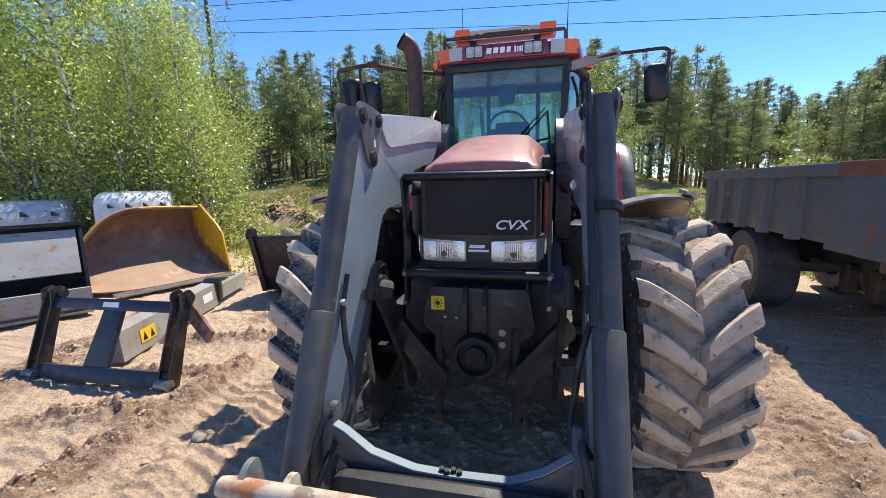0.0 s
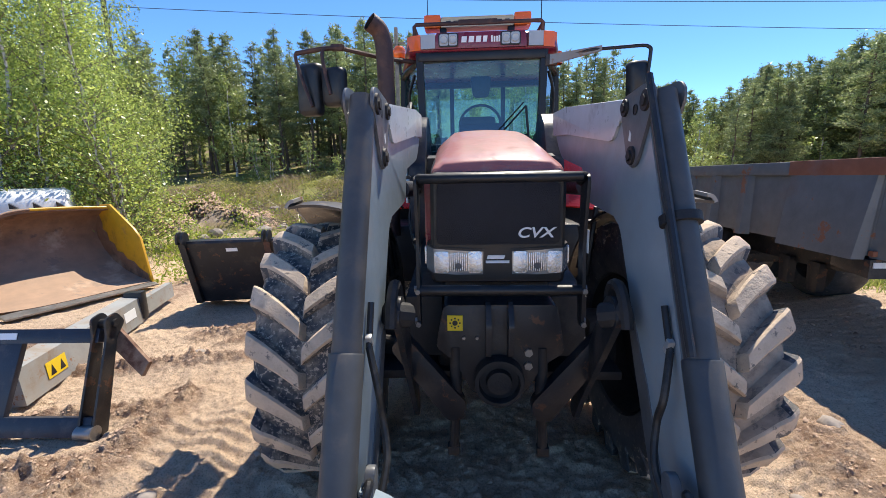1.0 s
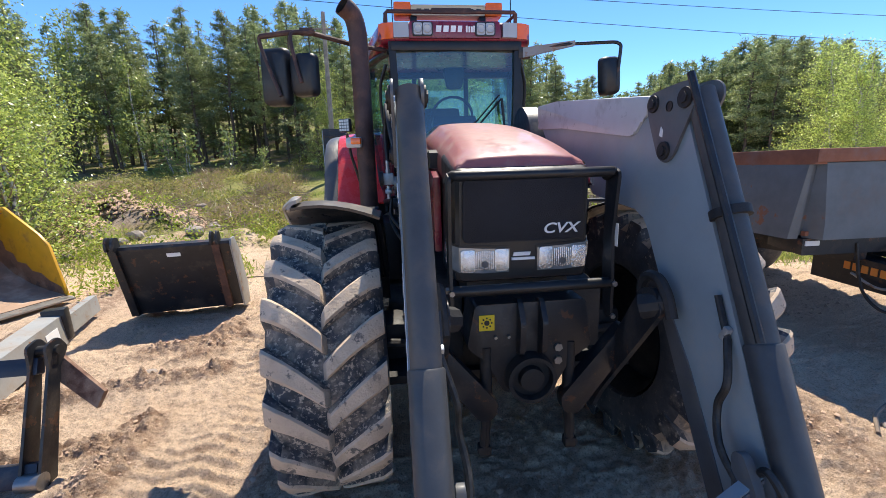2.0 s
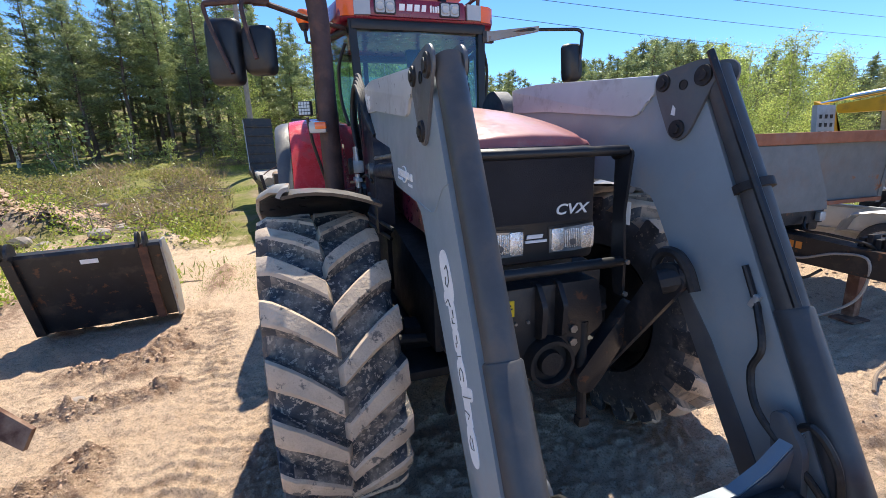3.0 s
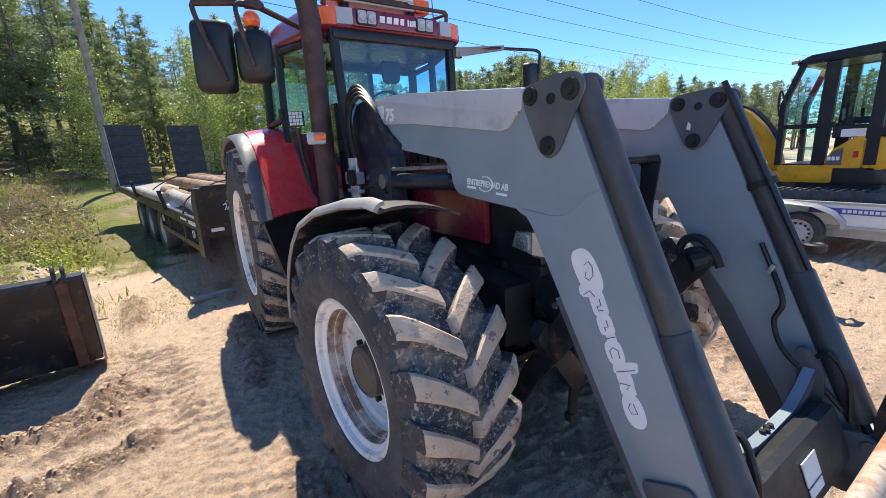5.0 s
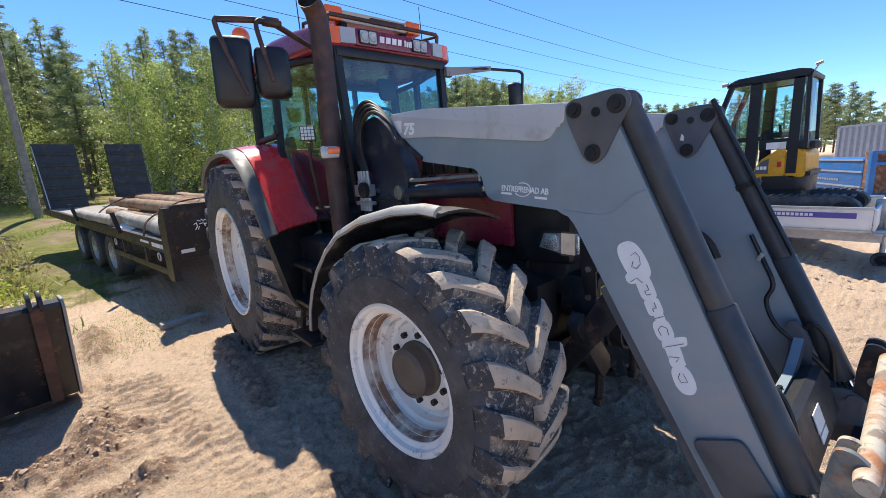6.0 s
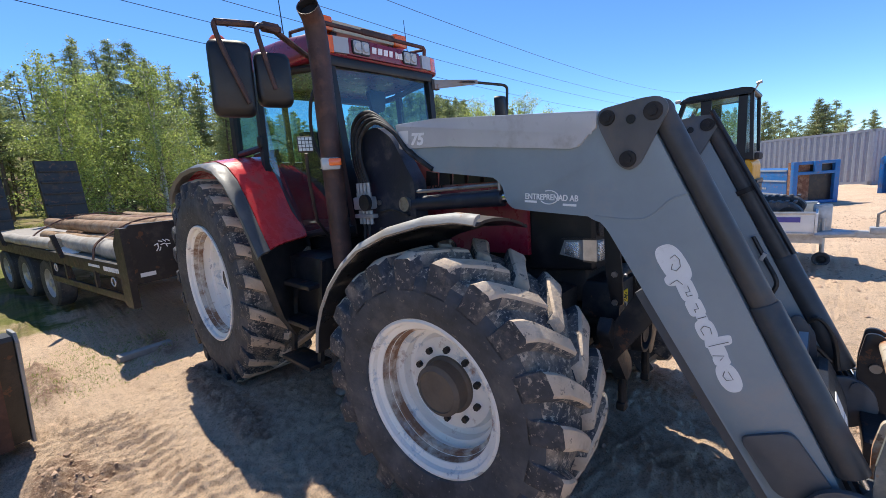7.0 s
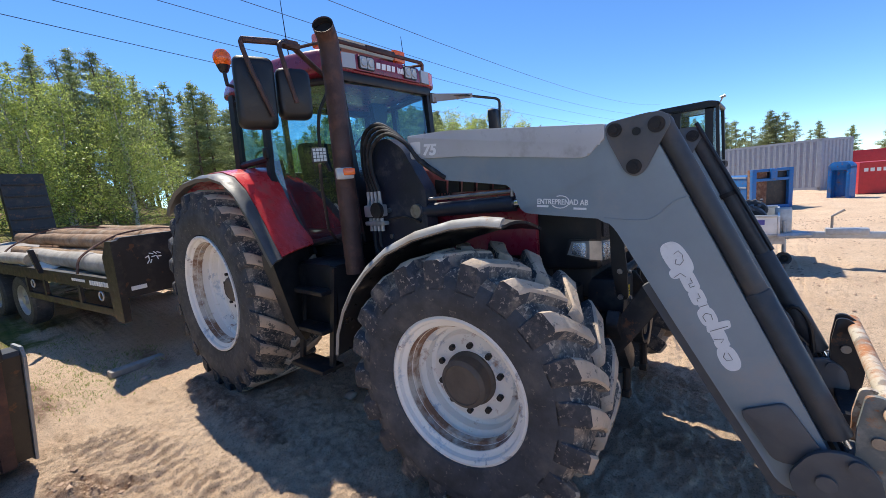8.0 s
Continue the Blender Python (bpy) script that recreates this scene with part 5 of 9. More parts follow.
    for pts_ in (((0.060, -0.006), (0.052, 0.018), (0.075, 0.026), (0.105, 0.018), (0.118, -0.004), (0.105, -0.020), (0.085, -0.006)), ((0.165, -0.052), (0.155, -0.018), (0.180, -0.004)), ((0.190, 0.010), (0.215, 0.010), (0.215, -0.008), (0.232, -0.008), (0.232, 0.012)),
                 ((0.268, 0.010), (0.292, 0.010), (0.292, -0.006), (0.305, -0.006)), ((0.330, 0.024), (0.332, -0.012)), ((0.405, 0.014), (0.378, 0.018), (0.366, 0.0), (0.378, -0.018), (0.404, -0.016)), ((0.448, 0.058), (0.452, -0.018)), ((0.492, -0.020), (0.500, 0.020), (0.515, 0.0)),
                 ((0.565, 0.008), (0.600, 0.012), (0.600, -0.012), (0.580, -0.018), (0.562, -0.004))):
        tube(b, [(s * 0.5648, *along(u, v)) for u, v in pts_], 0.0016, 4)
    pieces("outline", b, "loader_dark", logo)
    # company mark on the arm
    if s < 0:
        lettering("company_words", "ENTREPRENAD AB", 0.042, pose(-0.5635, 2.393, 1.650, 90, 0, -90) @ pose(0, 0, 0, 0, 0, -4), "decal", arm, 0.84, 0.0, 0.0006)
        b = B()
        ring = [(-0.5635, 2.255 + 0.052 * math.cos(radians(a)), 1.654 + 0.034 * math.sin(radians(a))) for a in range(70, 331, 20)]
        tube(b, ring, 0.003, 5)
        part("logo", b, "decal", arm, "pale curved logo mark")
    b = B()
    for y, z in ((2.395, 1.632), (2.18, 1.610)):
        prism(b, [(y, z), (y - 0.07, z - 0.005), (y - 0.07, z + 0.006), (y, z + 0.011)], s * 0.562, s * 0.5645)
    pieces("lettering", b, "decal", arm)
    # plate let into the foot of the arm
    b = B()
    prism(b, rounded([(1.432, 0.66), (1.268, 0.742), (1.138, 0.55), (1.175, 0.47), (1.30, 0.455)], 0.03), s * 0.558, s * 0.580, bevel=0.007)
    part("foot_plate", b, "loader_dark", arm, "darker worn plate on the arm")
    # weld seam round the knee
    b = B()
    tube(b, [(s * 0.562, y, z) for y, z in bend([(2.02, 1.56), (1.86, 1.545), (1.78, 1.56), (1.70, 1.63), (1.635, 1.655)], 4)], 0.004, 5)
    part("weld_seam", b, "loader", arm)
    # tilt cylinder with sleeve in front of the arm
    c0, c1 = Vector((s * 0.512, 1.752, 1.992)), Vector((s * 0.512, 1.10, 0.62))
    d = (c1 - c0).normalized()
    b = B()
    tube(b, [c0 - d * 0.02, c0 + d * 0.9], 0.046, 20)
    cyl = part("tilt_cylinder", b, "cylinder", loader, "dark grey tilt cylinder")
    b = B()
    tube(b, [c0 + d * 0.862, c0 + d * 0.868, c0 + d * 1.525, c0 + d * 1.53], [0.050, 0.054, 0.054, 0.046], 20)
    part("sleeve", b, "cylinder", cyl)
    b = B()
    tube(b, [c0 + d * 1.5, c0 + d * 1.62], 0.028, 12)
    part("piston_rod", b, "chrome", cyl)
    b = B()
    for u in ((0.42,) if s > 0 else ()):
        tube(b, [c0 + d * u, c0 + d * (u + 0.03)], 0.062, 20)
    if s > 0:
        pieces("clamp", b, "castiron", cyl)
    b = B()
    if s > 0:
        tube(b, [c0 + Vector((-s * 0.055, -0.045, 0.0)) - d * 0.09, c0 + Vector((-s * 0.055, -0.06, 0)) + d * 0.83], 0.013, 8)
        pieces("feed_pipe", b, "blackpaint", cyl)
    # foot: links and pivot to the carrier
    b = B()
    prism(b, rounded([(1.20, 0.30), (1.26, 0.42), (1.18, 0.56), (1.08, 0.60), (0.985, 0.55), (0.95, 0.42), (1.05, 0.30)], 0.05), s * 0.585, s * 0.61, bevel=0.006)
    prism(b, rounded([(1.20, 0.30), (1.26, 0.42), (1.18, 0.56), (1.08, 0.60), (0.985, 0.55), (0.95, 0.42), (1.05, 0.30)], 0.05), s * 0.42, s * 0.445, bevel=0.006)
    tube(b, [(s * 0.41, 1.13, 0.44), (s * 0.625, 1.13, 0.44)], 0.035, 16)
    tube(b, [(s * 0.41, 1.04, 0.545), (s * 0.625, 1.04, 0.545)], 0.03, 16)
    part("foot_link", b, "loader_dark", loader, "dark pivot link at the arm foot")
    # hydraulic pipe and hose along the inner face
    b = B()
    tube(b, [(s * 0.462, 1.52, 1.33), (s * 0.462, 1.46, 1.20)], 0.011, 8)
    hp = pieces("feed_pipe", b, "blackpaint", arm)
    b = B()
    tube(b, bend([(s * 0.462, 1.46, 1.20), (s * 0.425, 1.40, 1.08), (s * 0.42, 1.42, 0.98), (s * 0.40, 1.36, 0.86), (s * 0.42, 1.22, 0.74), (s * 0.44, 1.15, 0.66)], 6), 0.012, 8)
    tube(b, bend([(s * 0.462, 1.30, 0.80), (s * 0.42, 1.22, 0.90), (s * 0.44, 1.15, 0.80), (s * 0.44, 1.12, 0.62)], 6), 0.012, 8)
    pieces("hose", b, "hose", arm)
    b = B()
    box(b, (s * 0.462, 1.47, 1.215), (0.022, 0.022, 0.05), (24, 0, 0), bevel=0.005)
    part("fitting", b, "galv", arm)
    # hook on the inner side of the knee
    b = B()
    pts = [(1.66, 1.18), (1.70, 1.26), (1.76, 1.31), (1.83, 1.30), (1.86, 1.24), (1.83, 1.18)]
    tube(b, bend([(s * 0.43, y, z) for y, z in pts], 5), [0.022] * 26, 8)
    tube(b, [(s * 0.45, 1.72, 1.22), (s * 0.38, 1.78, 1.19)], 0.05, 10)
    part("parking_hook", b, "castiron", loader, "black hook")
    # bracing arm from the mounting down to the nose of the tractor
    b = B()
    prism(b, rounded([(1.74, 1.28), (1.82, 1.26), (2.22, 0.62), (2.26, 0.50), (2.18, 0.48), (2.10, 0.62), (1.68, 1.20)], 0.03), s * 0.40, s * 0.425, bevel=0.004)
    part("brace", b, "blackpaint", loader)
    # lift cylinder
    b = B()
    tube(b, [(s * 0.515, 3.30, 1.632), (s * 0.515, 2.56, 1.657)], 0.050, 20)
    lc = part("lift_cylinder", b, "bluegrey", loader, "dark blue-grey lift cylinder")
    b = B()
    tube(b, [(s * 0.515, 2.60, 1.656), (s * 0.515, 2.47, 1.66)], 0.035, 12)
    part("piston_rod", b, "chrome", lc)
    b = B()
    tube(b, [(s * 0.55, 3.22, 1.715), (s * 0.55, 2.56, 1.732)], 0.012, 8)
    tube(b, [(s * 0.55, 2.56, 1.70), (s * 0.55, 2.56, 1.75)], 0.012, 8)
    pieces("feed_pipe", b, "steel", lc)
    # mounting tower beside the bonnet
    b = B()
    prism(b, rounded([(3.26, 1.20), (3.25, 1.56), (3.24, 1.78), (3.33, 1.92), (3.43, 2.09), (3.58, 2.185), (3.72, 2.17), (3.83, 2.07), (3.87, 1.80), (3.84, 1.20)], 0.05), s * 0.44, s * 0.555, bevel=0.012)
    tw = part("mounting_tower", b, "bluegrey", loader, "dark blue mounting tower")
    b = B()
    prism(b, [(2.25, 0.80), (2.25, 1.12), (3.15, 1.25), (3.55, 1.30), (4.3, 1.15), (4.3, 0.72), (3.15, 0.72)], s * 0.27, s * 0.46, bevel=0.01)
    part("subframe", b, "castiron", loader)
    b = B()
    for z in (1.45, 1.65):
        bolt(b, (s * 0.555, 3.62, z), (s, 0, 0), 0.02, 0.016)
    tube(b, [(s * 0.55, 3.33, 1.635), (s * 0.585, 3.33, 1.635)], 0.05, 16)
    pieces("bolt", b, "steel", tw)

for ob in list(loader.children):
    if ob.name.split(".")[0] in ("loader_arm", "tilt_cylinder") and sum(v.co.x for v in ob.data.vertices) > 0:
        ob.matrix_basis = pose(0.02, 0, -0.012)

# cross beam between the arm feet
b = B()
sec = []
for x, z, dz in ((-0.46, 0.86, 0.10), (-0.38, 0.82, 0.15), (-0.28, 0.745, 0.19), (-0.12, 0.70, 0.20), (0.0, 0.695, 0.20), (0.22, 0.70, 0.20), (0.33, 0.75, 0.18), (0.42, 0.82, 0.14), (0.46, 0.86, 0.10)):
    sec.append([(x, 1.242, z - dz * 0.25), (x, 1.246, z - 0.02), (x, 1.292, z - 0.024), (x, 1.30, z - dz * 0.3), (x, 1.31, z - dz), (x, 1.25, z - dz)])
loft(b, sec)
# shadow on the front is put into the darker colour; the lit top stays grey
beam = part("cross_beam", b, "loader_dark", loader, "cross beam darkened for its shaded front, with bolts and paper label")
b = B()
loft(b, [[(q[1][0], 1.249, q[1][2] + 0.002), (q[1][0], 1.289, q[2][2] + 0.002), (q[1][0], 1.289, q[2][2] + 0.010), (q[1][0], 1.249, q[1][2] + 0.010)] for q in sec])
part("top_plate", b, "loader", beam, "dusty grey top plate")
b = B()
for x, y in ((-0.02, 1.272), (0.0, 1.264), (0.022, 1.274), (0.044, 1.268)):
    bolt(b, (x, y, 0.684), (0, 0, 1), 0.011, 0.014)
pieces("bolt", b, "castiron", beam)
b = B()
COVER = [(1.255, 0.665), (1.20, 0.70), (1.165, 0.695), (1.145, 0.66), (1.085, 0.50), (1.10, 0.45), (1.26, 0.46)]
loft(b, [[(x, 1.20 + (y - 1.20) * k, 0.60 + (z - 0.60) * k) for y, z in COVER] for x, k in ((-0.40, 0.72), (-0.375, 0.95), (-0.34, 1.0), (-0.10, 1.0), (0.10, 1.02), (0.35, 1.0), (0.385, 0.95), (0.41, 0.72))])
cvr = part("cover", b, "coverblack", loader, "dusty black plastic cover on the cross beam", smooth=40)
b = B()
for x0, x1, f0, f1 in ((-0.06, 0.07, 0.05, 0.55), (-0.055, 0.068, 0.60, 0.80)):
    q = [(1.1455 + (1.0855 - 1.1455) * f, 0.662 + (0.502 - 0.662) * f) for f in (f0, f1)]
    loft(b, [[(x0, q[0][0] - 0.003, q[0][1]), (x1, q[0][0] - 0.003, q[0][1]), (x1, q[1][0] - 0.003, q[1][1]), (x0, q[1][0] - 0.003, q[1][1])], [(x0, q[0][0] - 0.007, q[0][1] + 0.001), (x1, q[0][0] - 0.007, q[0][1] + 0.001), (x1, q[1][0] - 0.007, q[1][1] + 0.001), (x0, q[1][0] - 0.007, q[1][1] + 0.001)]])
pieces("label", b, "white", cvr, "white printed label")
b = B()
for s in (-1, 1):
    prism(b, rounded([(1.20, 0.60), (1.30, 0.70), (1.33, 0.88), (1.29, 0.90), (1.22, 0.80)], 0.03), s * 0.42, s * 0.45, bevel=0.006)
pieces("gusset", b, "loader_dark", beam)

# tool carrier
b = B()
tube(b, [(-0.645, 0.95, 0.785), (-0.60, 0.95, 0.786), (0.60, 0.95, 0.786), (0.625, 0.95, 0.785)], [0.030, 0.034, 0.034, 0.030], 22)
carrier = part("carrier_tube", b, "pipe", loader, "worn beige-white carrier tube with orange rust")
for x0, x1, mat_, top in ((-0.585, -0.563, "platepaint", 0.845), (-0.447, -0.425, "pipe", 0.812), (0.44, 0.46, "blackpaint", 0.84), (0.498, 0.520, "blackpaint", 0.85)):
    b = B()
    prism(b, rounded([(1.045, 0.34), (1.05, 0.70), (1.03, top), (0.985, top + 0.004), (0.93, top - 0.04), (0.905, 0.74), (0.90, 0.52), (0.92, 0.34)], 0.022, 5), x0, x1, bevel=0.003)
    cp = pieces("carrier_plate", b, mat_, carrier)
    b = B()
    tube(b, [(x0 - 0.012, 0.985, 0.66), (x1 + 0.012, 0.985, 0.66)], 0.024, 14)
    tube(b, [(x0 - 0.012, 1.0, 0.43), (x1 + 0.012, 1.0, 0.43)], 0.02, 12)
    pieces("pin", b, "steel", cp)
b = B()
for s in (-1, 1):
    prism(b, rounded([(0.93, 0.30), (1.02, 0.30), (1.03, 0.42), (0.93, 0.42)], 0.01), s * 0.1, s * 0.62, bevel=0.005)
pieces("lower_bar", b, "blackpaint", carrier)

# valve block and hoses beside the cab, and the plate arms behind the nose
b = B()
box(b, (-0.63, 3.70, 1.655), (0.09, 0.17, 0.09), bevel=0.012)
vb = part("valve_block", b, "galv", loader, "plated hydraulic valve block")
b = B()
box(b, (-0.63, 3.70, 1.56), (0.05, 0.22, 0.03), bevel=0.006)
part("valve_bracket", b, "galv", vb)
for i in range(4):
    y = 3.64 + i * 0.042
    for z0, z1, r_, q in ((1.69, 1.73, 0.018, 6), (1.73, 1.80, 0.013, 8), (1.60, 1.50, 0.014, 8)):
        b = B()
        tube(b, [(-0.63, y, z0), (-0.63, y, z1)], r_, q)
        part("hose_fitting", b, "galv", vb)
b = B()
tube(b, [(-0.665, 3.63, 1.66), (-0.695, 3.63, 1.66)], 0.058, 18)
part("coupler", b, "castiron", vb)
b = B()
for i, (y, up) in enumerate(((3.64, 2.20), (3.685, 2.23), (3.73, 2.26), (3.77, 2.29))):
    x = -0.625 + 0.012 * i
    tube(b, bend([(x, y, 1.79), (x - 0.01, y + 0.05, 1.97), (x, y + 0.03, up - 0.08), (x + 0.01, y - 0.12, up), (x + 0.02, y - 0.30, up - 0.09), (x + 0.035, 3.24, 1.98), (x + 0.06, 3.05, 1.85)], 7), 0.015, 8)
tube(b, bend([(-0.61, 3.70, 1.50), (-0.62, 3.66, 1.36), (-0.56, 3.4, 1.30), (-0.50, 3.0, 1.28)], 6), 0.013, 8)
tube(b, bend([(-0.61, 3.75, 1.50), (-0.63, 3.72, 1.34), (-0.58, 3.5, 1.24), (-0.50, 3.1, 1.20)], 6), 0.013, 8)
tube(b, bend([(-0.60, 3.62, 1.58), (-0.585, 3.45, 1.60), (-0.57, 3.30, 1.56)], 6), 0.010, 6)
pieces("hose", b, "hose", loader, "bundle of black hydraulic hoses")

# ---- ground: one sheet to the horizon ----
def smooth(a, b, v):
    t = np.clip((v - a) / (b - a), 0, 1)
    return t * t * (3 - 2 * t)


def rise(x, y):
    """The broad lie of the land: level yard, rising to the wood behind."""
    up = np.clip((np.asarray(y, float) - 8.0) / 34.0, 0, 1.6) ** 1.6 * 2.6
    up = up + 5.0 * smooth(40, 78, np.asarray(y, float))
    hump = 0.2 * smooth(3.9, 4.7, np.asarray(x, float)) * smooth(9.5, 7.5, np.asarray(x, float)) * smooth(1.2, 2.3, np.asarray(y, float)) * smooth(6.5, 4.6, np.asarray(y, float))
    return hump + up * smooth(16.0, 6.0, np.asarray(x, float) * 1.0) + 0.25 * smooth(-5.5, -9, np.asarray(x, float)) * smooth(2, 8, np.asarray(y, float))


def axis_steps(lo, hi, step, far):
    mid = list(np.arange(lo, hi + step * 0.5, step))
    out, s = [hi], step
    while out[-1] < far:
        s = min(s * 1.13, 25.0)
        out.append(out[-1] + s)
    left, s = [lo], step
    while left[-1] > -far:
        s = min(s * 1.13, 25.0)
        left.append(left[-1] - s)
    return np.array(left[:0:-1] + mid + out[1:])


def value_noise(x, y, s, seed):
    """Smooth random field by bilinear lattice values."""
    rng = np.random.RandomState(seed)
    lat = rng.rand(256, 256)
    u, v = x * s + 1000.0, y * s + 1000.0
    iu, iv = np.floor(u).astype(int), np.floor(v).astype(int)
    fu, fv = u - iu, v - iv
    fu, fv = fu * fu * (3 - 2 * fu), fv * fv * (3 - 2 * fv)
    a = lat[iu % 256, iv % 256] * (1 - fu) + lat[(iu + 1) % 256, iv % 256] * fu
    c = lat[iu % 256, (iv + 1) % 256] * (1 - fu) + lat[(iu + 1) % 256, (iv + 1) % 256] * fu
    return a * (1 - fv) + c * fv


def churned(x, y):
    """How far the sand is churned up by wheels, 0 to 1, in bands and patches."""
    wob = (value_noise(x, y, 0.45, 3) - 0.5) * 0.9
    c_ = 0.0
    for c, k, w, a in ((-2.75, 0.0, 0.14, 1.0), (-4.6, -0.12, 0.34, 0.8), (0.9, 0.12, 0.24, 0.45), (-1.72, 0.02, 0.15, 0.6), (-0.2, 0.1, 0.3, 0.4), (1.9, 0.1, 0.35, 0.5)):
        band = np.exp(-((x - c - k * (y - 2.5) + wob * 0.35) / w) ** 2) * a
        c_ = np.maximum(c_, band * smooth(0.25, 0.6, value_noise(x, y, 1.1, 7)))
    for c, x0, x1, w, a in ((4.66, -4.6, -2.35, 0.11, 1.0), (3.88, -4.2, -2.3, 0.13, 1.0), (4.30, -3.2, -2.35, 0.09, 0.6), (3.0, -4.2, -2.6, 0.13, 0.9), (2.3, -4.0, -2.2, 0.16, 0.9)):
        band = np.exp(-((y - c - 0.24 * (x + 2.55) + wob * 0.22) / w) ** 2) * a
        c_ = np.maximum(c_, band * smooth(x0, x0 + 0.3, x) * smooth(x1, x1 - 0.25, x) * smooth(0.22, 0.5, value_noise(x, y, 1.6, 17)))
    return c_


def relief(x, y):
    """Ruts, churned ridges and tyre prints."""
    near = smooth(14, 8, np.hypot(x + 0.5, y - 3.5))
    wob = (value_noise(x, y, 0.45, 3) - 0.5) * 0.9
    z = (value_noise(x, y, 0.7, 1) - 0.5) * 0.06 + (value_noise(x, y, 2.2, 2) - 0.5) * 0.035
    churn = churned(x, y)
    clod = np.abs(value_noise(x, y, 7.5, 5) - 0.5) * 2
    clod2 = value_noise(x, y, 17.0, 6)
    z = z + near * churn * (0.01 + 0.075 * clod ** 1.4 + 0.055 * clod2 + 0.06 * np.abs(value_noise(x, y, 31.0, 14) - 0.5) * 2)
    for c, k, w, a in ((-2.22, -0.16, 0.36, 1.3), (-3.25, -0.12, 0.28, 0.7), (-1.55, 0.0, 0.26, 0.8), (1.45, 0.05, 0.33, 0.8), (-0.4, 0.03, 0.3, 0.5)):
        pr = np.exp(-((x - c - k * (y - 3)) / w) ** 6) * smooth(0.22, 0.5, value_noise(x, y, 0.6, 15)) * a
        step = (y + 0.35 * np.abs(x - c - 0.05) * np.sign(x - c + 0.12) + wob * 0.3) * 8.6
        frac = step - np.floor(step)
        gone = smooth(0.28, 0.5, value_noise(x, y, 5.0, 19))
        crest = np.exp(-((frac - 0.2) / 0.11) ** 2) + 0.35 * (1 - frac)
        z = z - near * pr * 0.012 + near * pr * 0.026 * crest * (0.5 + 0.5 * gone) * (0.85 + 0.3 * value_noise(x, y, 22.0, 20))
    z = z + near * ((value_noise(x, y, 30.0, 8) - 0.5) * 0.030 + (value_noise(x, y, 9.0, 9) - 0.5) * 0.032)
    z = z + (1 - near) * smooth(60, 30, np.hypot(x, y)) * ((value_noise(x, y, 0.8, 51) - 0.5) * 0.10 + (value_noise(x, y, 2.3, 52) - 0.5) * 0.06)
    under = np.exp(-(((x + 1.235) / 0.30) ** 4 + ((y - 2.63) / 0.26) ** 4)) + np.exp(-(((x - 0.69) / 0.30) ** 4 + ((y - 2.63) / 0.26) ** 4))
    under = under + np.exp(-(((x + 1.22) / 0.36) ** 4 + ((y - 5.5) / 0.34) ** 4)) + np.exp(-(((x - 0.65) / 0.36) ** 4 + ((y - 5.5) / 0.34) ** 4))
    return z * (1 - np.clip(under, 0, 1)) - 0.005 * np.clip(under, 0, 1)


def bare_bank(x, y):
    """The stony heap of bare soil behind the buckets, 0 to 1."""
    return np.exp(-(((x + 8.1) / 1.9) ** 2 + ((y - 11.5) / 1.7) ** 2) ** 1.5) * smooth(0.2, 0.45, value_noise(x, y, 1.3, 61))


def ground_z(x, y):
    x, y = np.asarray(x, float), np.asarray(y, float)
    rough_far = (value_noise(x, y, 0.35, 11) - 0.5) * 0.5 * smooth(11, 18, y) * smooth(12, 4, x)
    bank = smooth(-2.8, -4.0, x + 0.19 * (y - 7)) * smooth(8.2, 10.5, y) * smooth(-11, -8, x)
    heaps = (value_noise(x, y, 0.9, 41) ** 2 * 0.55 + (value_noise(x, y, 2.6, 42) - 0.5) * 0.16 + (value_noise(x, y, 6.5, 43) - 0.5) * 0.08) * bank
    stony = bare_bank(x, y) * (0.30 + 0.25 * value_noise(x, y, 1.6, 62) + 0.22 * value_noise(x, y, 5.0, 63))
    return rise(x, y) + relief(x, y) + rough_far + heaps + stony


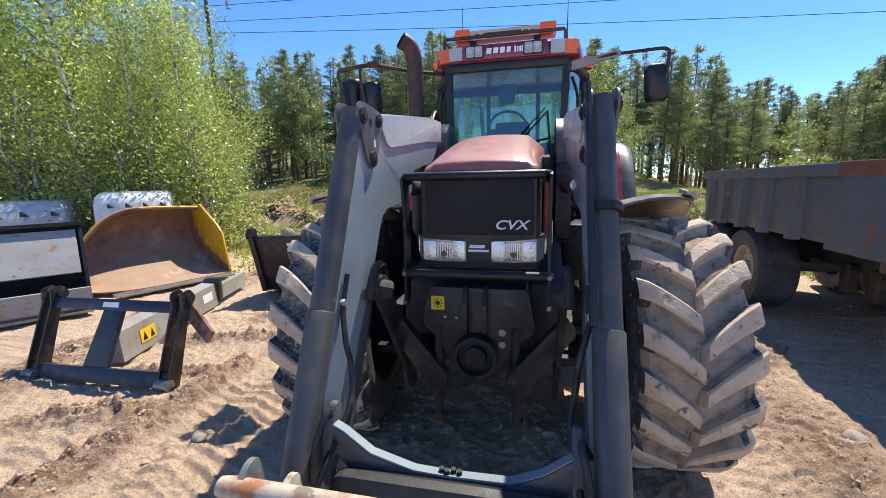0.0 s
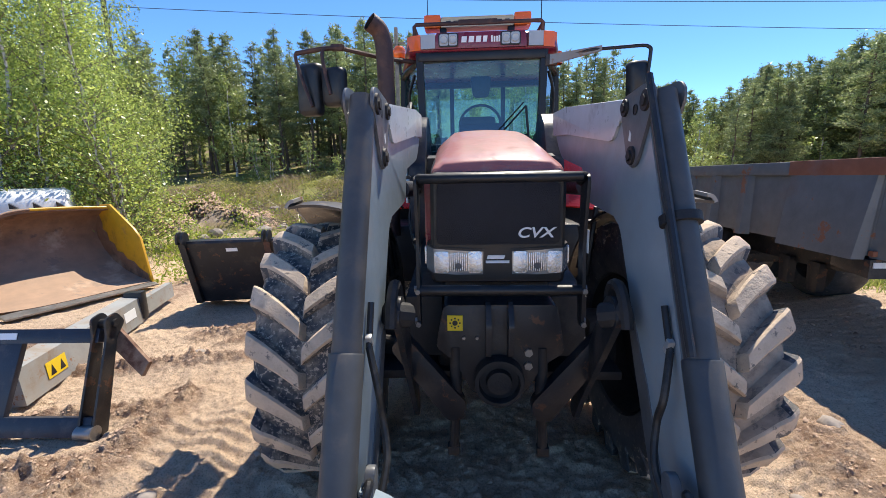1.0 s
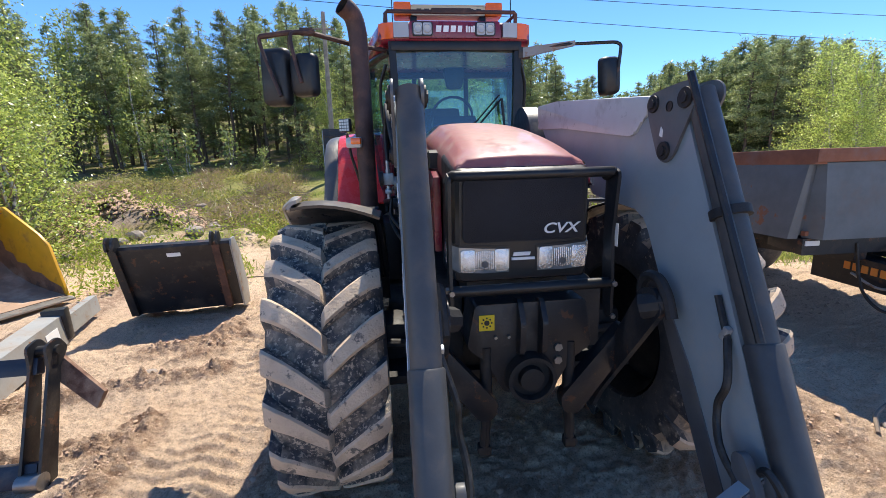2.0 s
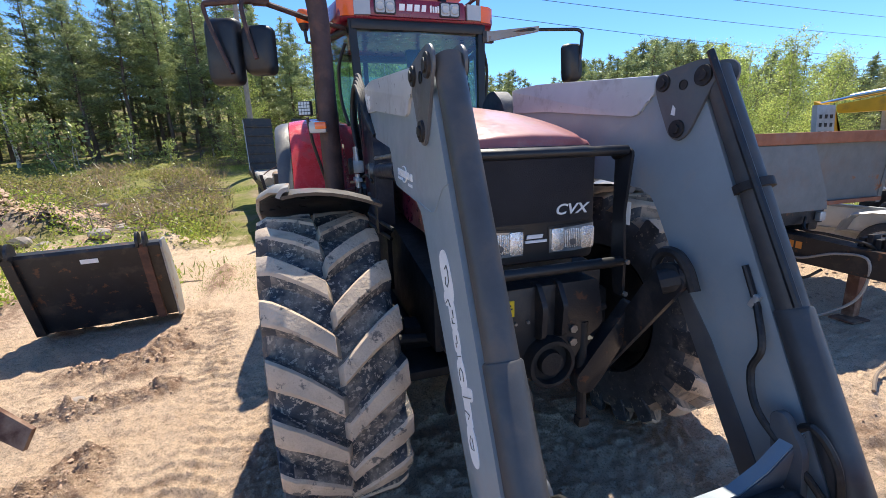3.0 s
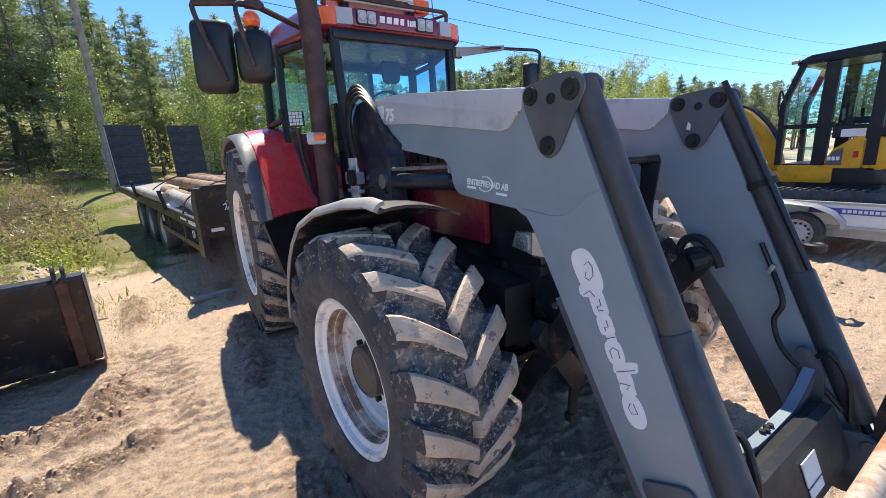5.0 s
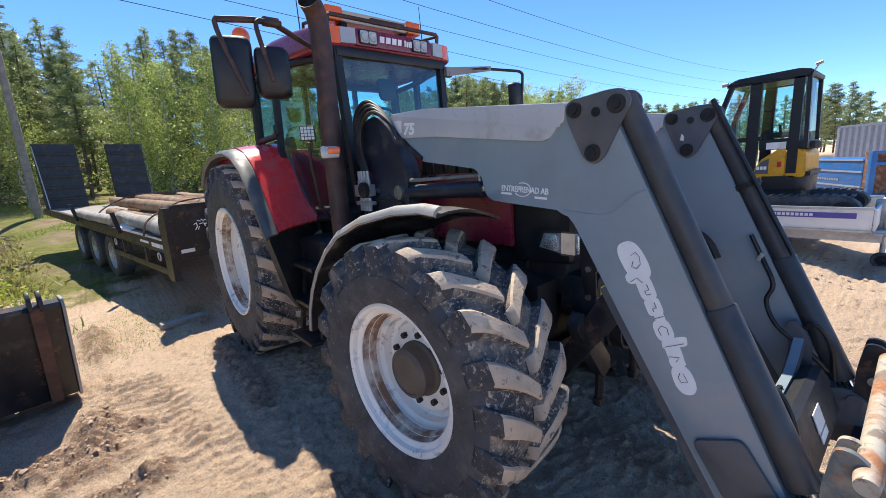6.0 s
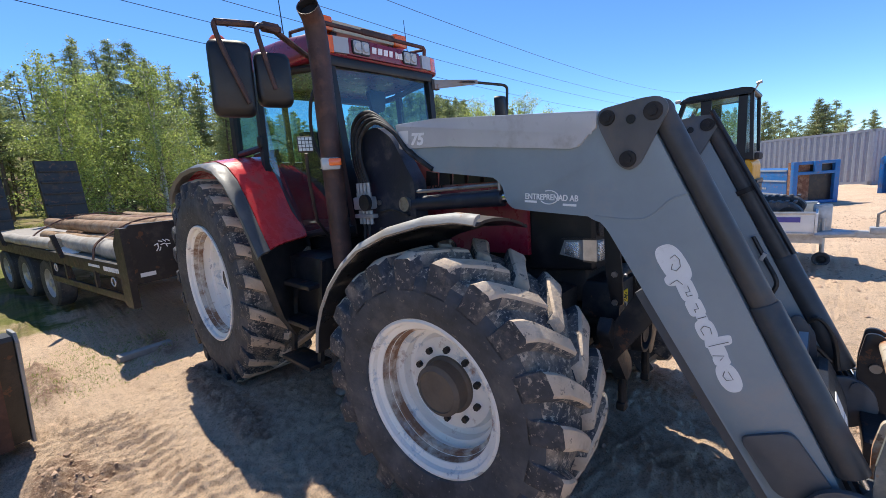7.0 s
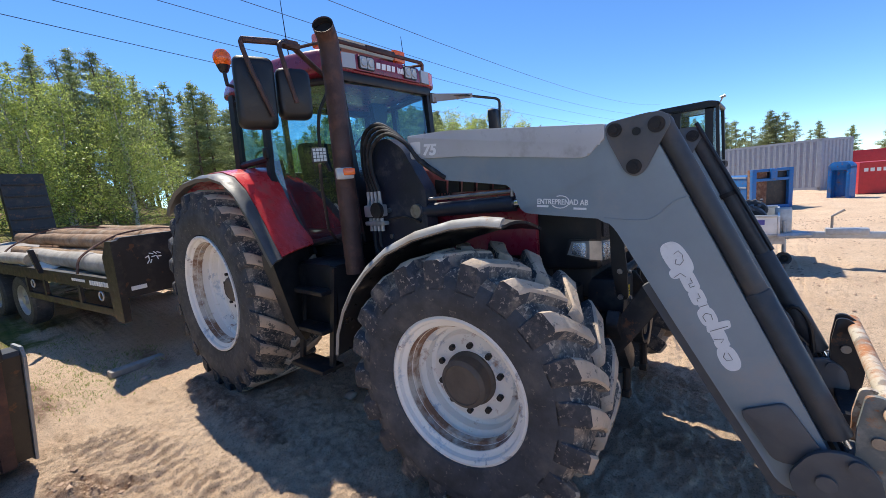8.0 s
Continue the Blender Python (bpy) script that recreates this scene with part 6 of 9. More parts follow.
def ground_material():
    m = bpy.data.materials.new("sandy_yard")
    m.use_nodes = True
    n, l = m.node_tree.nodes, m.node_tree.links
    bsdf = n["Principled BSDF"]
    co = n.new("ShaderNodeTexCoord")

    def nz(s, detail=8.0, rg=0.62, dist=0.0):
        k = n.new("ShaderNodeTexNoise")
        k.inputs["Scale"].default_value, k.inputs["Detail"].default_value, k.inputs["Roughness"].default_value, k.inputs["Distortion"].default_value = s, detail, rg, dist
        l.new(co.outputs["Object"], k.inputs["Vector"])
        return k.outputs["Fac"]

    def rp(v, a, b_, c=0.0, d=1.0):
        k = n.new("ShaderNodeMapRange")
        l.new(v, k.inputs[0])
        for i, q in enumerate((a, b_, c, d)):
            k.inputs[i + 1].default_value = q
        return k.outputs[0]

    def mx(a, b_, f):
        k = n.new("ShaderNodeMix")
        k.data_type = "RGBA"
        for v, i in ((f, 0), (a, 6), (b_, 7)):
            if isinstance(v, tuple):
                k.inputs[i].default_value = (*v, 1)
            else:
                l.new(v, k.inputs[i])
        return k.outputs[2]

    def math_(op, a, b_):
        k = n.new("ShaderNodeMath")
        k.operation, k.use_clamp = op, True
        for v, i in ((a, 0), (b_, 1)):
            if isinstance(v, (int, float)):
                k.inputs[i].default_value = v
            else:
                l.new(v, k.inputs[i])
        return k.outputs[0]

    sand = mx((0.72, 0.515, 0.355), (0.90, 0.69, 0.505), rp(nz(1.3), 0.3, 0.7))
    sand = mx(sand, (0.34, 0.215, 0.135), rp(nz(2.6, 10, 0.72), 0.55, 0.69, 0.0, 0.5))
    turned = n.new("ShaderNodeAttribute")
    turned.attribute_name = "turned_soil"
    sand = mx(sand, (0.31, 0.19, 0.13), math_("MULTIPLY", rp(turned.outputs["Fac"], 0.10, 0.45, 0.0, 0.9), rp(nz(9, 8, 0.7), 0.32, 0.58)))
    sand = mx(sand, (0.62, 0.52, 0.42), rp(nz(55, 3), 0.60, 0.75, 0.0, 0.6))
    sand = mx(sand, (0.22, 0.15, 0.105), rp(nz(38, 3), 0.63, 0.74, 0.0, 0.5))
    vor = n.new("ShaderNodeTexVoronoi")
    vor.inputs["Scale"].default_value = 45
    l.new(co.outputs["Object"], vor.inputs["Vector"])
    sand = mx(sand, (0.44, 0.385, 0.335), rp(vor.outputs["Distance"], 0.16, 0.10, 0.0, 0.7))
    sand = mx(sand, (0.20, 0.13, 0.085), rp(nz(85, 5, 0.75), 0.50, 0.68, 0.0, 0.75))
    sand = mx(sand, (0.92, 0.76, 0.58), rp(nz(64, 5, 0.75), 0.55, 0.70, 0.0, 0.65))
    sand = mx(sand, (0.36, 0.225, 0.15), rp(nz(14, 8, 0.75), 0.54, 0.66, 0.0, 0.55))
    sep = n.new("ShaderNodeSeparateXYZ")
    l.new(co.outputs["Object"], sep.inputs[0])
    back = rp(sep.outputs[1], 7.0, 13.0)
    side = rp(sep.outputs[0], -1.2, -2.6)
    right = rp(sep.outputs[0], 16.0, 8.0)
    deep = math_("MULTIPLY", rp(sep.outputs[1], 12.0, 17.0), right)
    cover = math_("MAXIMUM", math_("MULTIPLY", back, side), deep)
    patch = math_("MULTIPLY", math_("ADD", cover, rp(nz(0.9, 8, 0.65), 0.3, 0.7, -0.35, 0.35)), rp(cover, 0.02, 0.25))
    soil = mx((0.24, 0.17, 0.11), (0.38, 0.30, 0.20), rp(nz(2.2), 0.35, 0.65))
    green = mx((0.15, 0.18, 0.045), (0.28, 0.26, 0.09), rp(nz(4.0), 0.35, 0.65))
    floor_ = mx(green, soil, rp(nz(0.45, 8, 0.6), 0.47, 0.60))
    colour = mx(sand, floor_, rp(patch, 0.35, 0.6))
    stony = n.new("ShaderNodeAttribute")
    stony.attribute_name = "bare_bank"
    rubble = mx((0.19, 0.145, 0.12), (0.40, 0.33, 0.285), rp(nz(7, 10, 0.72), 0.35, 0.65))
    colour = mx(colour, rubble, rp(stony.outputs["Fac"], 0.15, 0.45, 0.0, 0.95))
    l.new(colour, bsdf.inputs["Base Color"])
    bsdf.inputs["Roughness"].default_value = 0.95
    bsdf.inputs["Specular IOR Level"].default_value = 0.15
    bp = n.new("ShaderNodeBump")
    bp.inputs["Strength"].default_value, bp.inputs["Distance"].default_value = 0.9, 0.045
    add = n.new("ShaderNodeMath")
    l.new(nz(30, 12, 0.78), add.inputs[0])
    l.new(nz(6, 8, 0.7), add.inputs[1])
    l.new(add.outputs[0], bp.inputs["Height"])
    fine = n.new("ShaderNodeBump")
    fine.inputs["Strength"].default_value, fine.inputs["Distance"].default_value = 0.8, 0.012
    l.new(math_("ADD", rp(vor.outputs["Distance"], 0.0, 0.35, 0.6, 0.0), nz(110, 6, 0.7)), fine.inputs["Height"])
    l.new(bp.outputs[0], fine.inputs["Normal"])
    l.new(fine.outputs[0], bsdf.inputs["Normal"])
    return m


M["ground"] = ground_material()
gx, gy = axis_steps(-4.4, 2.6, 0.017, 900), axis_steps(1.0, 5.6, 0.017, 900)
X, Y = np.meshgrid(gx, gy)
Z = ground_z(X, Y)
verts = np.stack([X.ravel(), Y.ravel(), Z.ravel()], 1)
nx, ny = len(gx), len(gy)
idx = np.arange(nx * ny).reshape(ny, nx)
quads = np.stack([idx[:-1, :-1].ravel(), idx[:-1, 1:].ravel(), idx[1:, 1:].ravel(), idx[1:, :-1].ravel()], 1)


def fast_mesh(name, v, f, material):
    """A mesh straight from arrays of corners and equal-sided faces."""
    me = bpy.data.meshes.new(name)
    v, f = np.asarray(v, np.float32), np.asarray(f, np.int32)
    me.vertices.add(len(v))
    me.vertices.foreach_set("co", v.ravel())
    me.loops.add(f.size)
    me.loops.foreach_set("vertex_index", f.ravel())
    me.polygons.add(len(f))
    me.polygons.foreach_set("loop_start", np.arange(0, f.size, f.shape[1], dtype=np.int32))
    me.update(calc_edges=True)
    me.materials.append(M[material])
    return me


gm = fast_mesh("ground", verts, quads, "ground")
gm.polygons.foreach_set("use_smooth", [True] * len(gm.polygons))
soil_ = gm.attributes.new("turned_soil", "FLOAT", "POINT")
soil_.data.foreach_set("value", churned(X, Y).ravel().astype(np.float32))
stony_ = gm.attributes.new("bare_bank", "FLOAT", "POINT")
stony_.data.foreach_set("value", bare_bank(X, Y).ravel().astype(np.float32))
tagged(new("ground", gm), "rutted sandy yard with clods and tyre tracks", "ground", kind="structure")


# ---- trees ----
def needles(centres, length, width, rng, up=0.25):
    """Narrow three-cornered sprays of needles at the given places."""
    k = len(centres)
    a = rng.normal(size=(k, 3))
    a[:, 2] = a[:, 2] * 0.6 + up
    a /= np.linalg.norm(a, axis=1)[:, None]
    c = np.cross(a, rng.normal(size=(k, 3)))
    c /= np.linalg.norm(c, axis=1)[:, None]
    s = rng.uniform(0.6, 1.35, (k, 1))
    v = np.stack([centres + c * s * width, centres - c * s * width, centres + a * s * length], 1).reshape(-1, 3)
    return v, np.arange(3 * k).reshape(-1, 3)


def leaf_cards(centres, size, rng, aspect=1.0, flat=0.0):
    """Small four-cornered leaves at the given places, turned at random. Returns corners and faces."""
    k = len(centres)
    a = rng.normal(size=(k, 3))
    a[:, 2] *= 1 - flat
    a /= np.linalg.norm(a, axis=1)[:, None]
    c = np.cross(a, rng.normal(size=(k, 3)))
    c /= np.linalg.norm(c, axis=1)[:, None]
    s = size * rng.uniform(0.6, 1.35, (k, 1))
    u, w = a * s * aspect, c * s
    v = np.stack([centres - u, centres - w * 0.55, centres + u, centres + w * 0.55], 1).reshape(-1, 3)
    return v, np.arange(4 * k).reshape(-1, 4)


def limb(bm, p, q, r0, r1, rng, n=4, seg=5, mat=0):
    p, q = Vector(p), Vector(q)
    pts = [p.lerp(q, i / n) + Vector(rng.normal(size=3)) * (q - p).length * 0.025 * (0 < i < n) for i in range(n + 1)]
    tube(bm, pts, [r0 + (r1 - r0) * i / n for i in range(n + 1)], seg, mat=mat)
    return pts


def pine_meshes(h, seed, low=0.42, lean=0.02, spread=0.17, mat="needles", m=15):
    rng = np.random.RandomState(seed)
    bm = B()
    top = Vector((rng.normal() * lean * h, rng.normal() * lean * h, h))
    pts = [Vector((0, 0, -0.3)).lerp(top, i / 7) + Vector((rng.normal() * 0.05, rng.normal() * 0.05, 0)) for i in range(8)]
    tube(bm, pts, [0.013 * h * (1 - 0.9 * i / 7) + 0.012 for i in range(8)], 7)
    cs = []
    nb = int((54 if m > 9 else 36) + 12 * rng.rand())
    for i in range(nb):
        f = low + (1 - low) * ((i + rng.rand()) / nb) ** 0.9
        k = min(f * 7, 6.999)
        base = pts[int(k)].lerp(pts[int(k) + 1], k - int(k))
        a = rng.rand() * 6.283
        shape = (1 - ((f - low) / (1 - low))) ** 0.75 * (0.55 + 0.45 * min(1, (f - low) * 8 + 0.2))
        ln = h * spread * shape * rng.uniform(0.6, 1.15) + 0.2
        tip = base + Vector((math.cos(a) * ln, math.sin(a) * ln, ln * rng.uniform(-0.05, 0.45)))
        limb(bm, base, tip, 0.02 + 0.012 * ln, 0.008, rng, 2, 3)
        n_c = max(2, int(ln * (4.2 if m > 9 else 2.0)))
        for j in range(n_c):
            t = 0.25 + 0.75 * (j + rng.rand()) / n_c
            c = np.array(base.lerp(tip, t))
            cs.append(c + rng.normal(size=(m, 3)) * np.array([0.20, 0.20, 0.085]) * (0.7 + 0.25 * ln))
    for i in range(5):
        cs.append(np.array(pts[-1]) + rng.normal(size=(6, 3)) * np.array([0.12, 0.12, 0.2]))
    for i in range(int(rng.rand() * 14) + 6):
        f = rng.uniform(0.15, low)
        k = f * 7
        base = pts[int(k)].lerp(pts[int(k) + 1], k - int(k))
        a, ln = rng.rand() * 6.283, rng.uniform(0.4, 1.2)
        limb(bm, base, base + Vector((math.cos(a) * ln, math.sin(a) * ln, -0.1 * ln)), 0.014, 0.005, rng, 2, 3)
    v, f = needles(np.concatenate(cs), 0.20 if m > 9 else 0.42, 0.030 if m > 9 else 0.065, rng)
    return put("trunk", bm, "pine_bark"), fast_mesh("crown", v, f, mat)


def spruce_meshes(h, seed):
    return pine_meshes(h, seed, low=0.12, lean=0.008, spread=0.20, mat="spruce", m=24)


def birch_meshes(h, seed, leaves=5200, size=0.05, stems=1, low=0.12, mat="birch"):
    rng = np.random.RandomState(seed)
    bm = B()
    cs = []
    for s in range(stems):
        top = Vector((rng.normal() * 0.08 * h, rng.normal() * 0.08 * h, h * rng.uniform(0.75, 1.0)))
        root = Vector((rng.normal() * 0.2 * (stems > 1), rng.normal() * 0.2 * (stems > 1), -0.3))
        pts = [root.lerp(top, i / 8) + Vector((rng.normal() * 0.07, rng.normal() * 0.07, 0)) for i in range(9)]
        tube(bm, pts, [0.0095 * h * (1 - 0.92 * i / 8) + 0.010 for i in range(9)], 7)
        nb = 40 if leaves > 2000 else 26
        for i in range(nb):
            f = low + (1 - low) * (i + rng.rand()) / nb
            k = min(f * 8, 7.999)
            base = pts[int(k)].lerp(pts[int(k) + 1], k - int(k))
            a = rng.rand() * 6.283
            ln = h * 0.22 * (1.15 - f) * rng.uniform(0.6, 1.2) + 0.3
            tip = base + Vector((math.cos(a) * ln, math.sin(a) * ln, ln * rng.uniform(0.25, 0.9)))
            limb(bm, base, tip, 0.008 + 0.006 * ln, 0.003, rng, 3 if leaves > 2000 else 2, 4 if leaves > 2000 else 3, mat=1)
            per = max(6, int(leaves / stems / nb * (0.4 + ln)))
            t = rng.uniform(0.2, 1.05, per)
            c = np.outer(1 - t, np.array(base)) + np.outer(t, np.array(tip))
            clump = rng.randint(0, 5, per)
            off = rng.normal(size=(5, 3)) * 0.22 * (0.5 + 0.5 * ln)
            cs.append(c + off[clump] + rng.normal(size=(per, 3)) * 0.15 - np.array([0, 0, 0.12]) * t[:, None])
    v, f = leaf_cards(np.concatenate(cs), size, rng, 1.1)
    return put("trunk", bm, ["birch_bark", "twig"]), fast_mesh("crown", v, f, mat)


def tree(name, meshes, x, y, rz, s, label, category="tree", group=""):
    m = pose(x, y, float(rise(x, y)) - 0.05, 0, 0, rz) @ Matrix.Diagonal((s, s, s, 1))
    t = new(name)
    t.matrix_basis = m
    tagged(t, label, category, group)
    for n_, me in zip(("trunk", "crown"), meshes):
        o = new(n_, me)
        o.parent = t
    return t


PINES = [pine_meshes(13.0 + i % 3, 20 + i, 0.30 + 0.05 * (i % 4), spread=0.185, m=42) for i in range(8)]
FAR_PINES = [pine_meshes(13.0 + i, 40 + i, 0.14 + 0.06 * i, spread=0.21, m=9) for i in range(4)]
SPRUCES = [spruce_meshes(12.0, 60 + i) for i in range(3)]
FAR_BIRCHES = [birch_meshes(11.0, 80 + i, 1900, 0.095, mat="farbirch") for i in range(4)]
FAR_BUSHES = [birch_meshes(3.4, 110 + i, 260, 0.13, 2, 0.03, mat="farbirch") for i in range(2)]
NEAR_BIRCHES = [birch_meshes(9.0, 90 + i, 5200, 0.040, 1, 0.16) for i in range(4)]
BUSHES = [birch_meshes(3.4, 100 + i, 5600, 0.034, 4, 0.03) for i in range(3)]
RIGHT_BIRCHES = [birch_meshes(9.0, 130 + i, 8200, 0.048, 2, 0.08) for i in range(2)]
FAR_WOOD = []
BROAD_PINES = [pine_meshes(9.0, 150 + i, 0.10 + 0.06 * i, spread=0.25, m=30) for i in range(4)]
SKYLINE = ((-30, 4.0), (-12, 3.6), (-5, 3.4), (1, 4.9), (6, 5.6), (18, 5.7), (23, 5.8), (27, 7.0), (31, 7.7), (35, 8.8), (40, 9.9), (45, 11.2), (48, 11.9), (51, 10.5), (55, 10.8), (58, 9.4), (60, 7.2), (63, 9.6), (66, 9.8), (69, 13.6),
           (72, 14.8), (76, 16.3), (80, 16.2), (84, 16.9), (88, 14.2), (92, 15.8), (97, 18.0), (103, 19.6), (108, 18.8), (112, 17.2), (118, 17.2), (123, 15.8), (128, 15.0), (170, 14.0))


def tall(x, y, share):
    """Height of a tree at x, y whose top stands at a share of the skyline's angle as seen from the yard."""
    a = math.degrees(math.atan2(y - 0.6, x + 1.0))
    e = float(np.interp(a, [k for k, _ in SKYLINE], [k for _, k in SKYLINE]))
    return 1.75 + math.hypot(x + 1.0, y - 0.6) * math.tan(radians(e * share)) - float(rise(x, y))


rng = random.Random(11)
PL = "slender pine with bare lower trunk in the wood"
for i in range(450):
    row = i % 6
    x = -58 + 116 * ((i // 6) + rng.random()) / 75
    y = 32 + row * 4.0 + rng.uniform(-2.2, 2.2)
    if x < -16:
        y -= min(9, (-16 - x) * 0.4)
    if x > 14:
        y += (x - 14) * 0.35
    k = rng.random()
    if row > 2:
        FAR_WOOD.append((i % 4, x, y, rng.uniform(0, 360), tall(x, y, rng.uniform(0.72, 0.98)) / (13.0 + i % 4)))
    elif k < 0.66:
        tree("pine_tree", PINES[i % 8], x, y, rng.uniform(0, 360), tall(x, y, rng.uniform(0.74, 1.02)) / (13.0 + i % 8 % 3), PL, group="pines of the wood")
    elif k < 0.86:
        tree("spruce_tree", SPRUCES[i % 3], x, y, rng.uniform(0, 360), tall(x, y, rng.uniform(0.5, 0.95)) / 12.0, "dark spruce in the wood", group="spruces of the wood")
    else:
        tree("birch_tree", FAR_BIRCHES[i % 4], x, y - 3, rng.uniform(0, 360), tall(x, y - 3, rng.uniform(0.6, 0.95)) / 10.0, "fresh green birch in front of the pines", group="birches of the wood")
for i in range(92):
    x = -50 + 96 * ((i * 0.61803 + 0.3) % 1.0)
    y = 29 + (rng.uniform(-2, 3) if i % 3 == 0 else rng.uniform(3, 22)) + max(0, x - 14) * 0.35
    tree("young_tree", FAR_BUSHES[i % 2], x, y, rng.uniform(0, 360), rng.uniform(0.4, 1.0), "low undergrowth at the edge of the wood", "bush", "undergrowth of the wood")
for i in range(150):
    a = radians(rng.uniform(21, 58))
    d = rng.uniform(39, 60)
    if d < 47:
        tree("pine_tree", BROAD_PINES[i % 4], d * math.cos(a), d * math.sin(a), rng.uniform(0, 360), tall(d * math.cos(a), d * math.sin(a), rng.uniform(0.72, 1.0)) / 9.0, "pine of the wood beyond the yard", group="pines beyond the yard")
    else:
        FAR_WOOD.append((i % 4, d * math.cos(a), d * math.sin(a), rng.uniform(0, 360), tall(d * math.cos(a), d * math.sin(a), rng.uniform(0.75, 1.0)) / (13.0 + i % 4)))
for i in range(50):
    a = radians(rng.uniform(8, 22))
    d = rng.uniform(60, 75)
    FAR_WOOD.append((i % 4, d * math.cos(a), d * math.sin(a), rng.uniform(0, 360), tall(d * math.cos(a), d * math.sin(a), rng.uniform(0.75, 1.0)) / (13.0 + i % 4)))
for i in range(54):
    a = radians(rng.uniform(-26, 9))
    d = rng.uniform(72, 96)
    tree("pine_tree", BROAD_PINES[i % 4], d * math.cos(a), d * math.sin(a), rng.uniform(0, 360), tall(d * math.cos(a), d * math.sin(a), rng.uniform(0.6, 1.05)) / 9.0, "distant pine beyond the yard", group="distant pines")


def far_wood(places):
    """The trees further back, past counting, as one mesh."""
    vs, fs, ms, at = [], [], [], 0
    flat = []
    for pair in FAR_PINES:
        for k, me in enumerate(pair):
            me.calc_loop_triangles()
            co = np.zeros(len(me.vertices) * 3)
            me.vertices.foreach_get("co", co)
            tr = np.zeros(len(me.loop_triangles) * 3, np.int32)
            me.loop_triangles.foreach_get("vertices", tr)
            flat.append((co.reshape(-1, 3), tr.reshape(-1, 3), k))
    for i, x, y, rz, s in places:
        c, q = math.cos(radians(rz)) * s, math.sin(radians(rz)) * s
        for co, tr, k in flat[2 * i:2 * i + 2]:
            vs.append(np.stack([co[:, 0] * c - co[:, 1] * q + x, co[:, 0] * q + co[:, 1] * c + y, co[:, 2] * s + float(rise(x, y)) - 0.05], 1))
            fs.append(tr + at)
            ms.append(np.full(len(tr), k, np.int32))
            at += len(co)
    me = fast_mesh("far_woods", np.concatenate(vs), np.concatenate(fs), "pine_bark")
    me.materials.append(M["needles"])
    me.polygons.foreach_set("material_index", np.concatenate(ms))
    tagged(new("far_woods", me), "pine wood going on behind the first trees", "woods", kind="stuff")


far_wood(FAR_WOOD)
NB = "young birch with thin white stem and fresh leaves"
for x, y, s, k in ((-8.3, 8.6, 0.60, 0), (-8.9, 9.6, 0.66, 1), (-9.0, 7.7, 0.66, 2), (-9.9, 8.9, 0.85, 3), (-10.2, 10.6, 0.9, 1), (-11.0, 8.0, 1.0, 0), (-11.8, 9.8, 1.1, 2), (-12.0, 6.9, 1.1, 3), (-12.0, 12.2, 1.1, 0),
                   (-13.4, 8.4, 1.2, 1), (-14.2, 10.6, 1.2, 2), (-14.8, 6.6, 1.2, 0), (-16.0, 9.0, 1.2, 3), (-15.5, 13.0, 1.3, 1), (-18.0, 7.0, 1.3, 2), (-18.5, 11.0, 1.3, 0), (-13.0, 14.5, 1.0, 3)):
    tree("birch_tree", NEAR_BIRCHES[k], x, y, x * 77 % 360, s, NB, group="birches beside the yard")
for x, y, s, k in ((-7.5, 8.2, 0.95, 0), (-8.1, 9.0, 0.9, 1), (-8.6, 7.6, 1.0, 2), (-9.4, 7.1, 1.0, 1), (-10.4, 6.7, 1.1, 0), (-9.0, 10.0, 0.9, 1), (-11.8, 6.2, 1.1, 2), (-10.0, 11.4, 0.8, 2), (-13.4, 5.6, 1.1, 1)):
    tree("birch_bush", BUSHES[k], x, y, x * 131 % 360, s, "dense bright green birch scrub", "bush", "scrub beside the yard")
for x, y, s, k in ((-0.3, 26.0, 0.88, 0), (3.4, 26.0, 0.95, 1), (1.2, 28.5, 0.9, 1), (-4.5, 27.0, 0.8, 0)):
    tree("birch_tree", RIGHT_BIRCHES[k], x, y, x * 31 % 360, s, "bright leafy birch at the edge of the wood", group="birches of the wood")
for x, y, s, k in ((17.0, 14.5, 0.70, 0), (19.8, 15.0, 0.78, 1), (22.5, 15.0, 0.72, 1), (18.6, 17.0, 0.8, 0)):
    tree("birch_tree", RIGHT_BIRCHES[k], x, y, x * 31 % 360, s, "bright leafy birch behind the tipper trailer", group="birches beyond the trailer")


# ---- low growth ----
def scatter(n, x0, x1, y0, y1, seed, keep):
    r = np.random.RandomState(seed)
    x, y = r.uniform(x0, x1, n), r.uniform(y0, y1, n)
    m = keep(x, y) > r.rand(n)
    return x[m], y[m], r


def blades(name, x, y, r, h0, h1, w, material, label, category, lean=0.5):
    """Narrow leaves standing on the ground, three corners each."""
    k = len(x)
    z = ground_z(x, y)
    a = r.rand(k) * 6.2832
    h = r.uniform(h0, h1, k)
    p = np.stack([x, y, z - 0.01], 1)
    d = np.stack([np.cos(a), np.sin(a), np.zeros(k)], 1) * (w * r.uniform(0.6, 1.4, k))[:, None]
    t = p + np.stack([r.normal(size=k) * h * lean, r.normal(size=k) * h * lean, h], 1)
    v = np.stack([p - d, p + d, t], 1).reshape(-1, 3)
    tagged(new(name, fast_mesh(name, v, np.arange(3 * k).reshape(-1, 3), material)), label, category, kind="stuff")


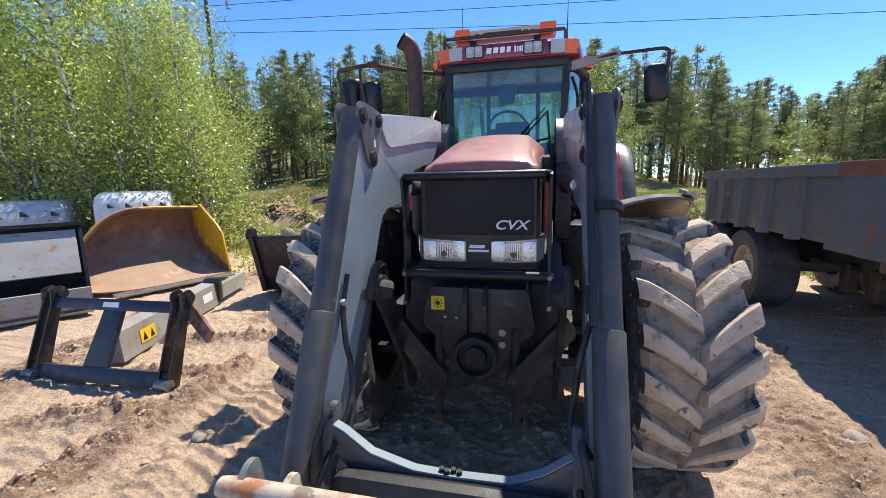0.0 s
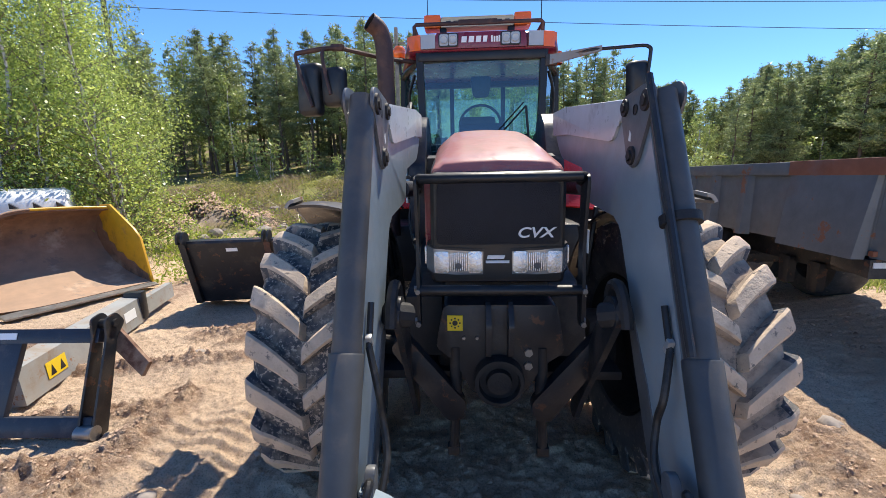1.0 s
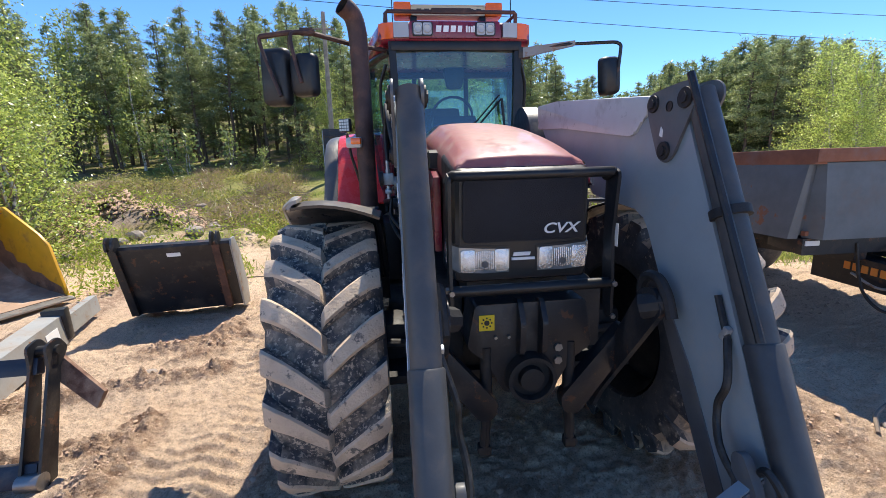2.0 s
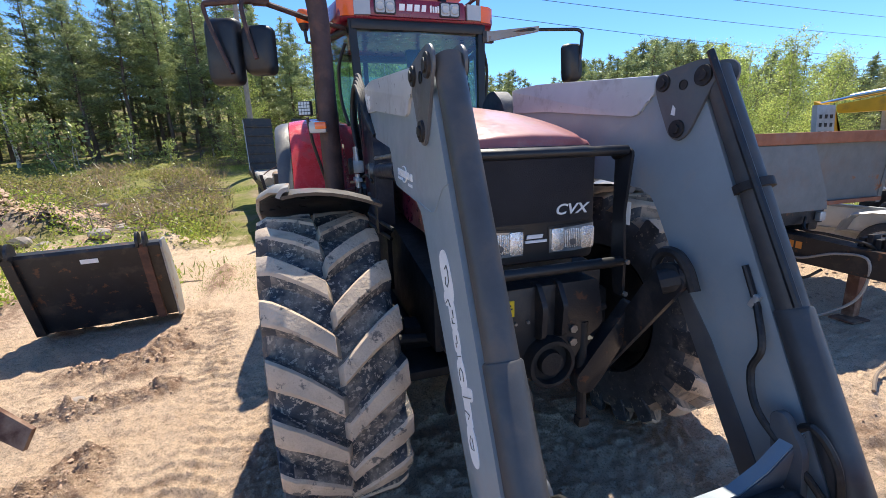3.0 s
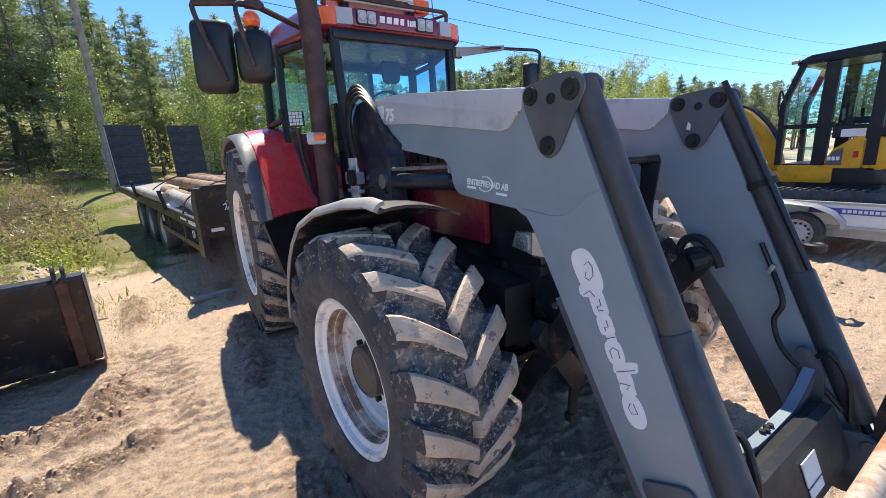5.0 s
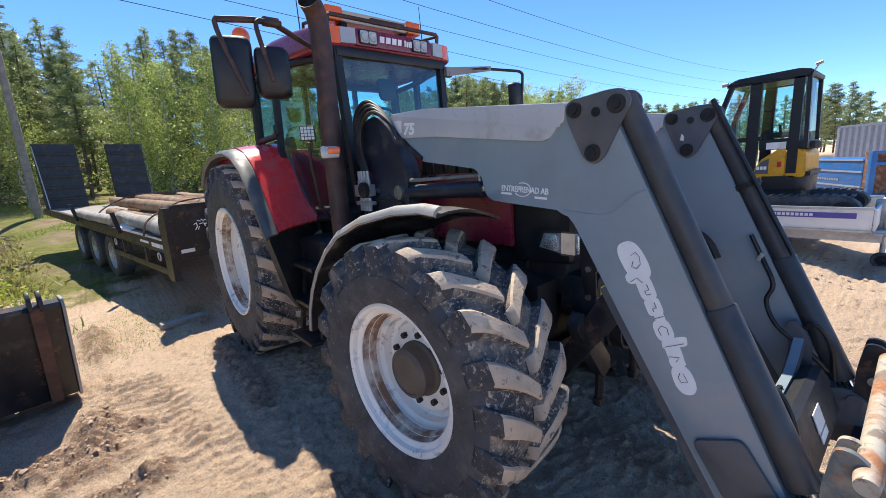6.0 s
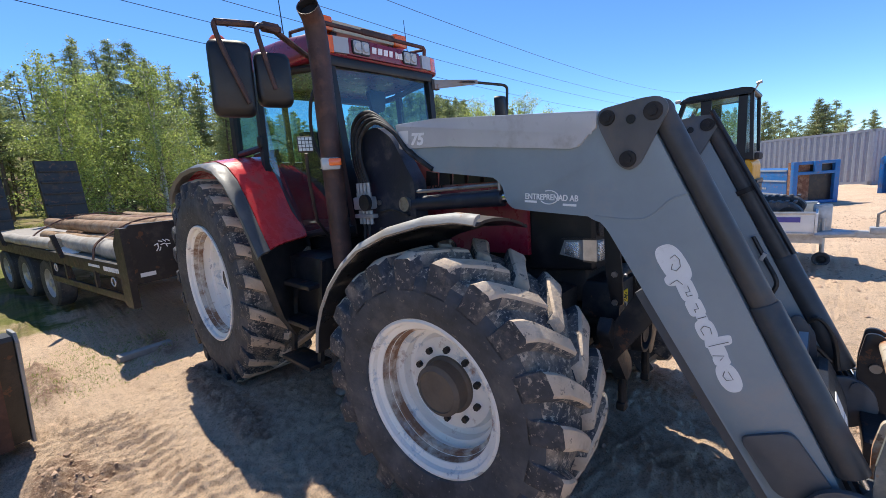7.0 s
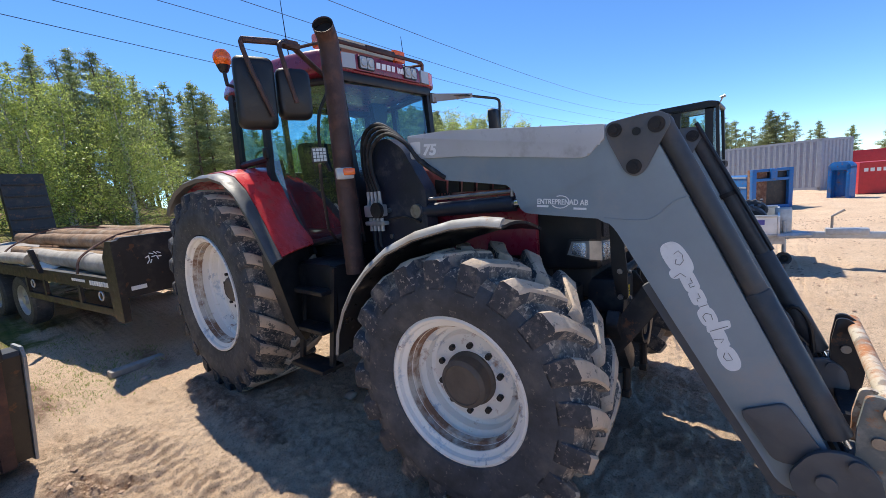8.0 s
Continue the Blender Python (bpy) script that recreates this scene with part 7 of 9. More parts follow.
def green_side(x, y):
    """More growth behind and to the left, patchy."""
    edge = smooth(-2.4, -3.6, x + 0.19 * (y - 7)) * smooth(6.8, 9.0, y) + smooth(15, 20, y) * smooth(14, 9, x)
    return np.clip(edge, 0, 1) * (1 - 0.9 * smooth(0.05, 0.3, bare_bank(x, y))) * smooth(0.42, 0.62, value_noise(x, y, 0.55, 21) + 0.12 * smooth(14, 8, y))


x, y, r = scatter(170000, -16, 12, 6.8, 30, 31, green_side)
blades("grass", x, y, r, 0.06, 0.22, 0.012, "grass", "fresh green spring grass beside the yard", "grass")
x, y, r = scatter(60000, -4.6, -1.4, 4.9, 9.5, 39, lambda x, y: 0.5 * smooth(4.9, 7.5, y) * smooth(0.5, 0.75, value_noise(x, y, 0.9, 27)))
blades("grass", x, y, r, 0.012, 0.04, 0.004, "grass", "thin grass coming up through the sand", "grass")
x, y, r = scatter(90000, -16, 10, 9.0, 31, 32, lambda x, y: smooth(9.5, 12, y) * (1 - 0.9 * smooth(0.05, 0.3, bare_bank(x, y))) * smooth(0.45, 0.65, value_noise(x, y, 0.55, 22)) * smooth(3, -1, x - 0.5 * (y - 20)) * smooth(-2.2, -3.4, x + 0.19 * (y - 7)))
blades("dry_brush", x, y, r, 0.12, 0.55, 0.012, "heather", "dry brown brush and heather on the bank", "undergrowth", 0.8)
x, y, r = scatter(150000, -15, 10, 8.2, 30, 33, lambda x, y: smooth(8.5, 11.5, y) * smooth(-2.2, -3.4, x + 0.19 * (y - 7)) * (1 - smooth(0.05, 0.3, bare_bank(x, y))) * smooth(0.5, 0.68, 0.65 * value_noise(x, y, 0.6, 23) + 0.35 * value_noise(x, y, 2.6, 28)))
k = len(x)
v, f = leaf_cards(np.stack([x, y, ground_z(x, y) + r.rand(k) ** 1.6 * 0.75 * (0.3 + value_noise(x, y, 1.1, 29))], 1), 0.045, r)
tagged(new("low_shrub", fast_mesh("low_shrub", v, f, "olive")), "low olive-green shrubs and brush on the bank", "undergrowth", kind="stuff")
x, y, r = scatter(26000, -11, -3.2, 6.4, 12.5, 49, lambda x, y: smooth(-2.6, -3.6, x + 0.19 * (y - 7)) * smooth(0.66, 0.76, value_noise(x, y, 1.3, 50)))
k = len(x)
v, f = leaf_cards(np.stack([x, y, ground_z(x, y) + r.rand(k) ** 1.4 * 0.42], 1), 0.032, r)
tagged(new("low_shrub", fast_mesh("low_shrub", v, f, "shrub")), "fresh bright green sprouts round the bare bank", "undergrowth", kind="stuff")
x, y, r = scatter(70000, 4.4, 16, 5.4, 15, 53, lambda x, y: smooth(5.4, 6.6, y) * (0.35 + 0.65 * smooth(0.35, 0.6, value_noise(x, y, 0.9, 54))))
blades("grass", x, y, r, 0.08, 0.32, 0.011, "grass", "rough grass and weeds behind the tipper trailer", "grass")
x, y, r = scatter(7000, 3.5, 14, 7.5, 16, 34, lambda x, y: smooth(8, 10, y) * smooth(0.35, 0.6, value_noise(x, y, 0.5, 24)))
k = len(x)
v, f = leaf_cards(np.stack([x, y, ground_z(x, y) + r.rand(k) * 0.7], 1), 0.06, r)
tagged(new("low_shrub", fast_mesh("low_shrub", v, f, "shrub")), "leafy weeds behind the tipper trailer", "undergrowth", kind="stuff")


def twigs(name, x, y, r, l0, l1, thick, label):
    k = len(x)
    c = np.stack([x, y, ground_z(x, y) + r.rand(k) * 0.22], 1)
    d = np.stack([r.normal(size=k), r.normal(size=k), r.normal(size=k) * 0.25], 1)
    d *= (r.uniform(l0, l1, k) / np.linalg.norm(d, axis=1))[:, None]
    s = np.cross(d, r.normal(size=(k, 3)))
    s *= (thick / np.linalg.norm(s, axis=1))[:, None]
    q = np.cross(d, s)
    q *= (thick / np.linalg.norm(q, axis=1))[:, None]
    ring = [s, -0.5 * s + 0.87 * q, -0.5 * s - 0.87 * q]
    v = np.stack([c - d + o for o in ring] + [c + d + o * 0.5 for o in ring], 1).reshape(-1, 3)
    base = np.arange(k)[:, None] * 6
    f = np.concatenate([base + np.array([i, (i + 1) % 3, 3 + (i + 1) % 3, 3 + i]) for i in range(3)])
    tagged(new(name, fast_mesh(name, v, f, "twig")), label, "brushwood", kind="stuff")


x, y, r = scatter(9000, -13, 9, 9, 30, 35, lambda x, y: smooth(10, 12, y) * smooth(0.5, 0.62, value_noise(x, y, 0.35, 25)))
twigs("brushwood", x, y, r, 0.15, 0.7, 0.012, "dead branches and brushwood on the bank")
x, y, r = scatter(2500, 3.0, 10.0, 9.5, 14, 36, lambda x, y: 0.9 + 0 * x)
twigs("brushwood", x, y, r, 0.3, 1.1, 0.012, "heap of dead branches behind the tractor")
x, y, r = scatter(150000, -4.8, 3.0, 0.8, 6.8, 37, lambda x, y: churned(x, y) ** 1.5 * 0.8 + 0.012)
k = len(x)
s_ = r.uniform(0.0025, 0.008, k) * r.uniform(0.5, 1.7, k) * np.where(r.random(k) < 0.03, 2.2, 1.0)
c = np.stack([x, y, ground_z(x, y) + s_ * 0.12], 1)
octa = np.array([[1, 0, 0], [0, 1, 0], [-1, 0, 0], [0, -1, 0], [0, 0, 0.8]], float)
v = (c[:, None] + (octa[None] + r.normal(size=(k, 5, 3)) * 0.2) * s_[:, None, None]).reshape(-1, 3)
tri_ = np.array([[0, 1, 4], [1, 2, 4], [2, 3, 4], [3, 0, 4]])
near_clods = (v, (np.arange(k)[:, None, None] * 5 + tri_[None]).reshape(-1, 3))
x, y, r = scatter(5000, 3.2, 13.0, -5.0, 6.5, 45, lambda x, y: 0.35 + 0.65 * smooth(0.4, 0.7, value_noise(x, y, 0.6, 46)))
k = len(x)
s_ = r.uniform(0.006, 0.03, k)
c = np.stack([x, y, ground_z(x, y) + s_ * 0.2], 1)
v = (c[:, None] + (octa[None] + r.normal(size=(k, 5, 3)) * 0.2) * s_[:, None, None]).reshape(-1, 3)
tagged(new("gravel", fast_mesh("gravel", v, (np.arange(k)[:, None, None] * 5 + tri_[None]).reshape(-1, 3), "clod")), "scattered gravel on the open yard", "gravel", kind="stuff")
x, y, r = scatter(9000, -11, -5.5, 9, 14, 47, lambda x, y: smooth(0.1, 0.4, bare_bank(x, y)))
k = len(x)
s_ = r.uniform(0.02, 0.05, k) * r.uniform(0.6, 2.2, k)
c = np.stack([x, y, ground_z(x, y) + s_ * 0.1], 1)
v = (c[:, None] + (octa[None] + r.normal(size=(k, 5, 3)) * 0.25) * s_[:, None, None]).reshape(-1, 3)
tagged(new("rubble", fast_mesh("rubble", v, (np.arange(k)[:, None, None] * 5 + tri_[None]).reshape(-1, 3), "clod")), "stones and lumps on the bare bank", "rubble", kind="stuff")
v, f = near_clods
tagged(new("soil_clods", fast_mesh("soil_clods", v, f, "clod")), "small dry clods and pebbles on the sand", "soil", kind="stuff")

# ---- buckets and frames left beside the yard ----
def bucket_shell(bm, profile, x0, x1, thick=0.03, mat=0, n=2):
    """A curved bucket skin: profile of (y, z), pulled from x0 to x1."""
    sheet(bm, [[(x0 + (x1 - x0) * k / n, y, z) for k in range(n + 1)] for y, z in profile], thick, mat)
    return bm


# black tool frame leaning back
fr = thing("tool_frame", pose(-3.70, 2.58, -0.02, -22, 0, 2), "black steel tool frame standing tilted on the sand", "tool frame")
b = B()
prism(b, rounded([(-0.70, 0.66), (0.66, 0.66), (0.66, 0.76), (-0.70, 0.76)], 0.01), -0.03, 0.03, "y", bevel=0.004)
part("top_bar", b, "bluegrey", fr)
b = B()
prism(b, rounded([(-0.74, 0.03), (0.70, 0.03), (0.70, 0.16), (-0.74, 0.16)], 0.01), -0.03, 0.03, "y", bevel=0.004)
part("bottom_bar", b, "bluegrey", fr)
b = B()
prism(b, [(-0.20, 0.15), (0.06, 0.15), (0.10, 0.67), (-0.10, 0.67)], -0.02, 0.02, "y", bevel=0.003)
part("centre_plate", b, "bluegrey", fr)
for s, x in ((-1, -0.72), (1, 0.68)):
    for dx in (-0.05, 0.05):
        b = B()
        prism(b, rounded([(-0.05, 0.02), (0.08, 0.02), (0.04, 0.70), (0.09, 0.82), (0.0, 0.88), (-0.09, 0.82), (-0.05, 0.70)], 0.03), x + dx - 0.008, x + dx + 0.008, bevel=0.002)
        part("side_plate", b, "blackpaint", fr)
    b = B()
    tube(b, [(x - 0.06, -0.03, 0.06), (x + 0.06, -0.03, 0.06)], 0.05, 16)
    part("pin_eye", b, "steel", fr)
    b = B()
    tube(b, [(x - 0.075, 0.0, 0.80), (x + 0.075, 0.0, 0.80)], 0.03, 14)
    pieces("pin", b, "castiron", fr)
b = B()
prism(b, [(0.70, 0.62), (0.70, 0.78), (0.98, 0.52), (0.94, 0.42)], 0.06, 0.10, "y", bevel=0.004)
part("brace", b, "rust", fr)
b = B()
box(b, (-0.02, -0.033, 0.71), (0.17, 0.004, 0.045))
part("sticker", b, "decal", fr)

# grey plough beam on the ground
bp = thing("plough_beam", pose(-3.82, 2.78, 0.03, 0, 0, 16), "long grey steel plough beam with yellow warning sticker", "plough part")
b = B()
loft(b, [[(-0.09, y, 0.0), (0.03, y, 0.0), (0.01, y, 0.30), (-0.16, y, 0.32), (-0.20, y, 0.28)] for y in (0.15, 2.05)])
bb = part("beam", b, "greysteel", bp)
b = B()
loft(b, [[(-0.05, y, 0.04), (0.01, y, 0.04), (0.0, y, 0.24), (-0.08, y, 0.24)] for y in (2.12, 3.0)])
part("extension", b, "greysteel", bp)
b = B()
box(b, (-0.05, 2.09, 0.2), (0.2, 0.12, 0.34), bevel=0.02)
part("joint", b, "blackpaint", bp)
b = B()
loft(b, [[(0.0285, y, 0.08), (0.0195, y, 0.22), (0.0215, y, 0.22), (0.0305, y, 0.08)] for y in (0.42, 0.66)])
st = part("warning_sticker", b, "yellowsign", bb, "yellow warning sticker")
b = B()
for y in (0.485, 0.60):
    loft(b, [[(0.0290, y - 0.035, 0.10), (0.0290, y + 0.035, 0.10), (0.0235, y, 0.19)], [(0.0305, y - 0.035, 0.10), (0.0305, y + 0.035, 0.10), (0.025, y, 0.19)]])
pieces("mark", b, "black", st)
b = B()
loft(b, [[(0.024, y, 0.11), (0.017, y, 0.22), (0.020, y, 0.22), (0.027, y, 0.11)] for y in (1.66, 1.9)])
part("sticker", b, "decal", bb)

# big black and grey bucket
gb = thing("loader_bucket", pose(-5.77, 4.10, 0.03, 0, 0, 54), "large grey and black loader bucket lying open", "bucket", group="loader buckets")
b = B()
bucket_shell(b, [(0.0, 0.06), (0.42, 0.05), (0.78, 0.08), (0.97, 0.25), (1.05, 0.55), (1.03, 0.85), (0.97, 1.04), (0.90, 1.16)], -4.6, 0.0, 0.03)
body = part("shell", b, "blackpaint", gb)
b = B()
prism(b, [(0.02, 0.02), (0.02, 0.36), (0.08, 0.36), (0.14, 0.02)], -4.6, 0.02, bevel=0.006)
part("lip", b, "greysteel", gb)
b = B()
sheet(b, [[(-4.55 + 4.5 * k / 2, y, z) for k in range(3)] for y, z in ((0.46, 0.50), (0.64, 0.78), (0.85, 1.06))], 0.03)
part("inner_plate", b, "greysteel", gb, "pale grey inner plate")
b = B()
prism(b, [(0.78, 1.14), (0.78, 1.19), (0.98, 1.17), (0.98, 1.12)], -4.62, 0.04, bevel=0.006)
part("top_rim", b, "blackpaint", gb)
b = B()
prism(b, rounded([(0.5, 0.05), (0.78, 0.05), (1.02, 0.3), (1.04, 0.9), (0.90, 1.16), (0.80, 1.14), (0.55, 0.55)], 0.05), -0.02, 0.02, bevel=0.004)
part("side_plate", b, "blackpaint", gb)
b = B()
box(b, (-1.55, 0.745, 0.945), (1.5, 0.012, 0.14), (-37, 0, 0))
part("sticker", b, "white", gb)

# yellow bucket, open towards the yard
yb = thing("yellow_bucket", pose(-6.58, 5.75, 0.02, 0, 0, 68), "rust-worn yellow digging bucket lying open", "bucket", group="loader buckets")
PROF = [(-0.72, 0.05), (-0.40, 0.10), (-0.05, 0.19), (0.28, 0.34), (0.52, 0.54), (0.66, 0.76), (0.68, 0.96), (0.58, 1.14), (0.40, 1.25), (0.20, 1.28)]
HALF = 0.98


def arch(u):
    """How high the rim stands along the bucket, from -1 to 1."""
    return 1.0 - 0.62 * max(0.0, -u) ** 2.4 - 0.04 * max(0.0, u) ** 2


def scoop(bm, prof, grow, thick):
    xs_ = [-HALF + 2 * HALF * k / 16 for k in range(17)]
    sheet(bm, [[(x_, y_ * (1 - 0.35 * max(0.0, -x_ / HALF) ** 3) + grow * (0.4 + z_), 0.1 + (z_ - 0.1) * arch(x_ / HALF) + grow * (1 if z_ > 1 else 0)) for x_ in xs_] for y_, z_ in prof], thick)


b = B()
scoop(b, PROF, 0.0, 0.02)
part("inner_shell", b, "bucketrust", yb, "rusty worn bucket inside", smooth=60)
b = B()
scoop(b, PROF, 0.026, 0.012)
part("outer_shell", b, "yellow", yb, smooth=60)
SIDE_RIGHT = [(-0.74, 0.02), (-0.05, 0.14), (0.32, 0.30), (0.57, 0.51), (0.72, 0.75), (0.74, 0.98), (0.62, 1.18), (0.42, 1.30), (0.16, 1.31), (-0.42, 0.93), (-0.58, 0.78)]
b = B()
prism(b, SIDE_RIGHT, HALF, HALF + 0.035, bevel=0.006)
sp = part("side_plate", b, "yellow", yb, "yellow side plate with bare worn edge")
b = B()
prism(b, [(-0.70, 0.05), (-0.05, 0.165), (0.31, 0.325), (0.55, 0.53), (0.69, 0.76), (0.70, 0.97), (0.59, 1.15), (0.50, 1.12), (0.44, 0.98), (0.46, 0.88), (0.34, 0.82), (0.31, 0.69), (0.17, 0.64), (0.12, 0.52), (-0.04, 0.50), (-0.14, 0.40), (-0.32, 0.37), (-0.45, 0.27), (-0.66, 0.19)], HALF - 0.006, HALF - 0.002)
part("worn_patch", b, "bucketrust", sp, "bare rusty wear patch")
b = B()
prism(b, [(y_ * 0.65, 0.1 + (z_ - 0.1) * 0.38) for y_, z_ in PROF], -HALF - 0.03, -HALF, bevel=0.006)
part("side_plate", b, "bucketrust", yb, "rusty rounded side plate")
b = B()
tube(b, [(HALF * u_, 0.20 * (1 - 0.35 * max(0.0, -u_) ** 3), 0.1 + 1.18 * arch(u_) + 0.02) for u_ in [k / 8 - 1 for k in range(8, 17)]], 0.022, 10)
part("top_rim", b, "yellow", yb)
b = B()
tube(b, [(HALF * u_, 0.20 * (1 - 0.35 * max(0.0, -u_) ** 3), 0.1 + 1.18 * arch(u_) + 0.02) for u_ in [k / 8 - 1 for k in range(9)]], 0.021, 10)
part("top_rim", b, "bucketrust", yb, "rim worn bare to rust")
b = B()
prism(b, [(-0.86, 0.02), (-0.86, 0.04), (-0.68, 0.07), (-0.68, 0.03)], -0.80, HALF + 0.02)
part("cutting_edge", b, "steel", yb)

# pale buckets behind
def pale_bucket(x, y, rz, w, h, label, mat="white"):
    t = thing("white_bucket", pose(x, y, 0.05, 0, 0, rz), label, "bucket", group="loader buckets")
    bm = B()
    loft(bm, [[(xx, yy * k, zz * (1 if k == 1 else 0.96)) for yy, zz in [(-0.55, 0.05), (-0.62, 0.6), (-0.55, h * 0.85), (-0.38, h * 0.97), (0.0, h), (0.38, h * 0.97), (0.55, h * 0.8), (0.5, 0.05)]] for xx, k in ((-w / 2, 0.9), (-w / 2 + 0.08, 1), (w / 2 - 0.08, 1), (w / 2, 0.9))])
    part("shell", bm, mat, t, smooth=60)
    for i in range(4):
        bm = B()
        xx = -w / 2 + 0.25 + i * (w - 0.4) / 3
        prism(bm, [(xx, h * 0.80), (xx + 0.1, h * 0.80), (xx, h * 0.80 + 0.09)], -0.66, -0.52, "y")
        pieces("tooth", bm, "blackpaint", t)


pale_bucket(-8.15, 7.0, 40, 1.25, 1.55, "white rounded bucket behind the yellow one")
pale_bucket(-9.8, 5.9, 40, 1.7, 1.42, "pale bucket half hidden behind the grey bucket", "cover")

# black bucket tipped towards the tractor
kb = thing("black_bucket", pose(-3.40, 5.16, 0.02, 0, 0, 9), "black steel bucket with rusty posts tipped forward on the sand", "bucket", group="loader buckets")
b = B()
prism(b, [(0.0, 0.90), (0.30, 0.06), (0.62, 0.0), (0.62, 0.25), (0.40, 0.70), (0.20, 0.93), (0.02, 0.93)], -0.62, 0.58, bevel=0.008)
part("shell", b, "blackpaint", kb)
for x in (-0.58, 0.44):
    b = B()
    loft(b, [[(x - 0.038, -0.045 + dy, z), (x + 0.038, -0.045 + dy, z), (x + 0.038, 0.02 + dy, z), (x - 0.038, 0.02 + dy, z)] for dy, z in ((0.0, 0.93), (0.28, 0.06))])
    pp = part("post", b, "darkrust" if x > 0 else "blackpaint", kb, "rusty upright rib")
    b = B()
    prism(b, rounded([(-0.08, 0.90), (0.10, 0.90), (0.08, 1.03), (-0.02, 1.06), (-0.08, 1.0)], 0.03), x - 0.012 - 0.03, x + 0.012 - 0.03, bevel=0.003)
    prism(b, rounded([(-0.08, 0.90), (0.10, 0.90), (0.08, 1.03), (-0.02, 1.06), (-0.08, 1.0)], 0.03), x - 0.012 + 0.03, x + 0.012 + 0.03, bevel=0.003)
    pieces("hook", b, "blackpaint", pp)
# end plate of the black bucket: its pale grey stands for sunlight on it
b = B()
prism(b, [(-0.01, 0.88), (0.30, 0.03), (0.63, -0.02), (0.63, 0.25), (0.41, 0.72), (0.20, 0.95), (0.02, 0.95)], 0.585, 0.605, bevel=0.004)
part("side_plate", b, "greysteel", kb, "side plate coloured pale grey for sunlight")
b = B()
loft(b, [[(x, 0.022, 0.83), (x, 0.037, 0.785), (x, 0.033, 0.784), (x, 0.018, 0.829)] for x in (-0.08, 0.06)])
part("sticker", b, "decal", kb)

# ---- low trailer with logs ----
def road_wheel(parent, x, y, z, r, w, side, rim="galv", name="wheel", holes=0, rimr=0.6):
    m = pose(x, y, z)
    bm = B()
    h = w / 2
    lathe(bm, [(r * rimr, -h * 0.85), (r * 0.72, -h), (r * 0.92, -h * 0.97), (r * 0.99, -h * 0.72), (r, -h * 0.4), (r, h * 0.4), (r * 0.99, h * 0.72), (r * 0.92, h * 0.97), (r * 0.72, h), (r * rimr, h * 0.85)], 36, m, closed=True)
    wh = part(name, bm, "rubber", parent, "black road tyre")
    bm = B()
    q = m @ (pose(0, 0, 0) if side < 0 else pose(0, 0, 0, 0, 0, 180))
    lathe(bm, [(r * rimr * 1.03, -h * 0.86), (r * rimr * 0.96, -h * 0.80), (r * rimr * 0.9, -h * 0.45), (r * rimr * 0.72, -h * 0.40), (r * rimr * 0.6, -h * 0.55), (r * rimr * 0.3, -h * 0.6), (r * rimr * 0.28, -h * 0.85), (0, -h * 0.85)], 28, q)
    part("rim", bm, rim, wh)
    if holes:
        bm = B()
        for i in range(holes):
            a = 6.2832 * i / holes
            c = Vector((-h * 0.47, r * rimr * 0.70 * math.cos(a), r * rimr * 0.70 * math.sin(a)))
            tube(bm, [q @ c, q @ (c + Vector((-0.012, 0, 0)))], r * 0.055, 8)
        pieces("rim_hole", bm, "black", wh)
    return wh


lt = thing("low_loader_trailer", pose(-1.80, 7.33, 0, 2.2, 0, 10.6), "black low trailer with raised rear ramps, carrying logs", "trailer")
b = B()
for x in (0.03, 2.49):
    prism(b, [(0.12, 0.86), (0.12, 1.03), (9.2, 1.03), (9.2, 0.86)], x - 0.04, x + 0.04, bevel=0.006)
fr = pieces("side_rail", b, "blackpaint", lt)
b = B()
box(b, (1.26, 4.66, 0.96), (2.42, 9.06, 0.06))
for y in range(1, 9):
    box(b, (1.26, y + 0.1, 0.88), (2.4, 0.08, 0.12))
for x in (0.85, 1.65):
    box(b, (x, 4.6, 0.78), (0.12, 9.0, 0.26))
part("deck", b, "plank", lt, "worn grey timber deck")
b = B()
loft(b, [[(-0.02, 0.0, z0), (2.54, 0.0, z0), (2.54, 0.10, z0), (-0.02, 0.10, z0)] for z0 in (0.80,)] + [[(-0.02, 0.0, 1.46), (2.54, 0.0, 1.46), (2.54, 0.08, 1.46), (-0.02, 0.08, 1.46)], [(0.06, 0.0, 1.53), (2.46, 0.0, 1.53), (2.46, 0.08, 1.53), (0.06, 0.08, 1.53)]])
hb = part("headboard", b, "blackpaint", lt, "black steel headboard")
b = B()
for i in range(10):
    a = i * 0.7
    box(b, (0.38 + 0.07 * math.cos(a * 1.7), -0.004, 1.24 + 0.05 * math.sin(a * 2.3)), (0.05, 0.004, 0.012), (0, a * 60, 0))
pieces("scratch", b, "decal", hb)
b = B()
box(b, (0.17, -0.004, 0.905), (0.17, 0.004, 0.05))
part("marker", b, "white", hb)
for x in (-0.01, 2.53):
    b = B()
    loft(b, [[(x - 0.04, -0.02, z), (x + 0.04, -0.02, z), (x + 0.04, d, z), (x - 0.04, d, z)] for z, d in ((0.52, 0.14), (0.56, 0.20), (1.30, 0.24), (1.50, 0.10))])
    part("corner_post", b, "blackpaint", lt)
b = B()
prism(b, [(0.1, 0.56), (0.1, 0.65), (2.9, 0.65), (2.9, 0.56)], -0.02, 0.02, bevel=0.006)
for y in (1.1, 2.2, 2.85):
    prism(b, [(y, 0.62), (y, 0.88), (y + 0.06, 0.88), (y + 0.06, 0.62)], -0.02, 0.02)
part("side_guard", b, "blackpaint", lt, "black side guard rail")
b = B()
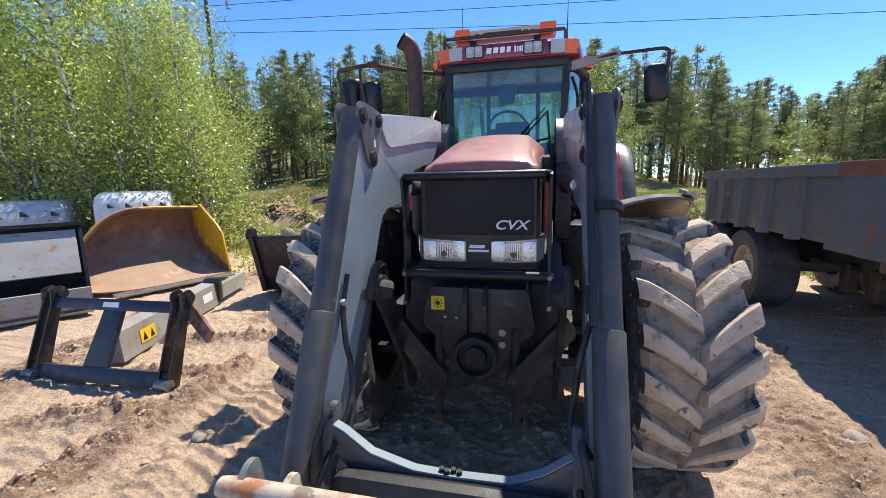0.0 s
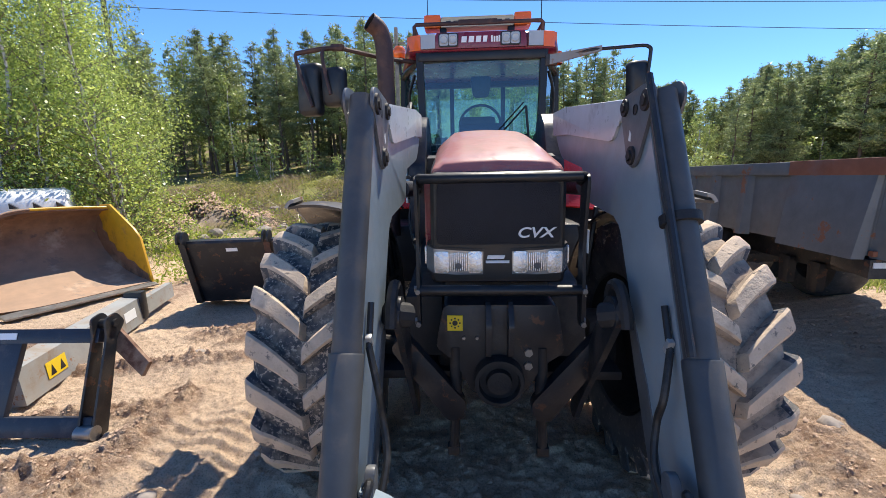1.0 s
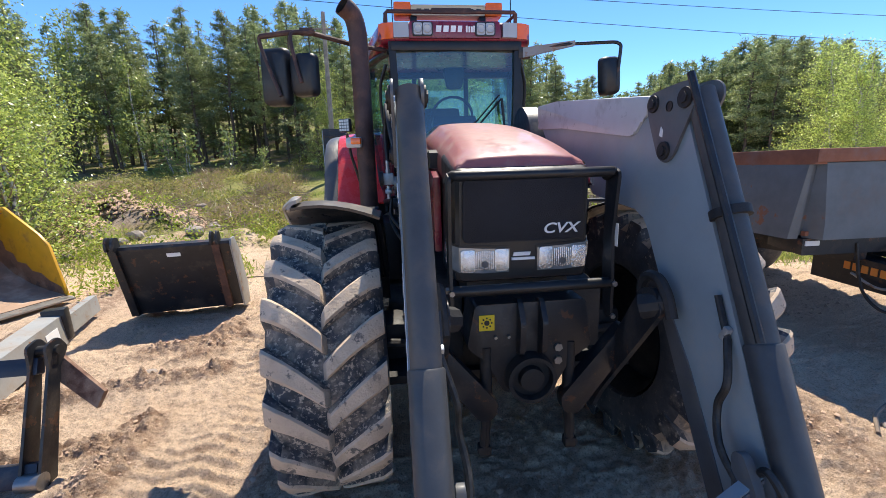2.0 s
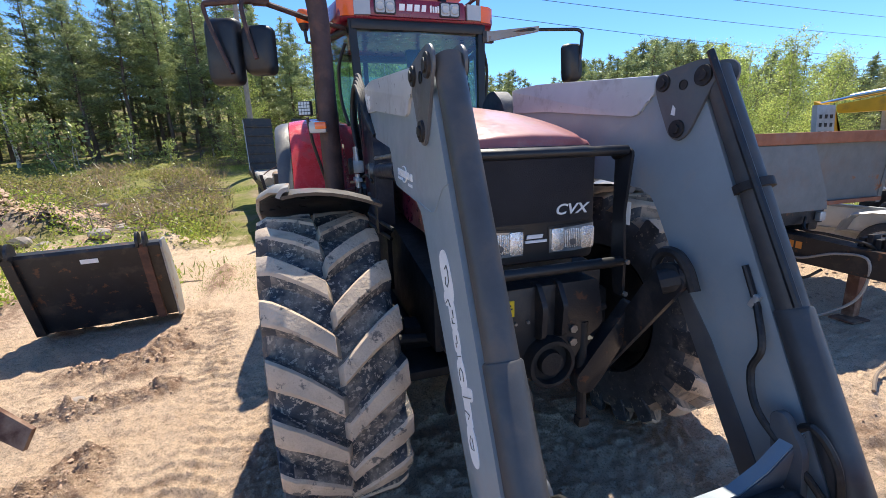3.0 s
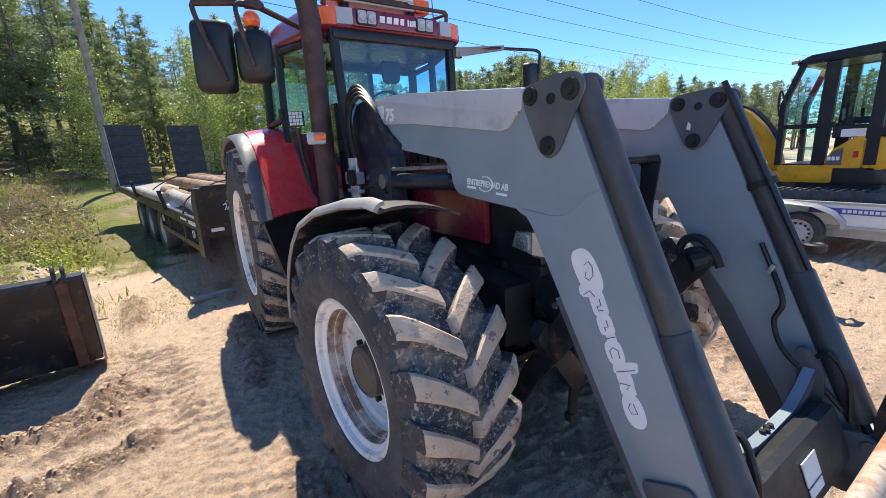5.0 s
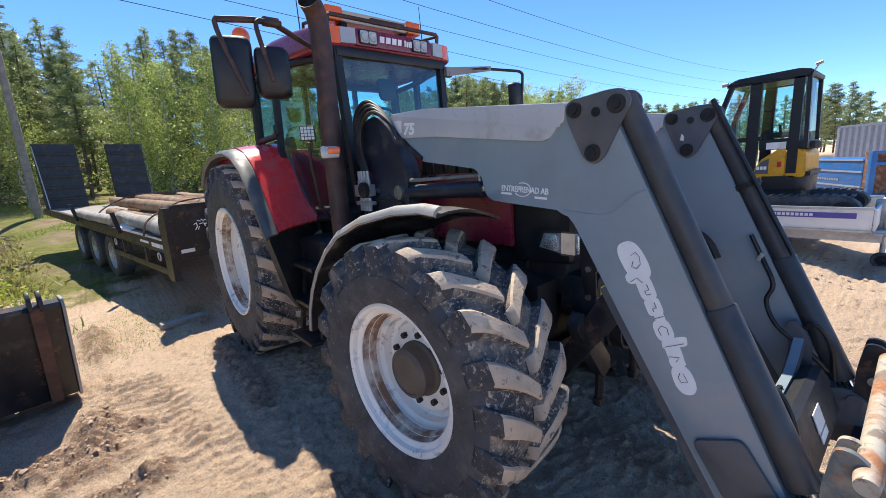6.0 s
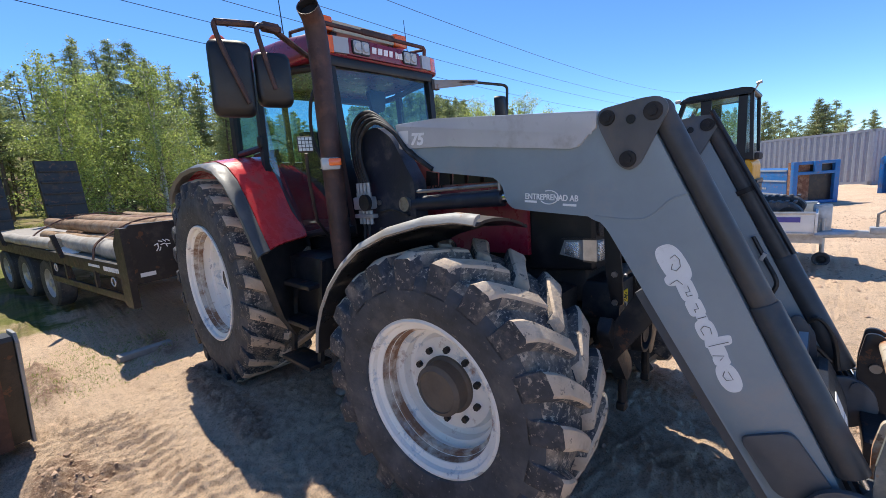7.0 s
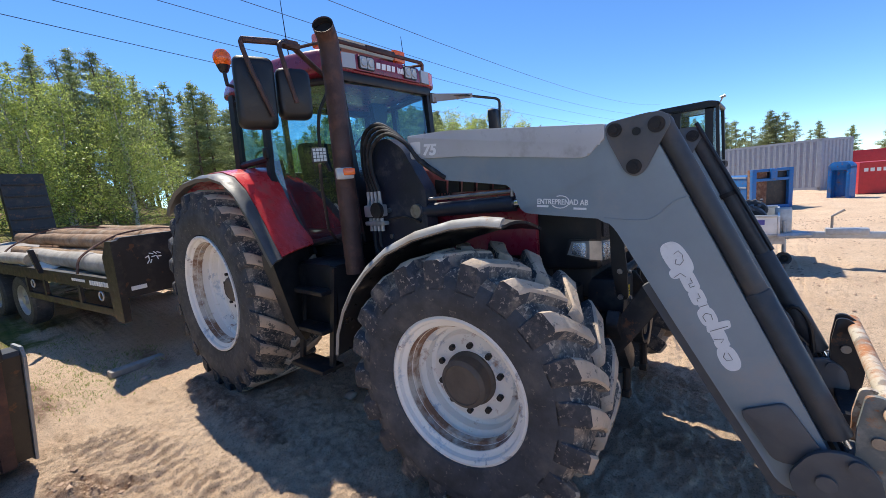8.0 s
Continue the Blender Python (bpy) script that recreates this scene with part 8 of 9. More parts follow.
for i in range(9):
    box(b, (-0.0125, 0.28 + i * 0.062, 0.945), (0.006, 0.045, 0.06))
for i in range(7):
    box(b, (-0.0125, 0.95 + i * 0.055, 0.955), (0.006, 0.038, 0.035))
pieces("lettering", b, "decal", lt)
for y in (0.5, 2.6):
    b = B()
    lathe(b, [(0.045, 0.0), (0.055, 0.01), (0.065, 0.0), (0.055, -0.01)], 14, pose(-0.03, y, 0.80), closed=True)
    part("lashing_ring", b, "galv", lt)
for y in (3.5, 4.75, 6.0):
    for x, s in ((0.18, -1), (2.34, 1)):
        road_wheel(lt, x, y, 0.42, 0.42, 0.26, s, "galv")
for x0 in (0.05, 1.62):
    b = B()
    loft(b, [[(x0, y, z), (x0 + 0.88, y, z), (x0 + 0.88, y + 0.16, z), (x0, y + 0.16, z)] for y, z in ((9.12, 1.0), (9.3, 2.72))])
    rp_ = part("ramp", b, "blackpaint", lt, "black upright loading ramp")
    b = B()
    for k in range(5):
        box(b, (x0 + 0.44, 9.11 + 0.09 * k / 5 * 1.8, 1.25 + k * 0.3), (0.8, 0.05, 0.05), bevel=0.008)
    pieces("cleat", b, "blackpaint", rp_)
b = B()
tube(b, [(0.0, 8.3, 1.05), (0.02, 9.1, 2.65)], 0.012, 6)
part("ramp_chain", b, "galv", lt)
b = B()
for y in (2.2, 5.2):
    loft(b, [[(-0.06, y, 0.98), (0.0, y, 0.98), (0.0, y + 0.05, 0.98), (-0.06, y + 0.05, 0.98)], [(-0.12, y, 1.33), (-0.06, y, 1.33), (-0.06, y + 0.05, 1.33), (-0.12, y + 0.05, 1.33)]])
pieces("stake", b, "blackpaint", lt)
b = B()
loft(b, [[(0.8, 0.0, 0.75), (1.7, 0.0, 0.75), (1.7, 0.0, 0.90), (0.8, 0.0, 0.90)], [(1.2, -1.3, 0.55), (1.3, -1.3, 0.55), (1.3, -1.3, 0.67), (1.2, -1.3, 0.67)]])
part("drawbar", b, "blackpaint", lt)
LT = lt.matrix_basis.copy()
lr = random.Random(4)
for i, (x, y0, y1, z, r, mt) in enumerate(((0.22, 0.45, 3.6, 1.13, 0.13, "greylog"), (0.50, 0.5, 4.6, 1.13, 0.12, "log"), (0.80, 0.35, 4.4, 1.13, 0.13, "log"), (1.12, 0.4, 4.9, 1.12, 0.12, "log"), (1.45, 0.5, 5.2, 1.13, 0.13, "log"),
                                           (0.62, 0.7, 4.9, 1.34, 0.115, "log"), (0.95, 0.55, 5.0, 1.35, 0.12, "log"), (1.28, 0.8, 5.3, 1.34, 0.115, "log"), (1.78, 0.4, 5.0, 1.13, 0.13, "log"), (1.62, 0.6, 4.6, 1.34, 0.12, "log"), (0.10, 2.9, 5.6, 1.11, 0.10, "greylog"))):
    b = B()
    n = 9
    pts = [(x + lr.uniform(-0.02, 0.02) + (0.10 if i % 3 == 0 else -0.06) * k / n, y0 + (y1 - y0) * k / n, z + lr.uniform(-0.008, 0.008)) for k in range(n + 1)]
    tube(b, pts, [r * (1.06 - 0.25 * k / n + lr.uniform(-0.04, 0.04)) for k in range(n + 1)], 12, caps=False)
    ob = single("log", b, mt, LT, "weathered grey stripped log lashed on the trailer" if mt == "greylog" else "reddish pine log with bark lashed on the trailer", "log", "logs on the trailer")
    b = B()
    for k in (0, n):
        lathe(b, [(r * (1.04 if k == 0 else 0.8), 0.0), (0, -0.004 if k == 0 else 0.004)], 12, pose(*pts[k], 0, 0, 90))
    pieces("cut_end", b, "cutwood", ob)
for y, k in ((1.35, 0), (4.0, 1)):
    b = B()
    pts = bend([(0.0, y - 0.2, 1.02), (0.12, y - 0.1, 1.24), (0.55, y, 1.44), (0.95, y + 0.05, 1.49), (1.4, y + 0.1, 1.46), (1.9, y + 0.1, 1.28), (2.5, y + 0.1, 1.03)], 10)
    for j in range(0, len(pts) - 1):
        a_, c_ = pts[j], pts[j + 1]
        off = Vector((0, 0.014 if j % 2 else -0.014, 0))
        tube(b, [a_ + off, c_ + off], 0.011, 5)
        tube(b, [a_ - off, c_ - off], 0.011, 5)
    single("lashing_chain", b, "rust", LT, "rusty chain lashing the logs", "chain")
b = B()
sheet(b, [[(0.03 + 0.35 * i / 4, y, 1.03 + 0.05 * math.sin(y * 4 + i)) for i in range(5)] for y in np.arange(2.4, 4.2, 0.15)], 0.008)
single("tarpaulin", b, "decal", LT, "pale crumpled tarpaulin beside the logs", "tarpaulin")

# timber on the ground
for x, y, rz, l, lab in ((-1.84, 7.14, 84, 0.55, "grey weathered plank lying on the sand"),):
    b = B()
    box(b, (0, 0, 0.035), (0.12, l, 0.07), bevel=0.008)
    single("plank", b, "plank", pose(x, y, float(ground_z(x, y)), 0, 3, -rz), lab, "plank")

# ---- tipper trailer ----
tp = thing("tipper_trailer", pose(2.58, 3.36, 0.07, -0.7, 0, -1.5), "grey rust-streaked tipper trailer with ribbed sides", "trailer")
ZB, ZT, LEN, WID = 1.00, 1.70, 4.0, 1.95
b = B()
box(b, (WID / 2, LEN / 2 - 0.1, ZB + 0.02), (WID - 0.04, LEN - 0.36, 0.05))
part("floor_plate", b, "tipper", tp)
for x in (0.0, WID):
    s = -1 if x == 0 else 1
    b = B()
    prism(b, [(0.05, ZB), (0.0, ZT), (LEN, ZT), (LEN, ZB + 0.24), (LEN - 0.30, ZB)], x - 0.012, x + 0.012, bevel=0.003)
    sd = part("side_wall", b, "tipper", tp, "grey side wall with rust")
    for y in (1.45, 2.05, 2.62, 3.18, 3.68):
        b = B()
        loft(b, [[(x + s * 0.012, y - 0.075, z), (x + s * (0.012 + d), y - 0.045, z), (x + s * (0.012 + d), y + 0.045, z), (x + s * 0.012, y + 0.075, z)] for z, d in ((ZB - 0.02, 0.09), (ZT - 0.1, 0.05))])
        part("rib", b, "tipper", sd)
    b = B()
    loft(b, [[(x + s * 0.012, 0.05, ZB - 0.03), (x + s * 0.10, 0.06, ZB - 0.03), (x + s * 0.10, 0.86, ZB - 0.03), (x + s * 0.012, 0.93, ZB - 0.03)],
             [(x + s * 0.012, 0.0, ZT - 0.1), (x + s * 0.05, 0.0, ZT - 0.1), (x + s * 0.05, 0.82, ZT - 0.1), (x + s * 0.012, 0.86, ZT - 0.1)]])
    part("front_side_box", b, "tipper", sd, "boxed front section of the side")
    b = B()
    prism(b, [(0.84, ZT - 0.1), (0.84, ZT + 0.02), (LEN + 0.02, ZT + 0.02), (LEN + 0.02, ZT - 0.1)], x - 0.05, x + 0.05, bevel=0.006)
    part("top_rail", b, "tipper", sd)
    b = B()
    prism(b, [(-0.05, ZT - 0.1), (-0.05, ZT + 0.025), (0.86, ZT + 0.025), (0.86, ZT - 0.1)], x - 0.055, x + 0.055, bevel=0.006)
    part("top_rail", b, "tipper_rust", sd, "rusty front section of rail")
b = B()
loft(b, [[(0, 0.05, ZB), (WID, 0.05, ZB), (WID, 0.075, ZB), (0, 0.075, ZB)], [(0, 0.0, ZT), (WID, 0.0, ZT), (WID, 0.025, ZT), (0, 0.025, ZT)]])
fw = part("front_wall", b, "tipper", tp)
b = B()
box(b, (WID / 2, -0.02, ZT - 0.03), (WID + 0.1, 0.09, 0.11), bevel=0.01)
part("top_rail", b, "tipper_rust", fw)
# wide boxed panel over the tipping ram, folded along its foot
b = B()
loft(b, [[(0.02, y0, z), (0.84 + w, y0, z), (0.80 + w, y1, z), (0.06, y1, z)] for z, y0, y1, w in ((ZB - 0.02, 0.05, -0.10, 0.20), (ZB + 0.12, 0.04, -0.10, 0.17), (ZT - 0.09, 0.0, -0.045, 0.0))])
part("ram_panel", b, "tipper", fw, smooth=20)
b = B()
prism(b, [(0.0, ZB), (WID, ZB), (WID, ZB + 0.04), (0.0, ZB + 0.04)], 0.0, 0.04, "y", bevel=0.003)
part("bottom_rail", b, "tipper_rust", fw, "rusty lower edge")
b = B()
prism(b, [(0.0, ZB + 0.22), (WID, ZB + 0.22), (WID, ZT - 0.1), (0, ZT - 0.1)], LEN - 0.02, LEN + 0.02, "y", bevel=0.003)
tg = part("tailgate", b, "tipper", tp)
b = B()
prism(b, [(LEN - 0.30, ZB), (LEN - 0.27, ZB - 0.02), (LEN + 0.02, ZB + 0.21), (LEN, ZB + 0.24)], 0.0, WID, bevel=0.003)
part("tail_slope", b, "tipper", tg)
for x in (0.62, 1.08):
    b = B()
    prism(b, rounded([(0.05, 0.74), (0.05, 0.98), (LEN - 0.35, 0.98), (LEN - 0.35, 0.80), (2.6, 0.66), (1.2, 0.66)], 0.02), x - 0.06, x + 0.06, bevel=0.008)
    lb = part("long_beam", b, "blackpaint", tp, "dark chassis beam")
b = B()
prism(b, [(0.0, 0.83), (0.0, 0.975), (0.34, 0.975), (0.34, 0.87)], -0.01, 1.13, bevel=0.008)
cb_ = part("front_crossbeam", b, "blackpaint", tp, "dark headboard beam of the chassis")
b = B()
box(b, (0.075, -0.006, 0.935), (0.13, 0.008, 0.042))
part("reflector", b, "white", cb_, "white reflector")
b = B()
box(b, (1.04, -0.03, 0.90), (0.075, 0.05, 0.09), bevel=0.006)
part("lamp_bracket", b, "galv", cb_)
b = B()
box(b, (WID / 2, 3.1, 0.70), (0.62, 1.3, 0.30), bevel=0.03)
part("bogie_frame", b, "blackpaint", lb)
for y in (2.58, 3.62):
    b = B()
    box(b, (WID / 2, y, 0.50), (1.2, 0.13, 0.13), bevel=0.01)
    part("axle", b, "blackpaint", lb)
for y in (1.15, 1.55):
    b = B()
    prism(b, rounded([(y - 0.07, 0.42), (y + 0.05, 0.42), (y + 0.08, 0.72), (y - 0.08, 0.72)], 0.02), 0.50, 0.58, bevel=0.006)
    part("bracket", b, "blackpaint", lb)
for y in (2.58, 3.62):
    for x, s in ((0.20, -1), (WID - 0.20, 1)):
        road_wheel(tp, x, y, 0.47, 0.51, 0.44, s, "wheelrim", rimr=0.55)
b = B()
loft(b, [[(0.66, 0.5, 0.50), (0.90, 0.5, 0.50), (0.90, 0.5, 0.80), (0.66, 0.5, 0.80)], [(0.66, 0.0, 0.49), (0.88, 0.0, 0.49), (0.88, 0.0, 0.75), (0.66, 0.0, 0.75)],
         [(0.68, -0.97, 0.46), (0.85, -0.97, 0.46), (0.85, -0.97, 0.69), (0.68, -0.97, 0.69)]])
db = part("drawbar", b, "blackpaint", tp, "dark drawbar")
b = B()
box(b, (0.765, -0.98, 0.575), (0.22, 0.05, 0.26), bevel=0.008)
dp = part("end_plate", b, "blackpaint", db)
b = B()
prism(b, rounded([(-1.0, 0.52), (-1.16, 0.55), (-1.16, 0.61), (-1.0, 0.64)], 0.01), 0.70, 0.83, bevel=0.01)
lathe(b, [(0.045, 0.03), (0.065, 0.045), (0.095, 0.03), (0.095, -0.03), (0.065, -0.045), (0.045, -0.03)], 20, pose(0.765, -1.25, 0.58, 0, 90, 0), closed=True)
part("tow_eye", b, "castiron", db, "worn iron tow eye")
b = B()
for x, q in ((0.655, -1), (0.875, 1)):
    for z in (0.49, 0.57, 0.65):
        bolt(b, (x, -0.985, z), (q, 0, 0), 0.02, 0.02)
pieces("bolt", b, "steel", dp)
b = B()
for k in range(5):
    y = 0.20 - 0.075 * k
    z = 0.672 - 0.004 * k
    prism(b, [(y, z - 0.032), (y - 0.052, z - 0.034), (y - 0.052, z + 0.034), (y, z + 0.036)], 0.652, 0.660)
pieces("orange_mark", b, "orangepaint", db, "orange maker's marking")
b = B()
box(b, (1.03, -0.42, 0.26), (0.09, 0.10, 0.55), bevel=0.01)
box(b, (1.03, -0.42, -0.055), (0.24, 0.20, 0.02), bevel=0.004)
box(b, (0.95, -0.42, 0.50), (0.14, 0.08, 0.06), bevel=0.006)
part("support_leg", b, "rust", db, "rusty support leg")
b = B()
tube(b, bend([(0.85, -0.02, 0.90), (0.72, -0.12, 0.80), (0.66, -0.35, 0.80), (0.70, -0.62, 0.76), (0.78, -0.66, 0.69)], 6), 0.014, 6)
tube(b, bend([(0.50, 0.0, 0.92), (0.56, -0.05, 0.52), (0.60, -0.22, 0.36), (0.68, -0.34, 0.46)], 6), 0.014, 6)
pieces("hose", b, "hose", db)
b = B()
tube(b, bend([(0.62, 0.1, 0.62), (0.62, -0.15, 0.54), (0.64, -0.45, 0.64), (0.66, -0.68, 0.62), (0.70, -0.62, 0.25), (0.55, -0.35, -0.02)], 7), 0.012, 6)
part("cable", b, "greysteel", db, "grey cable trailing to the ground")
b = B()
for k in range(4):
    box(b, (0.80, -0.55 - 0.06 * k, 0.74 + 0.035 * (k % 2)), (0.10, 0.045, 0.12), bevel=0.01)
pieces("coupling", b, "castiron", db)
b = B()
for q in range(17):
    z = 1.60 - q * 0.035
    lathe(b, [(0.012, 0.0), (0.017, 0.006), (0.022, 0.0), (0.017, -0.006)], 8, pose(-0.12, 2.80 + 0.012 * q, z, 0, 0, 90 * (q % 2)), closed=True)
part("chain", b, "rust", tp, "hanging rusty chain")

# ---- machine trailer and mini excavator ----
mt_ = thing("machine_trailer", pose(5.05, 0, 0, 0, 0, 0), "galvanised machine trailer with white side boards and ramps", "trailer")
b = B()
box(b, (0.82, 2.85, 0.62), (1.64, 3.1, 0.08))
for x in (0.1, 1.54):
    box(b, (x, 2.8, 0.52), (0.08, 3.2, 0.12))
part("chassis", b, "galv", mt_)
for x in (0.0, 1.64):
    b = B()
    box(b, (x, 2.85, 0.76), (0.03, 3.1, 0.28), bevel=0.006)
    sb = part("side_board", b, "white", mt_, "white side board")
    b = B()
    box(b, (x, 2.85, 0.905), (0.06, 3.12, 0.035), bevel=0.006)
    box(b, (x, 2.85, 0.61), (0.06, 3.12, 0.03), bevel=0.006)
    pieces("rail", b, "galv", sb)
b = B()
box(b, (-0.0185, 2.05, 0.81), (0.006, 1.2, 0.075))
bd = part("stripe", b, "bluedecal", mt_)
b = B()
for i in range(9):
    box(b, (-0.0235, 2.30 - i * 0.05, 0.812), (0.004, 0.036, 0.04))
pieces("lettering", b, "white", bd)
b = B()
box(b, (0.82, 1.28, 0.76), (1.64, 0.03, 0.28), bevel=0.006)
part("front_board", b, "white", mt_, "white front board")
for y in (2.70, 3.37):
    for x, s in ((-0.12, -1), (1.76, 1)):
        road_wheel(mt_, x, y, 0.505, 0.275, 0.17, s, "cover", holes=14, rimr=0.66)
for x in (-0.12, 1.76):
    b = B()
    pts = [(3.84, 0.62), (3.79, 0.76), (3.69, 0.86), (3.5, 0.905), (3.2, 0.915), (2.85, 0.915), (2.56, 0.89), (2.37, 0.81), (2.27, 0.70), (2.25, 0.60)]
    sheet(b, [[(x - 0.12, y, z - 0.02), (x - 0.10, y, z), (x + 0.11, y, z), (x + 0.12, y, z - 0.02)] for y, z in pts], 0.006)
    part("mudguard", b, "galv", mt_, smooth=50)
b = B()
for x in (0.35, 1.3):
    tube(b, [(x, 1.6, 0.52), (0.82, 0.85, 0.50)], 0.05, 8)
box(b, (0.82, 0.55, 0.50), (0.10, 1.1, 0.10), bevel=0.01)
for x in (0.72, 0.92):
    box(b, (x, 1.22, 0.70), (0.03, 0.22, 0.50), bevel=0.01)
box(b, (0.82, 0.45, 0.56), (0.16, 0.5, 0.10), bevel=0.02)
part("drawbar", b, "galv", mt_)
b = B()
tube(b, [(0.82, 0.05, 0.5), (0.82, -0.3, 0.5)], [0.05, 0.035], 10)
cpl = pieces("coupling", b, "steel", mt_)
b = B()
tube(b, [(0.82, 0.62, 0.55), (0.82, 0.62, 0.80), (0.82, 0.48, 0.90)], 0.018, 8)
pieces("brake_lever", b, "steel", mt_)
b = B()
for i in range(7):
    lathe(b, [(0.03, -0.012), (0.055, 0.0), (0.03, 0.012)], 12, pose(0.82, 0.02 - i * 0.026, 0.5, 0, 0, 90))
part("rubber_boot", b, "hose", mt_, "black ribbed rubber boot")
b = B()
tube(b, [(0.70, 1.20, 0.75), (0.70, 1.20, 0.22)], 0.03, 10)
pieces("jockey_post", b, "galv", mt_)
road_wheel(mt_, 0.70, 1.20, 0.11, 0.11, 0.07, -1, "castiron", "jockey_wheel")
for x in (-0.04, 1.34):
    b = B()
    loft(b, [[(x, 4.25 + d, z), (x + 0.34, 4.25 + d, z), (x + 0.34, 4.31 + d, z), (x, 4.31 + d, z)] for z, d in ((0.75, 0.0), (2.15, 0.12))])
    rr = part("ramp", b, "galv", mt_, "perforated aluminium ramp")
    b = B()
    for i in range(3):
        for j in range(12):
            z = 0.85 + j * 0.105
            box(b, (x + 0.07 + i * 0.10, 4.248 + 0.12 * (z - 0.75) / 1.4, z), (0.045, 0.006, 0.05))
    pieces("hole", b, "black", rr)

ex = thing("mini_excavator", pose(5.95, 2.55, 0.66, 0, 0, 0), "yellow and black mini excavator standing on the machine trailer", "excavator")
for x in (-0.60, 0.60):
    b = B()
    prism(b, rounded([(-1.0, 0.04), (1.0, 0.04), (1.16, 0.20), (1.0, 0.38), (-1.0, 0.38), (-1.16, 0.20)], 0.12), x - 0.15, x + 0.15, bevel=0.02)
    tr = part("track", b, "rubber", ex, "black rubber track")
    b = B()
    for i in range(22):
        box(b, (x, -1.02 + i * 0.097, 0.388), (0.29, 0.045, 0.022), bevel=0.004)
        box(b, (x, -1.02 + i * 0.097, 0.03), (0.29, 0.045, 0.02))
    pieces("grouser", b, "rubber", tr)
    b = B()
    for y in (-0.95, -0.5, -0.1, 0.3, 0.95):
        tube(b, [(x - 0.16, y, 0.19), (x + 0.16, y, 0.19)], 0.13 if abs(y) > 0.9 else 0.08, 18)
    pieces("roller", b, "castiron", tr)
b = B()
box(b, (0, 0, 0.34), (0.8, 0.9, 0.26), bevel=0.05)
part("undercarriage", b, "castiron", ex)
b = B()
prism(b, [(1.20, 0.1), (1.32, 0.1), (1.28, 0.42), (1.20, 0.42)], -0.75, 0.75)
part("dozer_blade", b, "castiron", ex)
b = B()
prism(b, rounded([(-0.42, -0.44), (-0.42, 0.62), (0.72, 0.62), (0.72, -0.22), (0.50, -0.48), (0.0, -0.56), (-0.25, -0.54)], 0.12), 0.44, 0.66, "z", bevel=0.03)
part("house_base", b, "black", ex, "dark grey lower body")
b = B()
prism(b, rounded([(0.05, 0.46), (0.64, 0.46), (0.68, 0.70), (0.05, 0.70)], 0.03), -0.425, 0.70, bevel=0.012)
part("front_cover", b, "yellow", ex, "yellow front cover")
b = B()
prism(b, [(0.19, 0.70), (0.07, 0.92), (-0.12, 1.06), (-0.22, 1.09), (-0.22, 0.66), (0.19, 0.66)], -0.435, -0.40, bevel=0.008)
cv = part("side_cover", b, "yellow", ex, "yellow curved side cover")
b = B()
prism(b, [(0.15, 0.70), (0.07, 0.88), (-0.03, 0.93), (-0.03, 0.70)], -0.442, -0.437)
part("decal", b, "loader_dark", cv)
b = B()
for i in range(3):
    box(b, (-0.4445, 0.10 - 0.045 * i, 0.79), (0.003, 0.035, 0.05))
pieces("lettering", b, "decal", cv)
b = B()
box(b, (-0.4385, -0.16, 0.84), (0.006, 0.05, 0.08))
part("red_mark", b, "redbox", cv)
b = B()
prism(b, rounded([(-0.22, 0.64), (-0.22, 1.06), (-0.40, 1.06), (-0.46, 0.98), (-0.47, 0.64)], 0.05), -0.42, 0.70, bevel=0.03)
part("rear_cover", b, "yellow", ex, "yellow engine cover")
# cab
b = B()
def cpost(y0, z0, y1, z1, w=0.07, sides=(-0.40, 0.50)):
    for x in sides:
        loft(b, [[(x - 0.035, y0 - w / 2, z0), (x + 0.035, y0 - w / 2, z0), (x + 0.035, y0 + w / 2, z0), (x - 0.035, y0 + w / 2, z0)], [(x - 0.035, y1 - w / 2, z1), (x + 0.035, y1 - w / 2, z1), (x + 0.035, y1 + w / 2, z1), (x - 0.035, y1 + w / 2, z1)]])
cpost(0.68, 0.70, 0.70, 1.55)
cpost(0.70, 1.55, 0.52, 2.10)
cpost(0.22, 0.70, 0.20, 2.14, 0.15)
cpost(-0.30, 0.70, -0.30, 2.14, 0.12)
cpost(-0.44, 1.06, -0.41, 2.12, 0.05)
for x in (-0.40, 0.50):
    box(b, (x, 0.40, 1.24), (0.06, 0.60, 0.06))
    box(b, (x, -0.12, 1.14), (0.06, 0.46, 0.16))
    box(b, (x, -0.37, 1.12), (0.06, 0.14, 0.10))
    box(b, (x, 0.07, 2.10), (0.07, 0.94, 0.09))
box(b, (0.05, 0.69, 1.24), (0.9, 0.05, 0.06))
box(b, (0.05, -0.43, 1.12), (0.9, 0.06, 0.12))
box(b, (0.05, 0.05, 0.69), (0.9, 1.15, 0.06))
part("cab_frame", b, "black", ex, "black cab frame")
b = B()
prism(b, rounded([(0.62, 2.06), (0.50, 2.17), (-0.30, 2.19), (-0.45, 2.15), (-0.45, 2.08)], 0.05), -0.45, 0.55, bevel=0.03)
part("cab_roof", b, "black", ex, "black cab roof")
